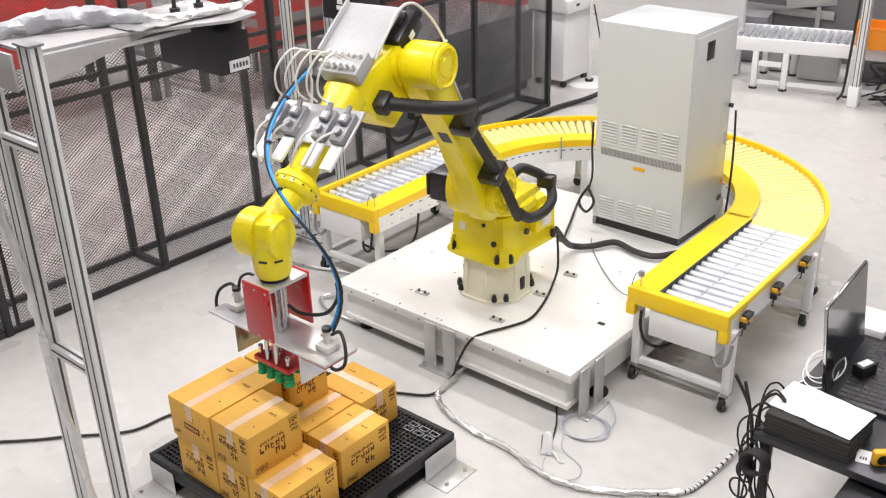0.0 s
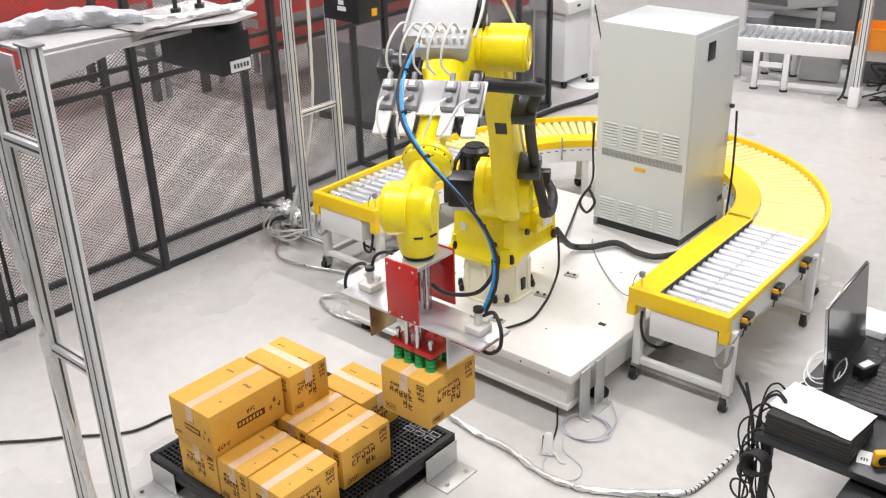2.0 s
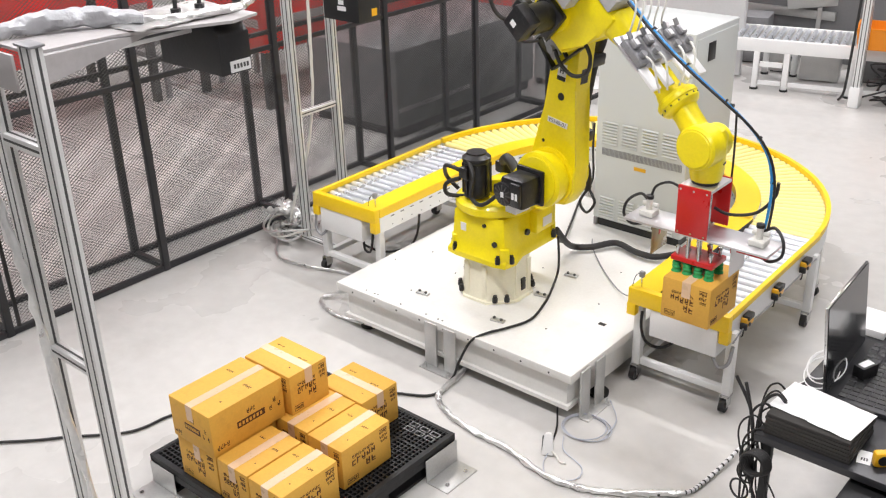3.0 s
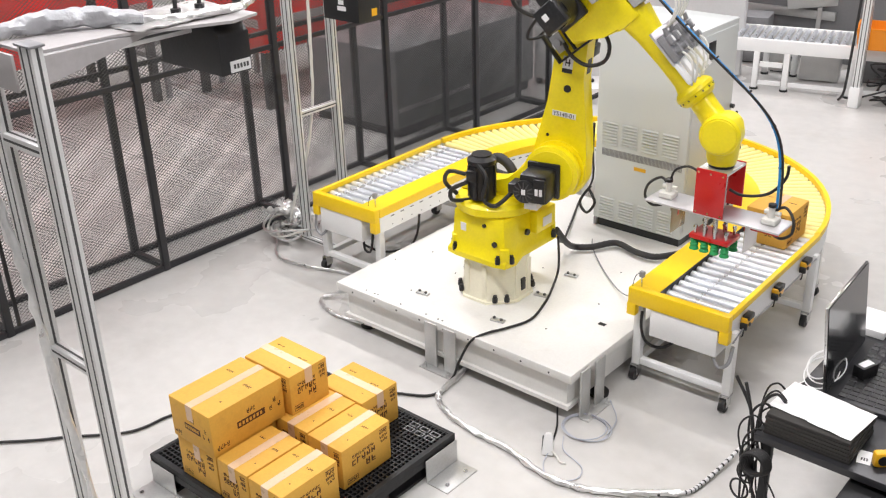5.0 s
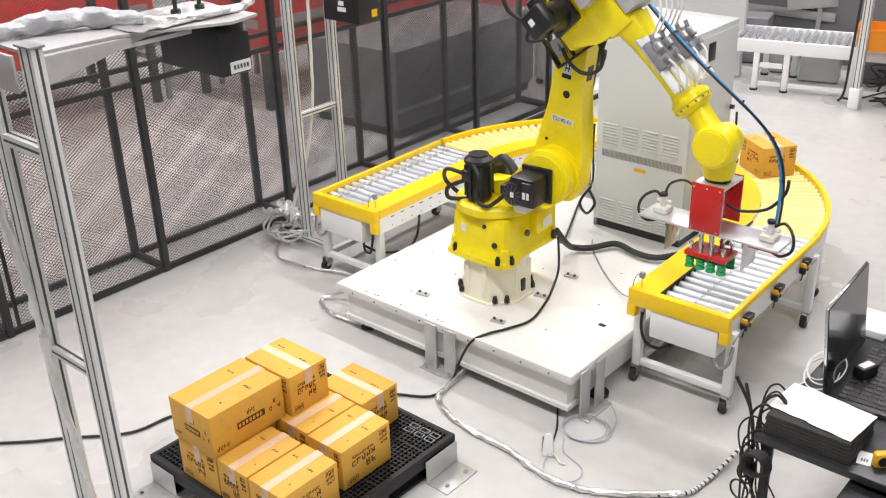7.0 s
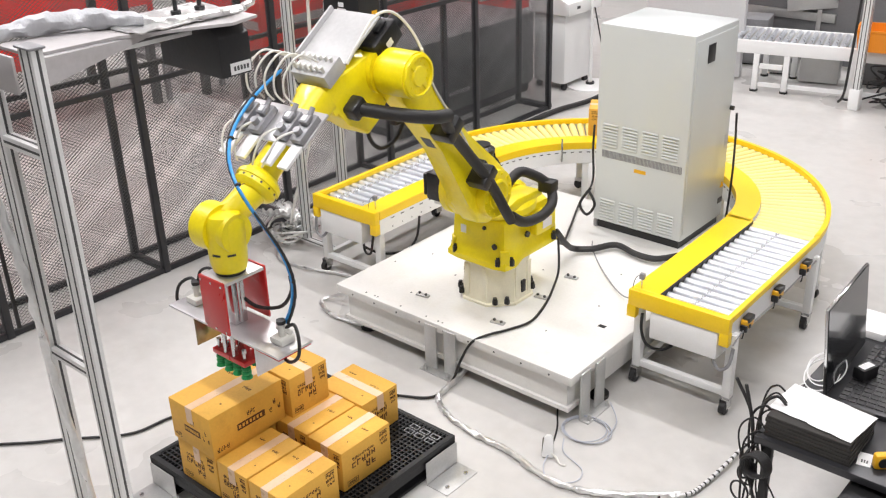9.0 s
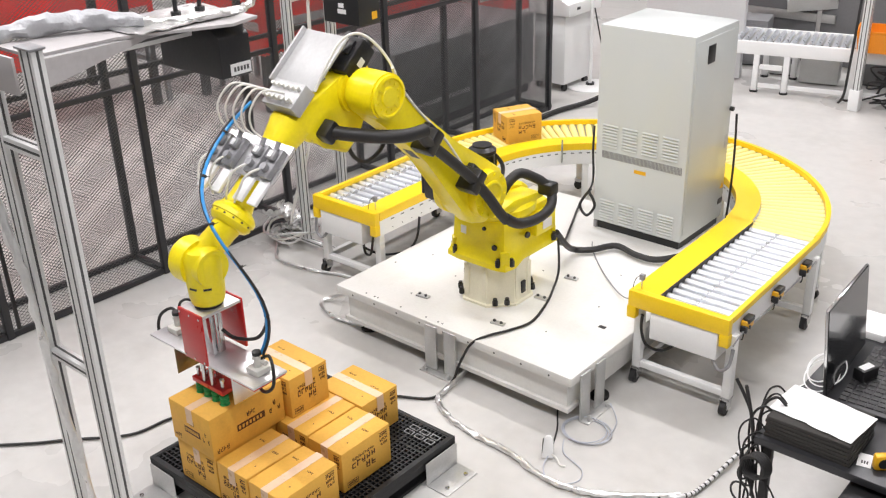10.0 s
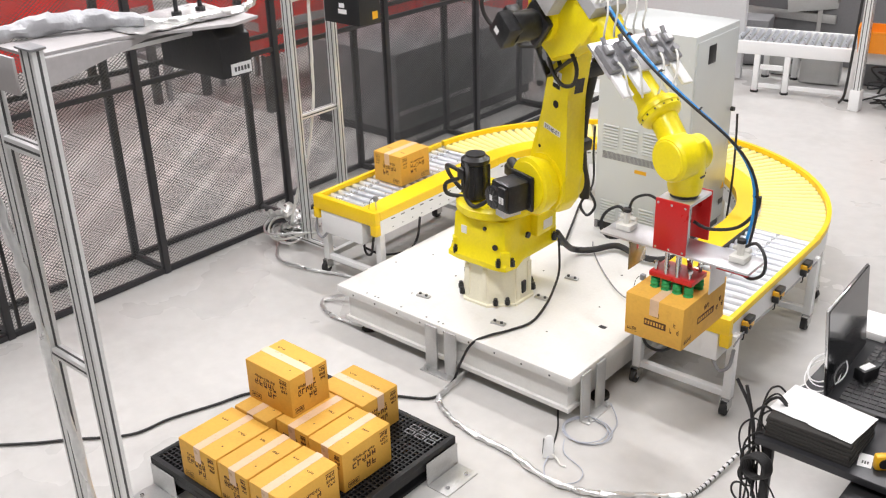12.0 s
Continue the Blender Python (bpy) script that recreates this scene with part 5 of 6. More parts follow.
tray = thing("wire_mesh_tray", pose(-1.9, 6.95, 1.262), "galvanised wire mesh tray lying on a grey machine", "wire tray")
bm = B()
mesh_panel(bm, 0.0, 1.0, 0.0, 1.8, 0.06, 0.06, 0.007)
bmesh.ops.transform(bm, matrix=pose(0, 0.56, 0, 0, 90, 0), verts=bm.verts)
bmesh.ops.transform(bm, matrix=pose(0, 0, 0.004), verts=bm.verts)
part("mesh", bm, BRACKET, tray, smooth=False)
for y in (0.56, 1.54):
    bm = B()
    rod(bm, (0.0, y, 0.008), (1.8, y, 0.008), 0.008, 8)
    part("rim_rod", bm, BRACKET, tray)
bc = thing("belt_conveyor", pose(-1.2, 7.3, 0, 0, 0, 24), "inclined steel belt conveyor in the back of the hall", "conveyor")
bm = B()
block(bm, 0, 2.6, 0, 0.04, 0.62, 0.76, 0.004, m=pose(0, 0, 0, 0, -6, 0))
block(bm, 0, 2.6, 0.66, 0.70, 0.62, 0.76, 0.004, m=pose(0, 0, 0, 0, -6, 0))
part("side_frame", bm, BRACKET, bc)
bm = B()
block(bm, 0, 2.6, 0.041, 0.659, 0.70, 0.73, m=pose(0, 0, 0, 0, -6, 0))
part("belt", bm, GREY, bc)
for x in (0.3, 1.3, 2.3):
    for y in (0.02, 0.68):
        bm = B()
        block(bm, x - 0.025, x + 0.025, y - 0.02, y + 0.02, 0, 0.62 + 0.1 * x)
        part("leg", bm, BRACKET, bc)
for x, y, hgt in ((-0.15, 8.1, 2.6), (0.55, 7.9, 2.6)):
    po = thing("white_post", pose(x, y, 0), "white square steel post of a machine frame", "post", "white posts")
    bm = B()
    block(bm, -0.05, 0.05, -0.05, 0.05, 0, hgt, 0.004)
    part("post", bm, WHITE2, po)
db = thing("dark_machine", pose(0.2, 8.6, 0), "dark grey machine bay in the back of the hall", "machine")
bm = B()
block(bm, 0, 2.2, 0, 1.0, 0.0, 2.2, 0.01)
part("housing", bm, SLAB, db)
cb = thing("cable_tangle", pose(0.42, 6.15, 0), "tangle of black cables on the floor under the far line", "cable")
rng = random.Random(5)
bm = B()
for k in range(9):
    tube(bm, smooth_path([(rng.uniform(-0.3, 0.3), rng.uniform(-0.15, 0.25), rng.uniform(0.01, 0.42)) for _ in range(5)], 7), 0.009, 6)
tagged(part("strand", bm, RUBBER, cb), kind="stuff")


# ---- the robot ----
ARM_A1, ARM_D1, ARM_L2, ARM_A3, ARM_L4, ARM_D6 = 0.36, 1.15, 1.105, 0.146, 1.097, 0.20
robot = thing("industrial_robot", pose(0, 0, PZ), "yellow six-axis robot arm on cream pedestal with suction gripper", "robot")


def bolts(bm, pts, r, h, seg=8):
    for a, d in pts:
        a, d = Vector(a), Vector(d).normalized()
        rod(bm, a, a + d * h, r, seg)


# pedestal
bm = B()
loft(bm, [[(p, q, z) for p, q in rounded(w, w, 0.13, 1)] for z, w in ((0.0, 0.44), (0.014, 0.44), (0.018, 0.43))])
loft(bm, [[(p, q, z) for p, q in rounded(w, w, 0.12, 1)] for z, w in ((0.016, 0.415), (0.06, 0.40), (0.20, 0.385), (0.24, 0.39), (0.277, 0.40))])
ped = part("pedestal", bm, CREAM, robot, "cream painted cast pedestal")
for sx, sy in ((-1, -1), (1, -1), (1, 1), (-1, 1)):
    for d in (-0.026, 0.026):
        bm = B()
        x, y = sx * (0.158 + d), sy * (0.158 - d)
        rod(bm, (x, y, 0.018), (x, y, 0.046), 0.017, 6)
        rod(bm, (x, y, 0.046), (x, y, 0.062), 0.013, 10)
        part("anchor_bolt", bm, MOTOR, ped)
for x, y in ((-0.20, -0.05), (0.20, 0.01)):
    bm = B()
    block(bm, x - 0.008, x + 0.008, y - 0.02, y + 0.02, 0.05, 0.13, 0.004)
    part("slot_cover", bm, MOTOR, ped)
for q in ((-0.09, -0.055, -0.206, -0.185), (0.045, 0.08, -0.206, -0.185), (0.185, 0.206, -0.07, -0.035), (0.185, 0.206, 0.05, 0.085)):
    bm = B()
    block(bm, *q, 0.03, 0.25, 0.004)
    part("rib", bm, CREAM, ped)

# fixed base casting
bm = B()
out = [(-0.205, -0.22), (-0.13, -0.235), (0.155, -0.235), (0.235, -0.215), (0.25, -0.13), (0.21, 0.0), (0.215, 0.36), (0.13, 0.41), (-0.13, 0.41), (-0.19, 0.36), (-0.18, 0.0), (-0.205, -0.13)]
loft(bm, [[(x * k, y * k, z) for x, y in out] for z, k in ((0.278, 0.97), (0.285, 1.0), (0.315, 1.0), (0.332, 0.95), (0.40, 0.88), (0.47, 0.86), (0.56, 0.84), (0.575, 0.80))])
basec = part("base_casting", bm, YELLOW, robot)
for x, y, tx, ty in ((0.215, -0.195, 0.7, 0.7), (-0.175, -0.19, 0.7, -0.7), (0.195, 0.325, 0.7, -0.7), (-0.165, 0.325, 0.7, 0.7)):
    bm = B()
    block(bm, -0.014, 0.014, -0.03, 0.03, 0.0, 0.10, 0.009, m=pose(x, y, 0.305, 0, 0, math.degrees(math.atan2(ty, tx)) + 90))
    part("lifting_lug", bm, YELLOW, basec)
    for d in (-0.042, 0.042):
        bm = B()
        rod(bm, (x + tx * d, y + ty * d, 0.31), (x + tx * d, y + ty * d, 0.348), 0.017, 6)
        rod(bm, (x + tx * d, y + ty * d, 0.348), (x + tx * d, y + ty * d, 0.362), 0.011, 10)
        part("fixing_bolt", bm, MOTOR, basec)
bm = B()
block(bm, 0.175, 0.235, 0.10, 0.30, 0.40, 0.54, 0.01)
part("connector_box", bm, YELLOW, basec)
for q in ((0.236, 0.239, 0.16, 0.25, 0.43, 0.49), (-0.11, -0.07, -0.206, -0.2005, 0.45, 0.50)):
    bm = B()
    block(bm, *q)
    part("rating_label", bm, LABEL, basec, smooth=False)
for p, q, r in (((0.15, -0.205, 0.42), (0.15, -0.215, 0.42), 0.018), ((0.2, 0.04, 0.43), (0.215, 0.04, 0.43), 0.02), ((0.07, -0.2, 0.52), (0.07, -0.21, 0.52), 0.012)):
    bm = B()
    rod(bm, p, q, r, 16)
    part("access_plug", bm, MOTOR, basec)

# turret, turns on the first axis; its own space starts at the pedestal's foot
Zt = -PZ
bm = B()
lathe(bm, [(0.235, 0.895 + Zt), (0.245, 0.905 + Zt), (0.245, 0.945 + Zt), (0.225, 0.965 + Zt)], 40)
prism(bm, [(-0.23, 0.95), (0.27, 0.95), (0.42, 0.99), (0.50, 1.07), (0.52, 1.16), (0.48, 1.25), (0.40, 1.30), (0.30, 1.29), (0.21, 1.22), (0.10, 1.06), (-0.17, 1.02), (-0.23, 0.98)], -0.025, 0.075, 0.022, m=pose(0, 0, Zt))
prism(bm, [(-0.20, 0.95), (0.26, 0.95), (0.30, 0.97), (0.10, 1.02), (-0.15, 1.0)], 0.07, 0.22, 0.015, m=pose(0, 0, Zt))
rod(bm, (0.36, -0.045, 1.15 + Zt), (0.36, -0.02, 1.15 + Zt), 0.14, 28)
lathe(bm, [(0.15, 0.0), (0.165, 0.012), (0.165, 0.05), (0.12, 0.062)], 30, m=pose(0.36, 0.02, 1.15 + Zt, 90))
turret = part("turret", bm, YELLOW, robot)
bm = B()
rod(bm, (-0.03, -0.13, 0.985 + Zt), (-0.03, -0.13, 1.20 + Zt), 0.078, 22)
lathe(bm, [(0.078, 0), (0.086, 0.01), (0.086, 0.03), (0.06, 0.05), (0.06, 0.06)], 20, m=pose(-0.03, -0.13, 1.195 + Zt))
mot1 = part("first_axis_motor", bm, MOTOR, turret, "black finned servo motor")
for k in range(8):
    bm = B()
    block(bm, -0.006, 0.006, 0.06, 0.088, 0.0, 0.19, m=pose(-0.03, -0.13, 1.0 + Zt, 0, 0, 45 * k))
    part("cooling_fin", bm, MOTOR, mot1)
bm = B()
block(bm, -0.09, -0.02, -0.225, -0.17, 1.10 + Zt, 1.17 + Zt, 0.008)
part("motor_plug", bm, MOTOR, mot1)
bm = B()
block(bm, 0.24, 0.41, -0.215, -0.045, 1.025 + Zt, 1.20 + Zt, 0.02)
block(bm, 0.23, 0.43, -0.068, -0.046, 1.015 + Zt, 1.225 + Zt, 0.008)
block(bm, 0.335, 0.405, -0.235, -0.212, 1.05 + Zt, 1.185 + Zt, 0.008)
block(bm, 0.16, 0.25, -0.19, -0.08, 1.06 + Zt, 1.12 + Zt, 0.01)
mot2 = part("second_axis_motor", bm, MOTOR, turret, "black boxed servo motor")
bm = B()
lathe(bm, [(0.068, 0.0), (0.068, 0.022), (0.055, 0.03), (0.02, 0.03)], 22, m=pose(0.28, -0.21, 1.10 + Zt, 90))
fan = part("fan_cover", bm, MOTOR, mot2)
bm = B()
for k in range(12):
    block(bm, -0.003, 0.003, 0.026, 0.060, 0.0, 0.006, m=pose(0.28, -0.237, 1.10 + Zt, 90) @ pose(0, 0, 0, 0, 0, 30 * k))
tagged(part("fan_rib", bm, SLOT, fan, smooth=False), kind="stuff")
for q in ((0.268, 0.292, -0.2415, -0.240, 1.085, 1.118), (0.348, 0.366, -0.2365, -0.235, 1.09, 1.13), (0.374, 0.392, -0.2365, -0.235, 1.09, 1.13), (0.27, 0.35, -0.20, -0.08, 0.985, 1.024)):
    bm = B()
    block(bm, *q[:4], q[4] + Zt, q[5] + Zt)
    part("motor_label", bm, LABEL, mot2, smooth=False)
for pts in ([(-0.10, -0.2, 1.14), (-0.20, -0.22, 1.15), (-0.26, -0.16, 1.05), (-0.2, -0.12, 0.97)],
            [(-0.03, -0.2, 1.22), (0.05, -0.24, 1.15), (0.03, -0.24, 1.02), (0.10, -0.22, 0.98), (0.18, -0.14, 1.06)],
            [(-0.08, -0.22, 1.1), (-0.17, -0.25, 1.05), (-0.17, -0.24, 0.98), (-0.1, -0.15, 0.96)]):
    bm = B()
    tube(bm, smooth_path([(x, y, z + Zt) for x, y, z in pts], 6), 0.013, 8)
    part("motor_cable", bm, RUBBER, turret)
bm = B()
tube(bm, smooth_path([(x, y, z + Zt) for x, y, z in ((0.10, 0.10, 1.00), (0.04, 0.125, 1.09), (-0.04, 0.15, 1.13), (-0.12, 0.20, 1.09), (-0.16, 0.24, 1.05), (-0.18, 0.28, 0.99), (-0.10, 0.33, 0.94), (0.04, 0.345, 0.92), (0.22, 0.345, 0.95), (0.33, 0.335, 1.02))], 14), 0.031, 12, 0.04)
part("cable_conduit", bm, RUBBER, turret, "ribbed black cable conduit")
bm = B()
block(bm, -0.215, -0.13, 0.21, 0.31, 0.985 + Zt, 1.06 + Zt, 0.012)
part("conduit_clamp", bm, MOTOR, turret)

# upper arm: from the second axis to the third, beside the turret
bm = B()
prism(bm, [(-0.185, -0.05), (-0.13, -0.15), (0.0, -0.19), (0.13, -0.15), (0.185, -0.04), (0.165, 0.11), (0.105, 0.30), (0.088, 0.55), (0.085, 0.80), (0.095, 0.98), (0.105, 1.105), (0.075, 1.175), (0.0, 1.205), (-0.075, 1.175), (-0.105, 1.105), (-0.105, 0.95), (-0.095, 0.75), (-0.11, 0.40), (-0.155, 0.12)], 0.08, 0.205, 0.028)
rod(bm, (0, 0.20, 0), (0, 0.262, 0), 0.135, 30)
rod(bm, (0, 0.13, ARM_L2), (0, 0.295, ARM_L2), 0.112, 32)
lathe(bm, [(0.104, 0.0), (0.104, 0.016), (0.090, 0.020), (0.086, 0.008), (0.05, 0.008), (0.045, 0.018)], 30, m=pose(0, 0.295, ARM_L2, -90))
block(bm, -0.012, 0.012, 0.295, 0.309, ARM_L2 - 0.085, ARM_L2 + 0.085, 0.003)
rod(bm, (0, 0.07, 0), (0, 0.10, 0), 0.17, 30)
arm = part("upper_arm", bm, YELLOW, robot)
bm = B()
for zc, rr, yy in ((0.0, 0.115, 0.262), (ARM_L2, 0.070, 0.299)):
    for k in range(12):
        a = radians(30 * k)
        rod(bm, (rr * math.cos(a), yy, zc + rr * math.sin(a)), (rr * math.cos(a), yy + 0.008, zc + rr * math.sin(a)), 0.009, 6)
    if zc == 0.0:
        lathe(bm, [(0.085, 0.0), (0.085, 0.012), (0.07, 0.016), (0.06, 0.006), (0.03, 0.006)], 24, m=pose(0, yy - 0.002, zc, -90))
tagged(part("hub_bolt_ring", bm, YELLOW, arm), kind="stuff")
bm = B()
rod(bm, (0.0, 0.078, 0.485), (0.0, 0.0815, 0.485), 0.022, 16)
part("bore", bm, MOTOR, arm)
bm = B()
rod(bm, (-0.085, 0.078, 0.19), (-0.085, 0.0815, 0.19), 0.010, 12)
part("bore", bm, MOTOR, arm)
bm = B()
block(bm, -0.045, 0.015, 0.0775, 0.0797, 0.575, 0.67)
part("notice_label", bm, LABEL, arm, smooth=False)
bm = B()
block(bm, -0.072, 0.072, 0.0775, 0.0797, 0.315, 0.347)
part("type_label", bm, LABEL, arm, smooth=False)
bm = B()
block(bm, 0.0855, 0.0885, 0.12, 0.18, 0.575, 0.66)
part("side_label", bm, MOTOR, arm, smooth=False)
bm = B()
block(bm, -0.045, 0.015, 0.0768, 0.0774, 0.575, 0.60)
for q in ((-0.03, -0.024, 0.615, 0.66), (-0.024, 0.0, 0.63, 0.637), (-0.01, -0.003, 0.615, 0.655)):
    block(bm, q[0], q[1], 0.0768, 0.0774, q[2], q[3])
tagged(part("safety_label", bm, MOTOR, arm, smooth=False), kind="stuff")
fcu = bpy.data.curves.new("type_lettering", "FONT")
fcu.body, fcu.size, fcu.align_x, fcu.extrude = "YS140-01", 0.034, "CENTER", 0.0006
tob = new("type_lettering_source", fcu)
tme = bpy.data.meshes.new_from_object(tob.evaluated_get(bpy.context.evaluated_depsgraph_get()))
bpy.data.objects.remove(tob)
tme.materials.append(MOTOR)
tx = new("type_lettering", tme)
tx.parent = arm
tx.matrix_basis = pose(0.0, 0.0768, 0.319, 90, 0, 0)
bm = B()
block(bm, -0.02, 0.05, 0.0775, 0.0790, -0.02, 0.03)
part("warning_label", bm, PINK, arm, smooth=False)
bm = B()
tube(bm, smooth_path([(0.08, 0.335, -0.13), (0.07, 0.33, -0.04), (0.04, 0.31, 0.08), (0.02, 0.295, 0.24), (0.02, 0.285, 0.45), (0.03, 0.29, 0.65), (0.04, 0.315, 0.76), (0.03, 0.34, 0.84)], 12), 0.030, 12, 0.04)
part("cable_conduit", bm, RUBBER, arm, "ribbed black cable conduit")
for z in (0.22, 0.68):
    bm = B()
    block(bm, -0.05, 0.085, 0.195, 0.325, z - 0.035, z + 0.035, 0.012)
    block(bm, -0.075, -0.03, 0.195, 0.25, z - 0.055, z + 0.02, 0.01)
    part("conduit_clamp", bm, MOTOR, arm)
bm = B()
tube(bm, smooth_path([(-0.02, 0.235, 0.30), (-0.07, 0.215, 0.5), (-0.09, 0.21, 0.8), (-0.12, 0.22, 1.02), (-0.14, 0.25, 1.12)], 6), 0.007, 8)
part("pale_hose", bm, PALEHOSE, arm)

tilt = pose(-0.03, 0.045, 0.79, 0, 45, 0)
bm = B()
for q in ((-0.10, 0.10, -0.02, 0.02, -0.125, -0.112), (-0.10, 0.10, -0.02, 0.02, 0.112, 0.125), (-0.10, -0.088, -0.02, 0.02, -0.111, 0.111), (0.088, 0.10, -0.02, 0.02, -0.111, 0.111), (-0.087, 0.087, -0.012, 0.012, -0.006, 0.006)):
    block(bm, *q, 0.002, m=tilt)
brk = part("cable_bracket", bm, MOTOR, arm, "black cable bracket frame")
for zc in (-0.06, 0.055):
    bm = B()
    block(bm, -0.05, 0.055, -0.008, 0.006, zc - 0.035, zc + 0.035, 0.004, m=tilt)
    rod(bm, tilt @ Vector((0, -0.008, zc)), tilt @ Vector((0, -0.03, zc)), 0.022, 14)
    part("connector", bm, GREY, brk)
bm = B()
tube(bm, smooth_path([(0.0, 0.0, 0.80), (0.06, -0.03, 0.90), (0.16, -0.04, 0.90), (0.235, -0.03, 0.82), (0.225, -0.02, 0.72), (0.13, -0.01, 0.67), (0.03, 0.0, 0.70), (-0.03, 0.01, 0.76)], 8), 0.011, 8)
part("motor_cable", bm, RUBBER, arm)
bm = B()
tube(bm, smooth_path([(-0.02, 0.02, 0.85), (-0.12, -0.05, 0.93), (-0.2, -0.06, 0.84), (-0.22, -0.04, 0.76), (-0.14, 0.0, 0.78)], 8), 0.009, 8)
part("motor_cable", bm, RUBBER, arm)

# forearm: space along x from the third axis
bm = B()
prism(bm, [(-0.13, -0.05), (-0.05, -0.13), (0.15, -0.18), (0.26, -0.19), (0.31, -0.02), (0.36, 0.06), (0.36, 0.20), (0.22, 0.195), (0.02, 0.12), (-0.09, 0.09), (-0.14, 0.03)], -0.115, 0.075, 0.02)
rod(bm, (0, 0.07, 0), (0, 0.10, 0), 0.115, 30)
rod(bm, (0.08, -0.15, -0.06), (0.08, -0.112, -0.06), 0.11, 26)
rings = []
for x, w, h, zc in ((0.33, 0.18, 0.17, 0.146), (0.45, 0.145, 0.14, 0.146), (0.62, 0.128, 0.124, 0.146), (0.76, 0.128, 0.124, 0.146), (0.815, 0.15, 0.15, 0.146)):
    rings.append([(x, a - 0.01, zc + b) for a, b in rounded(w, h, 0.055)])
loft(bm, rings)
lathe(bm, [(0.070, 0.0), (0.092, 0.014), (0.106, 0.03), (0.108, 0.052), (0.102, 0.056), (0.102, 0.074), (0.088, 0.092), (0.070, 0.10)], 28, m=Matrix.Translation((0.795, 0, 0.146)) @ pose(0, 0, 0, 0, 90))
rings = []
for x, w, h, zc, yc in ((0.88, 0.135, 0.135, 0.146, 0.0), (0.93, 0.125, 0.13, 0.146, -0.01), (1.01, 0.12, 0.14, 0.146, -0.025), (1.08, 0.11, 0.15, 0.146, -0.04)):
    rings.append([(x, a + yc, zc + b) for a, b in rounded(w, h, 0.06)])
loft(bm, rings)
rod(bm, (ARM_L4, -0.112, ARM_A3), (ARM_L4, -0.02, ARM_A3), 0.108, 30)
lathe(bm, [(0.108, 0), (0.098, 0.014), (0.092, 0.014), (0.088, 0.020), (0.03, 0.024)], 26, m=pose(ARM_L4, -0.112, ARM_A3, 90))
fore = part("forearm", bm, YELLOW, robot)
bm = B()
for k in range(14):
    a = 2 * math.pi * k / 14
    block(bm, 0.855, 0.863, -0.004, 0.004, 0.1015, 0.1040, m=Matrix.Translation((0, 0, 0.146)) @ Matrix.Rotation(a, 4, "X"))
tagged(part("ring_bolt", bm, MOTOR, fore), kind="stuff")
for y, z in ((-0.05, 0.075), (0.055, 0.085)):
    bm = B()
    block(bm, -0.20, 0.0, y - 0.05, y + 0.05, z - 0.05, z + 0.06, 0.014)
    rod(bm, (-0.235, y, z), (-0.20, y, z), 0.042, 16)
    block(bm, -0.17, -0.09, y - 0.02, y + 0.02, z + 0.06, z + 0.075, 0.006)
    wm = part("wrist_motor", bm, MOTOR, fore, "black servo motor")
    bm = B()
    block(bm, -0.12, -0.075, y + 0.0505, y + 0.052, z - 0.02, z + 0.015)
    part("motor_label", bm, LABEL, wm, smooth=False)
bm = B()
rod(bm, (0.09, -0.33, -0.07), (0.09, -0.15, -0.07), 0.078, 22)
block(bm, 0.0, 0.18, -0.19, -0.151, -0.16, 0.02, 0.012)
block(bm, 0.02, 0.16, -0.40, -0.31, -0.14, 0.0, 0.016)
block(bm, -0.04, 0.03, -0.30, -0.22, -0.12, -0.05, 0.01)
m3 = part("third_axis_motor", bm, MOTOR, fore, "black boxed servo motor")
bm = B()
block(bm, 0.06, 0.095, -0.4015, -0.4002, -0.10, -0.07)
part("motor_label", bm, LABEL, m3, smooth=False)
bm = B()
tube(bm, smooth_path([(-0.08, -0.26, -0.05), (-0.16, -0.30, -0.06), (-0.17, -0.32, -0.16), (-0.08, -0.30, -0.22), (0.02, -0.24, -0.20), (0.05, -0.18, -0.16)], 8), 0.011, 8)
part("motor_cable", bm, RUBBER, fore)
bm = B()
tube(bm, smooth_path([(-0.23, 0.05, 0.08), (-0.27, 0.0, 0.05), (-0.24, -0.12, 0.0), (-0.12, -0.2, -0.02), (-0.06, -0.25, -0.03)], 8), 0.010, 8)
part("motor_cable", bm, RUBBER, fore)
bm = B()
block(bm, -0.15, 0.165, -0.215, 0.075, 0.195, 0.209, 0.004)
block(bm, -0.15, 0.165, -0.23, -0.2155, 0.08, 0.232, 0.004)
block(bm, -0.15, -0.138, -0.215, -0.15, 0.08, 0.1945, 0.002)
block(bm, 0.153, 0.165, -0.215, -0.15, 0.08, 0.1945, 0.002)
cover = part("valve_cover", bm, COVER, fore, "pale sheet-metal valve cover")
bm = B()
for y in (-0.14, 0.0):
    block(bm, 0.05, 0.13, y - 0.012, y + 0.012, 0.13, 0.1945)
part("cover_stand", bm, GREY, cover)
bm = B()
block(bm, 0.175, 0.31, -0.12, 0.09, 0.20, 0.275, 0.004)
vb = part("air_manifold", bm, COVER, fore, "aluminium air manifold with fittings")
for k in range(6):
    bm = B()
    y = -0.10 + 0.034 * k
    rod(bm, (0.21, y, 0.275), (0.21, y, 0.298), 0.009, 10)
    part("push_fitting", bm, PALEHOSE, vb)
    bm = B()
    rod(bm, (0.28, y, 0.275), (0.28, y, 0.306), 0.008, 10)
    rod(bm, (0.28, y, 0.305), (0.28, y, 0.311), 0.010, 10)
    part("push_fitting", bm, PALEHOSE, vb)
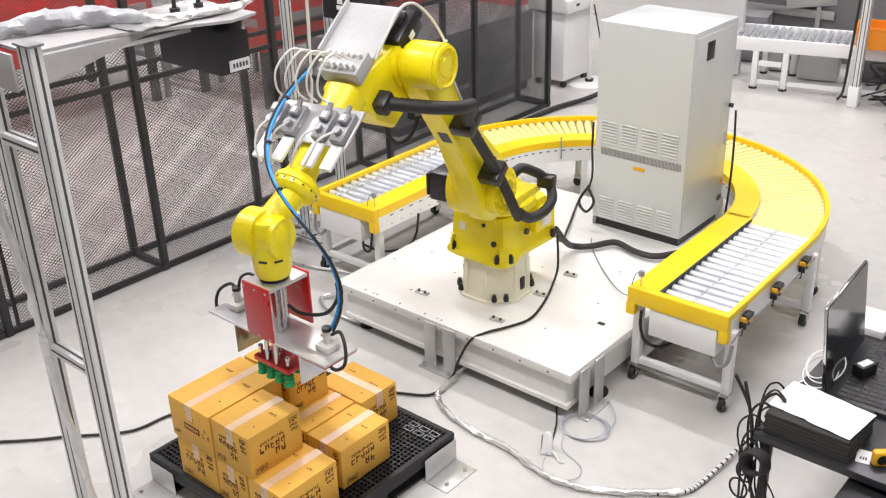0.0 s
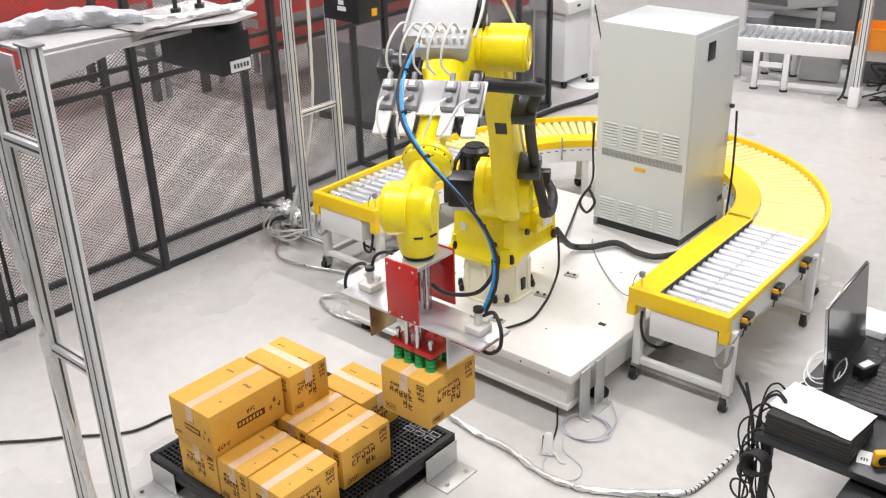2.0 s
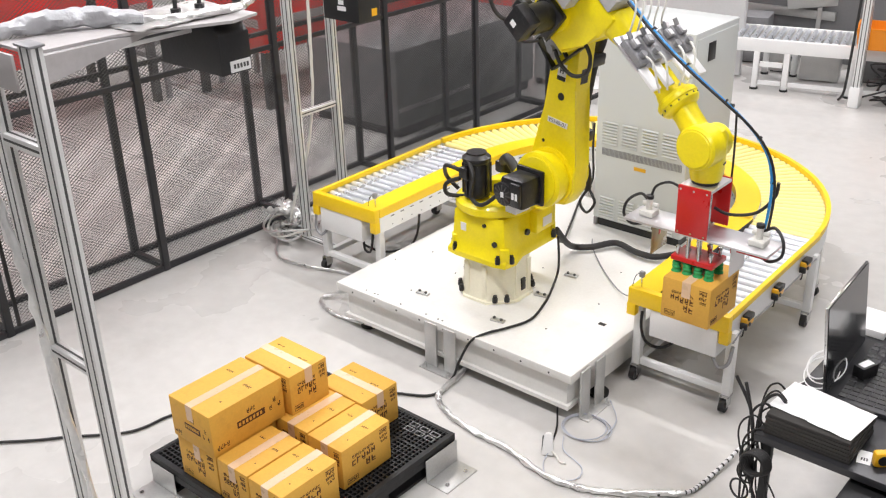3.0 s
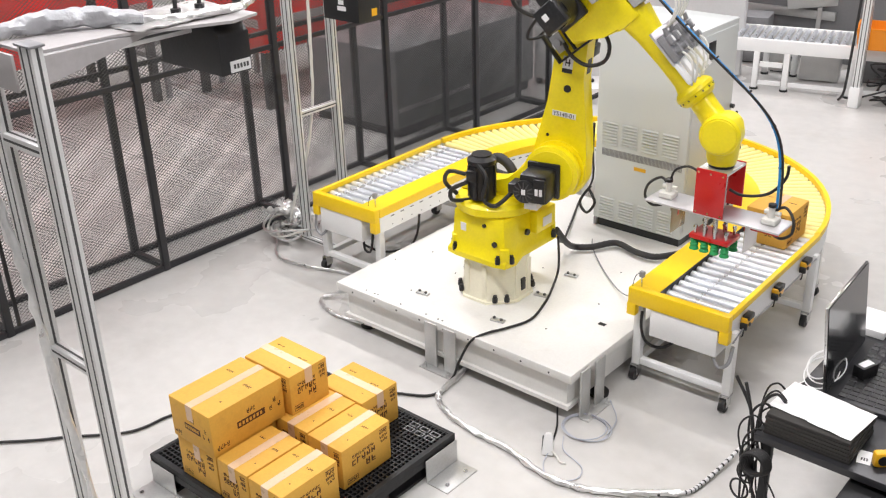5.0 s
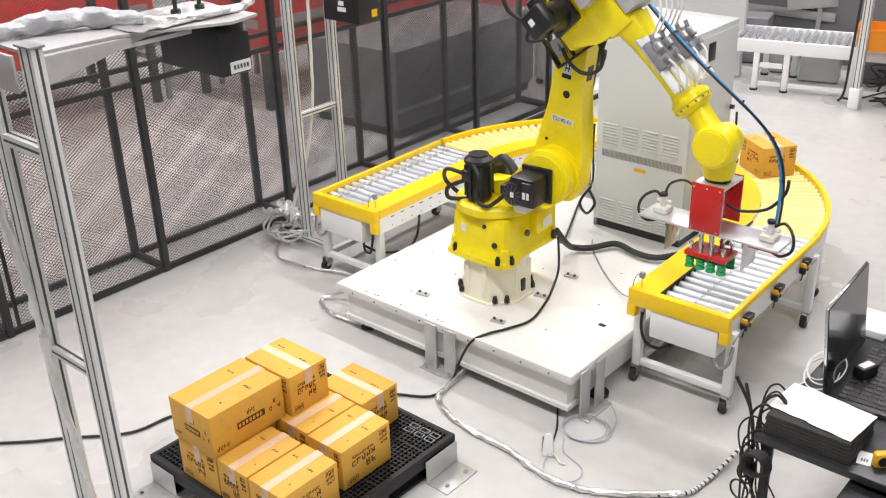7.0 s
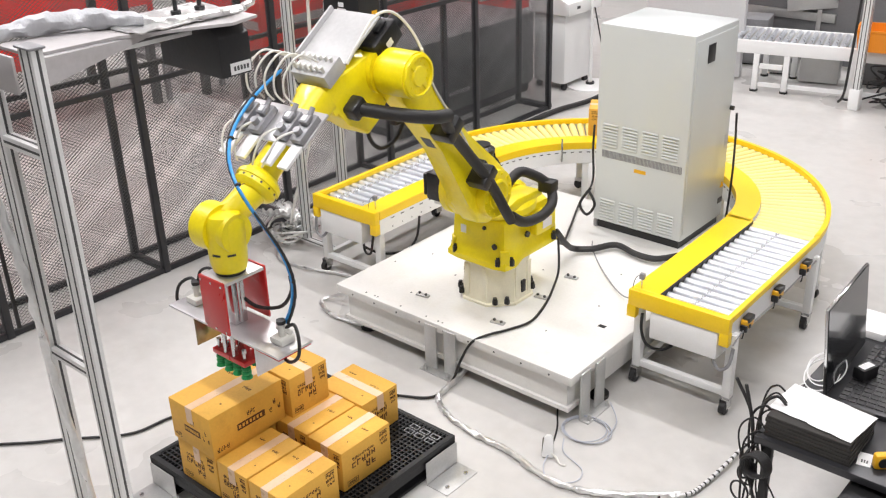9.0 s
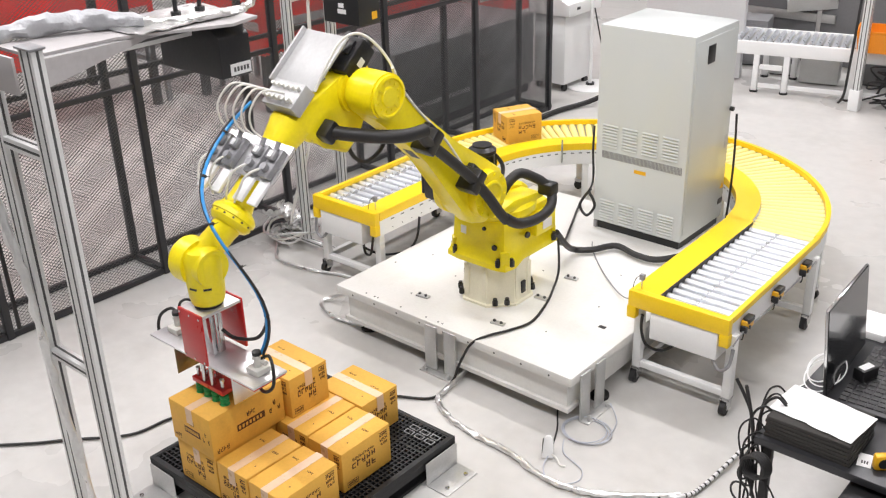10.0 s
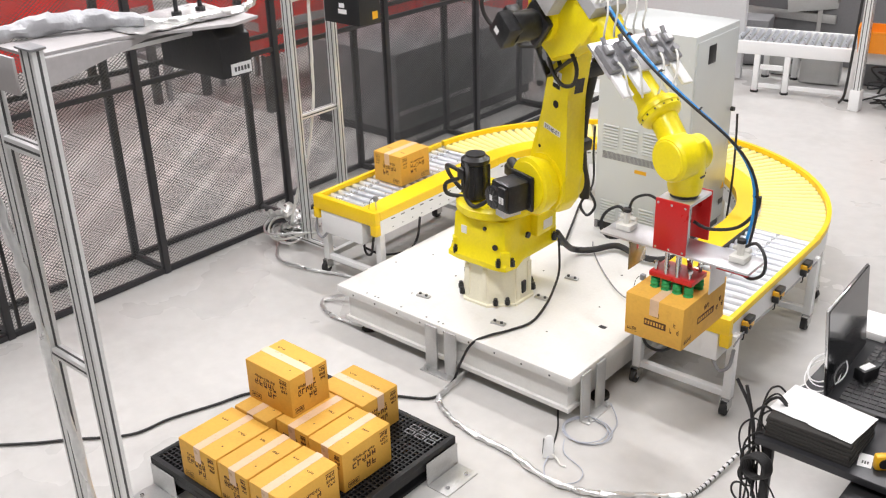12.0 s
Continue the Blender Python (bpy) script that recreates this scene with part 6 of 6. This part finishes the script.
for k in range(5):
    bm = B()
    y = -0.12 + 0.045 * k
    tube(bm, smooth_path([(0.27, y, 0.33), (0.33, y * 1.2 - 0.02, 0.43), (0.43, y * 1.3 - 0.05, 0.41), (0.48, y * 1.3 - 0.06, 0.34), (0.49, y * 1.4 - 0.03, 0.29)], 7), 0.0052, 7)
    part("air_hose", bm, PALEHOSE, fore, "looped pale air hose")
VALVE_SHIFT = pose(0.045, 0, -0.012)
bm = B()
block(bm, 0.42, 0.62, -0.245, 0.205, 0.235, 0.248, 0.002)
part("valve_plate", bm, ALUPLATE, fore, at=VALVE_SHIFT)
for y in (-0.205, -0.10, 0.065, 0.165):
    bm = B()
    block(bm, 0.46, 0.61, y - 0.034, y + 0.034, 0.249, 0.285, 0.005)
    block(bm, 0.48, 0.53, y - 0.026, y + 0.026, 0.284, 0.312, 0.010)
    rod(bm, (0.475, y, 0.295), (0.44, y, 0.305), 0.012, 10)
    rod(bm, (0.57, y, 0.285), (0.57, y, 0.312), 0.018, 12)
    v = part("vacuum_valve", bm, GREY, fore, "grey vacuum ejector valve", at=VALVE_SHIFT)
    bm = B()
    block(bm, 0.612, 0.74, y - 0.03, y + 0.03, 0.235, 0.255, 0.005)
    part("silencer", bm, WHITE2, v, "white silencer block")
    bm = B()
    block(bm, 0.49, 0.52, y - 0.012, y + 0.012, 0.311, 0.314)
    part("valve_label", bm, LABEL, v, smooth=False)
    bm = B()
    tube(bm, smooth_path([(0.57, y, 0.30), (0.64, y * 0.9 - 0.03, 0.32), (0.71, y * 0.8 - 0.05, 0.28), (0.75, y * 0.6 - 0.06, 0.23)], 6), 0.0055, 7)
    part("air_hose", bm, PALEHOSE, fore, at=VALVE_SHIFT)
bm = B()
tube(bm, smooth_path([(0.26, 0.10, 0.02), (0.22, 0.20, -0.03), (0.16, 0.30, -0.10), (0.08, 0.35, -0.19), (-0.01, 0.345, -0.28)], 14), 0.034, 12, 0.04)
part("cable_conduit", bm, RUBBER, fore, "ribbed black cable conduit")
bm = B()
block(bm, 0.21, 0.31, 0.03, 0.14, -0.02, 0.06, 0.015)
part("conduit_clamp", bm, MOTOR, fore)
bm = B()
tube(bm, smooth_path([(0.17, 0.10, 0.22), (0.06, 0.12, 0.26), (-0.08, 0.12, 0.27), (-0.17, 0.13, 0.22), (-0.19, 0.17, 0.13), (-0.16, 0.22, 0.02), (-0.10, 0.26, -0.06)], 8), 0.007, 8)
part("pale_hose", bm, PALEHOSE, fore)

# wrist: hangs straight down from the fifth axis
bm = B()
lathe(bm, [(0.03, 0.085), (0.07, 0.075), (0.088, 0.045), (0.090, 0.0), (0.086, -0.09), (0.082, -0.15), (0.074, -0.182)], 30)
rod(bm, (0, -0.055, 0), (0, 0.075, 0), 0.085, 28)
wrist = part("wrist", bm, YELLOW, robot)
bm = B()
lathe(bm, [(0.066, -0.182), (0.066, -0.199)], 26)
part("tool_flange", bm, MOTOR, wrist)
for a in (200, 285, 330):
    bm = B()
    block(bm, -0.018, 0.018, 0.0835, 0.0885, -0.033, -0.024, m=pose(0, 0, -0.06, 0, 0, a))
    part("wrist_label", bm, MOTOR, wrist, smooth=False)

# suction gripper: its space starts at the tool flange
bm = B()
block(bm, -0.085, 0.085, -0.10, 0.115, -0.016, 0.0, 0.002)
grip = part("gripper", bm, ALUPLATE, robot, "suction gripper with red side plates, wing plate and green cups")
for y0, y1 in ((-0.112, -0.1005), (0.1155, 0.127)):
    bm = B()
    block(bm, -0.085, 0.085, y0, y1, -0.255, 0.004, 0.003)
    rp = part("side_plate", bm, RED, grip, "glossy red side plate")
    bm = B()
    for x in (-0.07, 0.0, 0.07):
        for z in (-0.015, -0.24):
            yy = y0 if y0 < 0 else y1
            rod(bm, (x, yy - 0.003, z), (x, yy + 0.003, z), 0.006, 8)
    tagged(part("screw", bm, CHROME, rp), kind="stuff")
bm = B()
block(bm, -0.39, 0.39, -0.095, 0.10, -0.269, -0.257, 0.002)
wing = part("wing_plate", bm, ALUPLATE, grip, "brushed aluminium wing plate")
bm = B()
block(bm, 0.235, 0.385, -0.09, 0.095, -0.279, -0.2695, 0.002)
part("wing_stiffener", bm, RED, wing)
for x, y in ((-0.03, -0.06), (0.03, -0.06), (-0.03, 0.07), (0.03, 0.07)):
    bm = B()
    rod(bm, (x, y, -0.40), (x, y, -0.27), 0.011, 12)
    part("guide_rod", bm, CHROME, grip, "chromed guide rod")
bm = B()
rod(bm, (0, 0.0, -0.40), (0, 0.0, -0.27), 0.014, 12)
block(bm, -0.03, 0.03, -0.03, 0.04, -0.256, -0.04, 0.004)
for s in (-1, 1):
    rod(bm, (s * 0.035, 0, -0.24), (s * 0.035, 0, -0.03), 0.010, 12)
part("lift_cylinder", bm, CHROME, grip, "bare metal lift cylinder")
bm = B()
block(bm, -0.115, 0.115, -0.075, 0.08, -0.424, -0.398, 0.004)
cupplate = part("cup_plate", bm, RED, grip, "glossy red suction cup plate")
for x in (-0.09, -0.03, 0.03, 0.09):
    for y in (-0.05, 0.055):
        bm = B()
        lathe(bm, [(0.010, -0.424), (0.012, -0.432), (0.021, -0.437), (0.023, -0.447), (0.018, -0.453), (0.023, -0.460), (0.023, -0.468), (0.018, -0.474), (0.024, -0.483), (0.027, -0.492)], 14)
        bmesh.ops.translate(bm, vec=(x, y, 0), verts=bm.verts)
        part("suction_cup", bm, GREEN, cupplate, "green bellows suction cup")
        bm = B()
        rod(bm, (x, y, -0.398), (x, y, -0.365), 0.009, 8)
        rod(bm, (x, y, -0.365), (x, y, -0.35), 0.012, 6)
        part("cup_fitting", bm, CHROME, cupplate)
bm = B()
block(bm, -0.232, -0.226, -0.075, 0.085, -0.43, -0.275, 0.001)
block(bm, -0.262, -0.233, -0.03, 0.03, -0.32, -0.27, 0.004)
part("guard_plate", bm, TINTED, grip, "tinted metal side guard")
bm = B()
block(bm, 0.20, 0.206, -0.075, 0.085, -0.43, -0.28, 0.001)
part("guard_plate", bm, ALUPLATE, grip, "bare metal side guard")
bm = B()
rod(bm, (-0.245, 0, -0.34), (-0.245, 0, -0.272), 0.022, 14)
rod(bm, (0.185, 0, -0.33), (0.185, 0, -0.27), 0.02, 14)
part("guard_stop", bm, RED, grip)
for s in (-1, 1):
    bm = B()
    block(bm, s * 0.30 - 0.04, s * 0.30 + 0.04, -0.03, 0.05, -0.256, -0.225, 0.006)
    rod(bm, (s * 0.30, 0.01, -0.225), (s * 0.30, 0.01, -0.165), 0.017, 12)
    rod(bm, (s * 0.30 - 0.04, 0.02, -0.20), (s * 0.30 + 0.045, 0.02, -0.20), 0.012, 10)
    ft = part("air_fitting", bm, PALEHOSE, grip, "pale plastic air fitting")
    bm = B()
    rod(bm, (s * 0.30, 0.01, -0.165), (s * 0.30, 0.01, -0.148), 0.021, 14)
    part("fitting_cap", bm, BLACK, ft)
    bm = B()
    tube(bm, smooth_path([(s * 0.30, 0.02, -0.20), (s * 0.36, 0.03, -0.16), (s * 0.42, 0.0, -0.20), (s * 0.43, -0.02, -0.27), (s * 0.38, -0.03, -0.31), (s * 0.32, -0.02, -0.30)], 7), 0.008, 7)
    part("lead", bm, RUBBER, grip)
bm = B()
tube(bm, smooth_path([(-0.30, 0.02, -0.17), (-0.28, 0.03, -0.10), (-0.20, 0.03, -0.06), (-0.12, 0.02, -0.08), (-0.07, 0.0, -0.10)], 7), 0.007, 7)
part("lead", bm, RUBBER, grip)
bm = B()
tube(bm, smooth_path([(0.05, 0.02, -0.13), (0.13, 0.03, -0.15), (0.25, 0.06, -0.12), (0.33, 0.06, -0.02), (0.345, 0.05, 0.06)], 7), 0.0085, 8)
part("supply_lead", bm, RUBBER, grip)


# ---- the air hose between forearm and gripper, in short stiff links ----
def bezier(p, t):
    s = 1 - t
    return p[0] * s ** 3 + p[1] * (3 * s * s * t) + p[2] * (3 * s * t * t) + p[3] * t ** 3


NLINK = 28
hose_links = []
for mat, lab, rad in ((BLUE, "blue air hose", 0.0075), (RUBBER, "black supply cable", 0.0065)):
    row = []
    me = None
    for k in range(NLINK):
        if me is None:
            bm = B()
            lathe(bm, [(rad * 0.7, -0.006), (rad, 0.0), (rad, 0.058), (rad * 0.7, 0.063)], 9)
            ob = part("hose_link", bm, mat, robot, lab)
            me = ob.data
        else:
            ob = new("hose_link", me)
            ob.parent = robot
        if mat is BLUE and k % 5 == 3:
            bm = B()
            rod(bm, (0.004, 0.004, 0.028), (0.004, 0.004, 0.036), 0.0125, 10)
            rod(bm, (0.012, 0.0, 0.032), (0.032, 0.006, 0.034), 0.002, 6)
            part("cable_tie", bm, RUBBER, ob)
        row.append(ob)
    hose_links.append(row)


# ---- what moves ----
# wrist place over the floor plan and height: seconds, x, y, z
PICK_ONE = [(0.0, 0.33, -1.985, 1.50), (0.1, 0.275, -2.03, 1.465), (0.2, 0.235, -2.09, 1.42), (0.3, 0.226, -2.115, 1.36), (0.45, 0.222, -2.12, 1.315), (1.05, 0.218, -2.12, 1.31),
            (1.2, 0.222, -2.13, 1.40), (1.3, 0.222, -2.13, 1.465), (1.5, 0.255, -2.108, 1.61), (1.65, 0.40, -2.04, 1.655), (1.8, 0.625, -1.92, 1.68), (2.0, 0.949, -1.73, 1.695),
            (2.2, 1.18, -1.46, 1.70), (2.5, 1.406, -1.051, 1.70), (2.8, 1.462, -0.49, 1.66), (3.0, 1.416, -0.155, 1.62), (3.2, 1.299, 0.233, 1.555), (3.4, 1.282, 0.30, 1.535), (6.5, 1.282, 0.302, 1.535)]
PICK_TWO = [(6.7, 1.30, 0.26, 1.54), (7.0, 1.381, 0.06, 1.56), (7.2, 1.44, -0.18, 1.56), (7.5, 1.47, -0.62, 1.57), (7.9, 1.28, -1.18, 1.58), (8.4, 0.75, -1.75, 1.54), (8.8, 0.35, -1.949, 1.49),
            (9.0, 0.124, -2.062, 1.51), (9.2, -0.018, -2.10, 1.46), (9.35, -0.04, -2.09, 1.37), (9.5, -0.045, -2.086, 1.305), (10.05, -0.045, -2.085, 1.305), (10.2, -0.035, -2.09, 1.385), (10.5, -0.019, -2.084, 1.59),
            (10.7, 0.267, -2.023, 1.65), (11.0, 0.751, -1.86, 1.69), (11.2, 0.99, -1.62, 1.697), (11.5, 1.284, -1.242, 1.70), (11.8, 1.41, -0.72, 1.676), (12.0, 1.439, -0.423, 1.66)]


def wrist_at(t):
    rows = PICK_ONE + PICK_TWO
    i = max(k for k in range(len(rows)) if rows[k][0] <= t + 1e-6)
    if i == len(rows) - 1:
        return Vector(rows[-1][1:])
    a, b = rows[i], rows[i + 1]

    def slope(k):
        if k <= 0 or k >= len(rows) - 1:
            return Vector((0, 0, 0)) if k <= 0 else (Vector(rows[k][1:]) - Vector(rows[k - 1][1:])) / (rows[k][0] - rows[k - 1][0])
        p, q, r = rows[k - 1], rows[k], rows[k + 1]
        s1, s2 = [(q[j] - p[j]) / (q[0] - p[0]) for j in (1, 2, 3)], [(r[j] - q[j]) / (r[0] - q[0]) for j in (1, 2, 3)]
        return Vector([0 if u * v <= 0 else 2 * u * v / (u + v) for u, v in zip(s1, s2)])
    h = b[0] - a[0]
    u = (t - a[0]) / h
    pa, pb, ma, mb = Vector(a[1:]), Vector(b[1:]), slope(i) * h, slope(i + 1) * h
    return pa * (2 * u ** 3 - 3 * u * u + 1) + ma * (u ** 3 - 2 * u * u + u) + pb * (3 * u * u - 2 * u ** 3) + mb * (u ** 3 - u * u)


def arm_poses(w):
    """The poses of turret, upper arm, forearm, wrist and gripper, in the robot's space, for a wrist centre."""
    th = math.atan2(w.y, w.x)
    r = math.hypot(w.x, w.y)
    dx, dz = r - ARM_A1, w.z - ARM_D1
    D = math.hypot(dx, dz)
    Le = math.hypot(ARM_L4, ARM_A3)
    be = math.acos(max(-1, min(1, (ARM_L2 ** 2 + D * D - Le * Le) / (2 * ARM_L2 * D))))
    el = math.atan2(dz, dx) + be
    jx, jz = ARM_A1 + ARM_L2 * math.cos(el), ARM_D1 + ARM_L2 * math.sin(el)
    fb = math.atan2(w.z - jz, r - jx) - math.atan2(ARM_A3, ARM_L4)
    turn = Matrix.Rotation(th, 4, "Z")
    down = Matrix.Translation((0, 0, -PZ))
    m_arm = down @ turn @ Matrix.Translation((ARM_A1, 0, ARM_D1)) @ Matrix.Rotation(math.pi / 2 - el, 4, "Y")
    m_fore = down @ turn @ Matrix.Translation((jx, 0, jz)) @ Matrix.Rotation(-fb, 4, "Y")
    m_wrist = down @ Matrix.Translation(w) @ turn
    m_grip = down @ Matrix.Translation(w - Vector((0, 0, ARM_D6)))
    return turn, m_arm, m_fore, m_wrist, m_grip


def hose_poses(m_fore, m_grip, side):
    p0 = m_fore @ Vector((0.357, -0.105 - 0.018 * side, 0.334))
    turn = m_fore.to_3x3()
    fw, sd, up = (turn @ Vector(v) for v in ((1, 0, 0), (0, 1, 0), (0, 0, 1)))
    ahead = Vector((fw.x, fw.y, 0)).normalized()
    p3 = m_grip @ Vector((0.315 + 0.016 * side, 0.03, -0.15))
    pts = [p0, p0 + fw * 0.812 - sd * 0.135 + up * 0.103, p3 + Vector((0.115, -0.058, 0.509)) - ahead * 0.114 + sd * 0.155, p3]
    fine = [bezier(pts, k / 120) for k in range(121)]
    cum = [0.0]
    for a, b in zip(fine, fine[1:]):
        cum.append(cum[-1] + (b - a).length)
    total = cum[-1]
    out = []
    ks = []
    for j in range(NLINK + 1):
        d = total * j / NLINK
        k = next(i for i in range(len(cum)) if cum[i] >= d - 1e-9)
        ks.append(fine[k])
    for a, b in zip(ks, ks[1:]):
        q = (b - a).to_track_quat("Z", "Y").to_matrix().to_4x4()
        out.append(Matrix.Translation(a) @ q)
    return out


def loop_place(s):
    """Place and turn on the conveyor loop, s metres along its middle line from the first open end."""
    mid = (RI1 + RO0) / 2
    first = CY - 0.03
    if s < first:
        return Vector((CX + mid + 0.02 * (1 - s / first), 0.03 + s, RZ)), 0.0
    a = (s - first) / mid
    if a < math.pi:
        return Vector((CX + mid * math.cos(a), CY + mid * math.sin(a), RZ)), math.degrees(a)
    rest = s - first - math.pi * mid
    return Vector((CX - mid, CY - rest, RZ)), 180.0


def motions():
    times = [round(0.1 * k, 2) for k in range(0, 36)] + [5.0, 6.4] + [round(0.1 * k, 2) for k in range(65, 121)]
    tracks = [[], [], [], [], []]
    links = [[[] for _ in range(NLINK)] for _ in range(2)]
    for t in times:
        ps = arm_poses(wrist_at(t))
        for tr, m in zip(tracks, ps):
            tr.append((t, m))
        for side in range(2):
            for k, m in enumerate(hose_poses(ps[2], ps[4], side)):
                links[side][k].append((t, m))
    for ob, tr in zip((turret, arm, fore, wrist, grip), tracks):
        walk(ob, tr)
    for side in range(2):
        for ob, tr in zip(hose_links[side], links[side]):
            walk(ob, tr)

    # first carton: lifted at 1.05 s, set on the rollers, then along the loop
    def held(t, at_t, start):
        return Matrix.Translation(start + wrist_at(t) - wrist_at(at_t))
    start = carton_p.matrix_basis.translation.copy()
    rows = [(0.0, Matrix.Translation(start)), (1.0, Matrix.Translation(start)), (1.05, Matrix.Translation(start))]
    rows += [(round(0.1 * k, 2), held(0.1 * k, 1.05, start)) for k in range(11, 34)]
    end = rows[-1][1].translation.copy()
    end.z = RZ
    rows[-1] = (3.3, Matrix.Translation(end))
    s_keys = [(4.0, 0.45), (4.4, 0.85), (4.7, 1.13), (4.8, 1.17), (5.5, 1.18), (5.7, 1.24), (6.0, 1.46), (6.5, 1.95), (7.0, 2.42), (7.2, 2.59), (8.0, 3.18), (8.8, 3.76), (9.2, 4.05), (9.5, 4.28), (10.0, 4.67), (10.5, 5.05), (11.0, 5.42), (11.3, 5.64), (11.5, 5.76), (12.0, 5.92)]
    rows.append((3.7, Matrix.Translation(end)))
    for t, s in s_keys:
        c, a = loop_place(s)
        rows.append((t, Matrix.Translation(c) @ Matrix.Rotation(radians(a), 4, "Z")))
    walk(carton_p, rows)

    # second carton: lifted at 10.05 s
    start2 = carton_t.matrix_basis.translation.copy()
    rows = [(0.0, Matrix.Translation(start2)), (10.0, Matrix.Translation(start2)), (10.05, Matrix.Translation(start2))]
    rows += [(round(0.1 * k, 2), held(0.1 * k, 10.05, start2)) for k in range(101, 121)]
    walk(carton_t, rows)


motions()
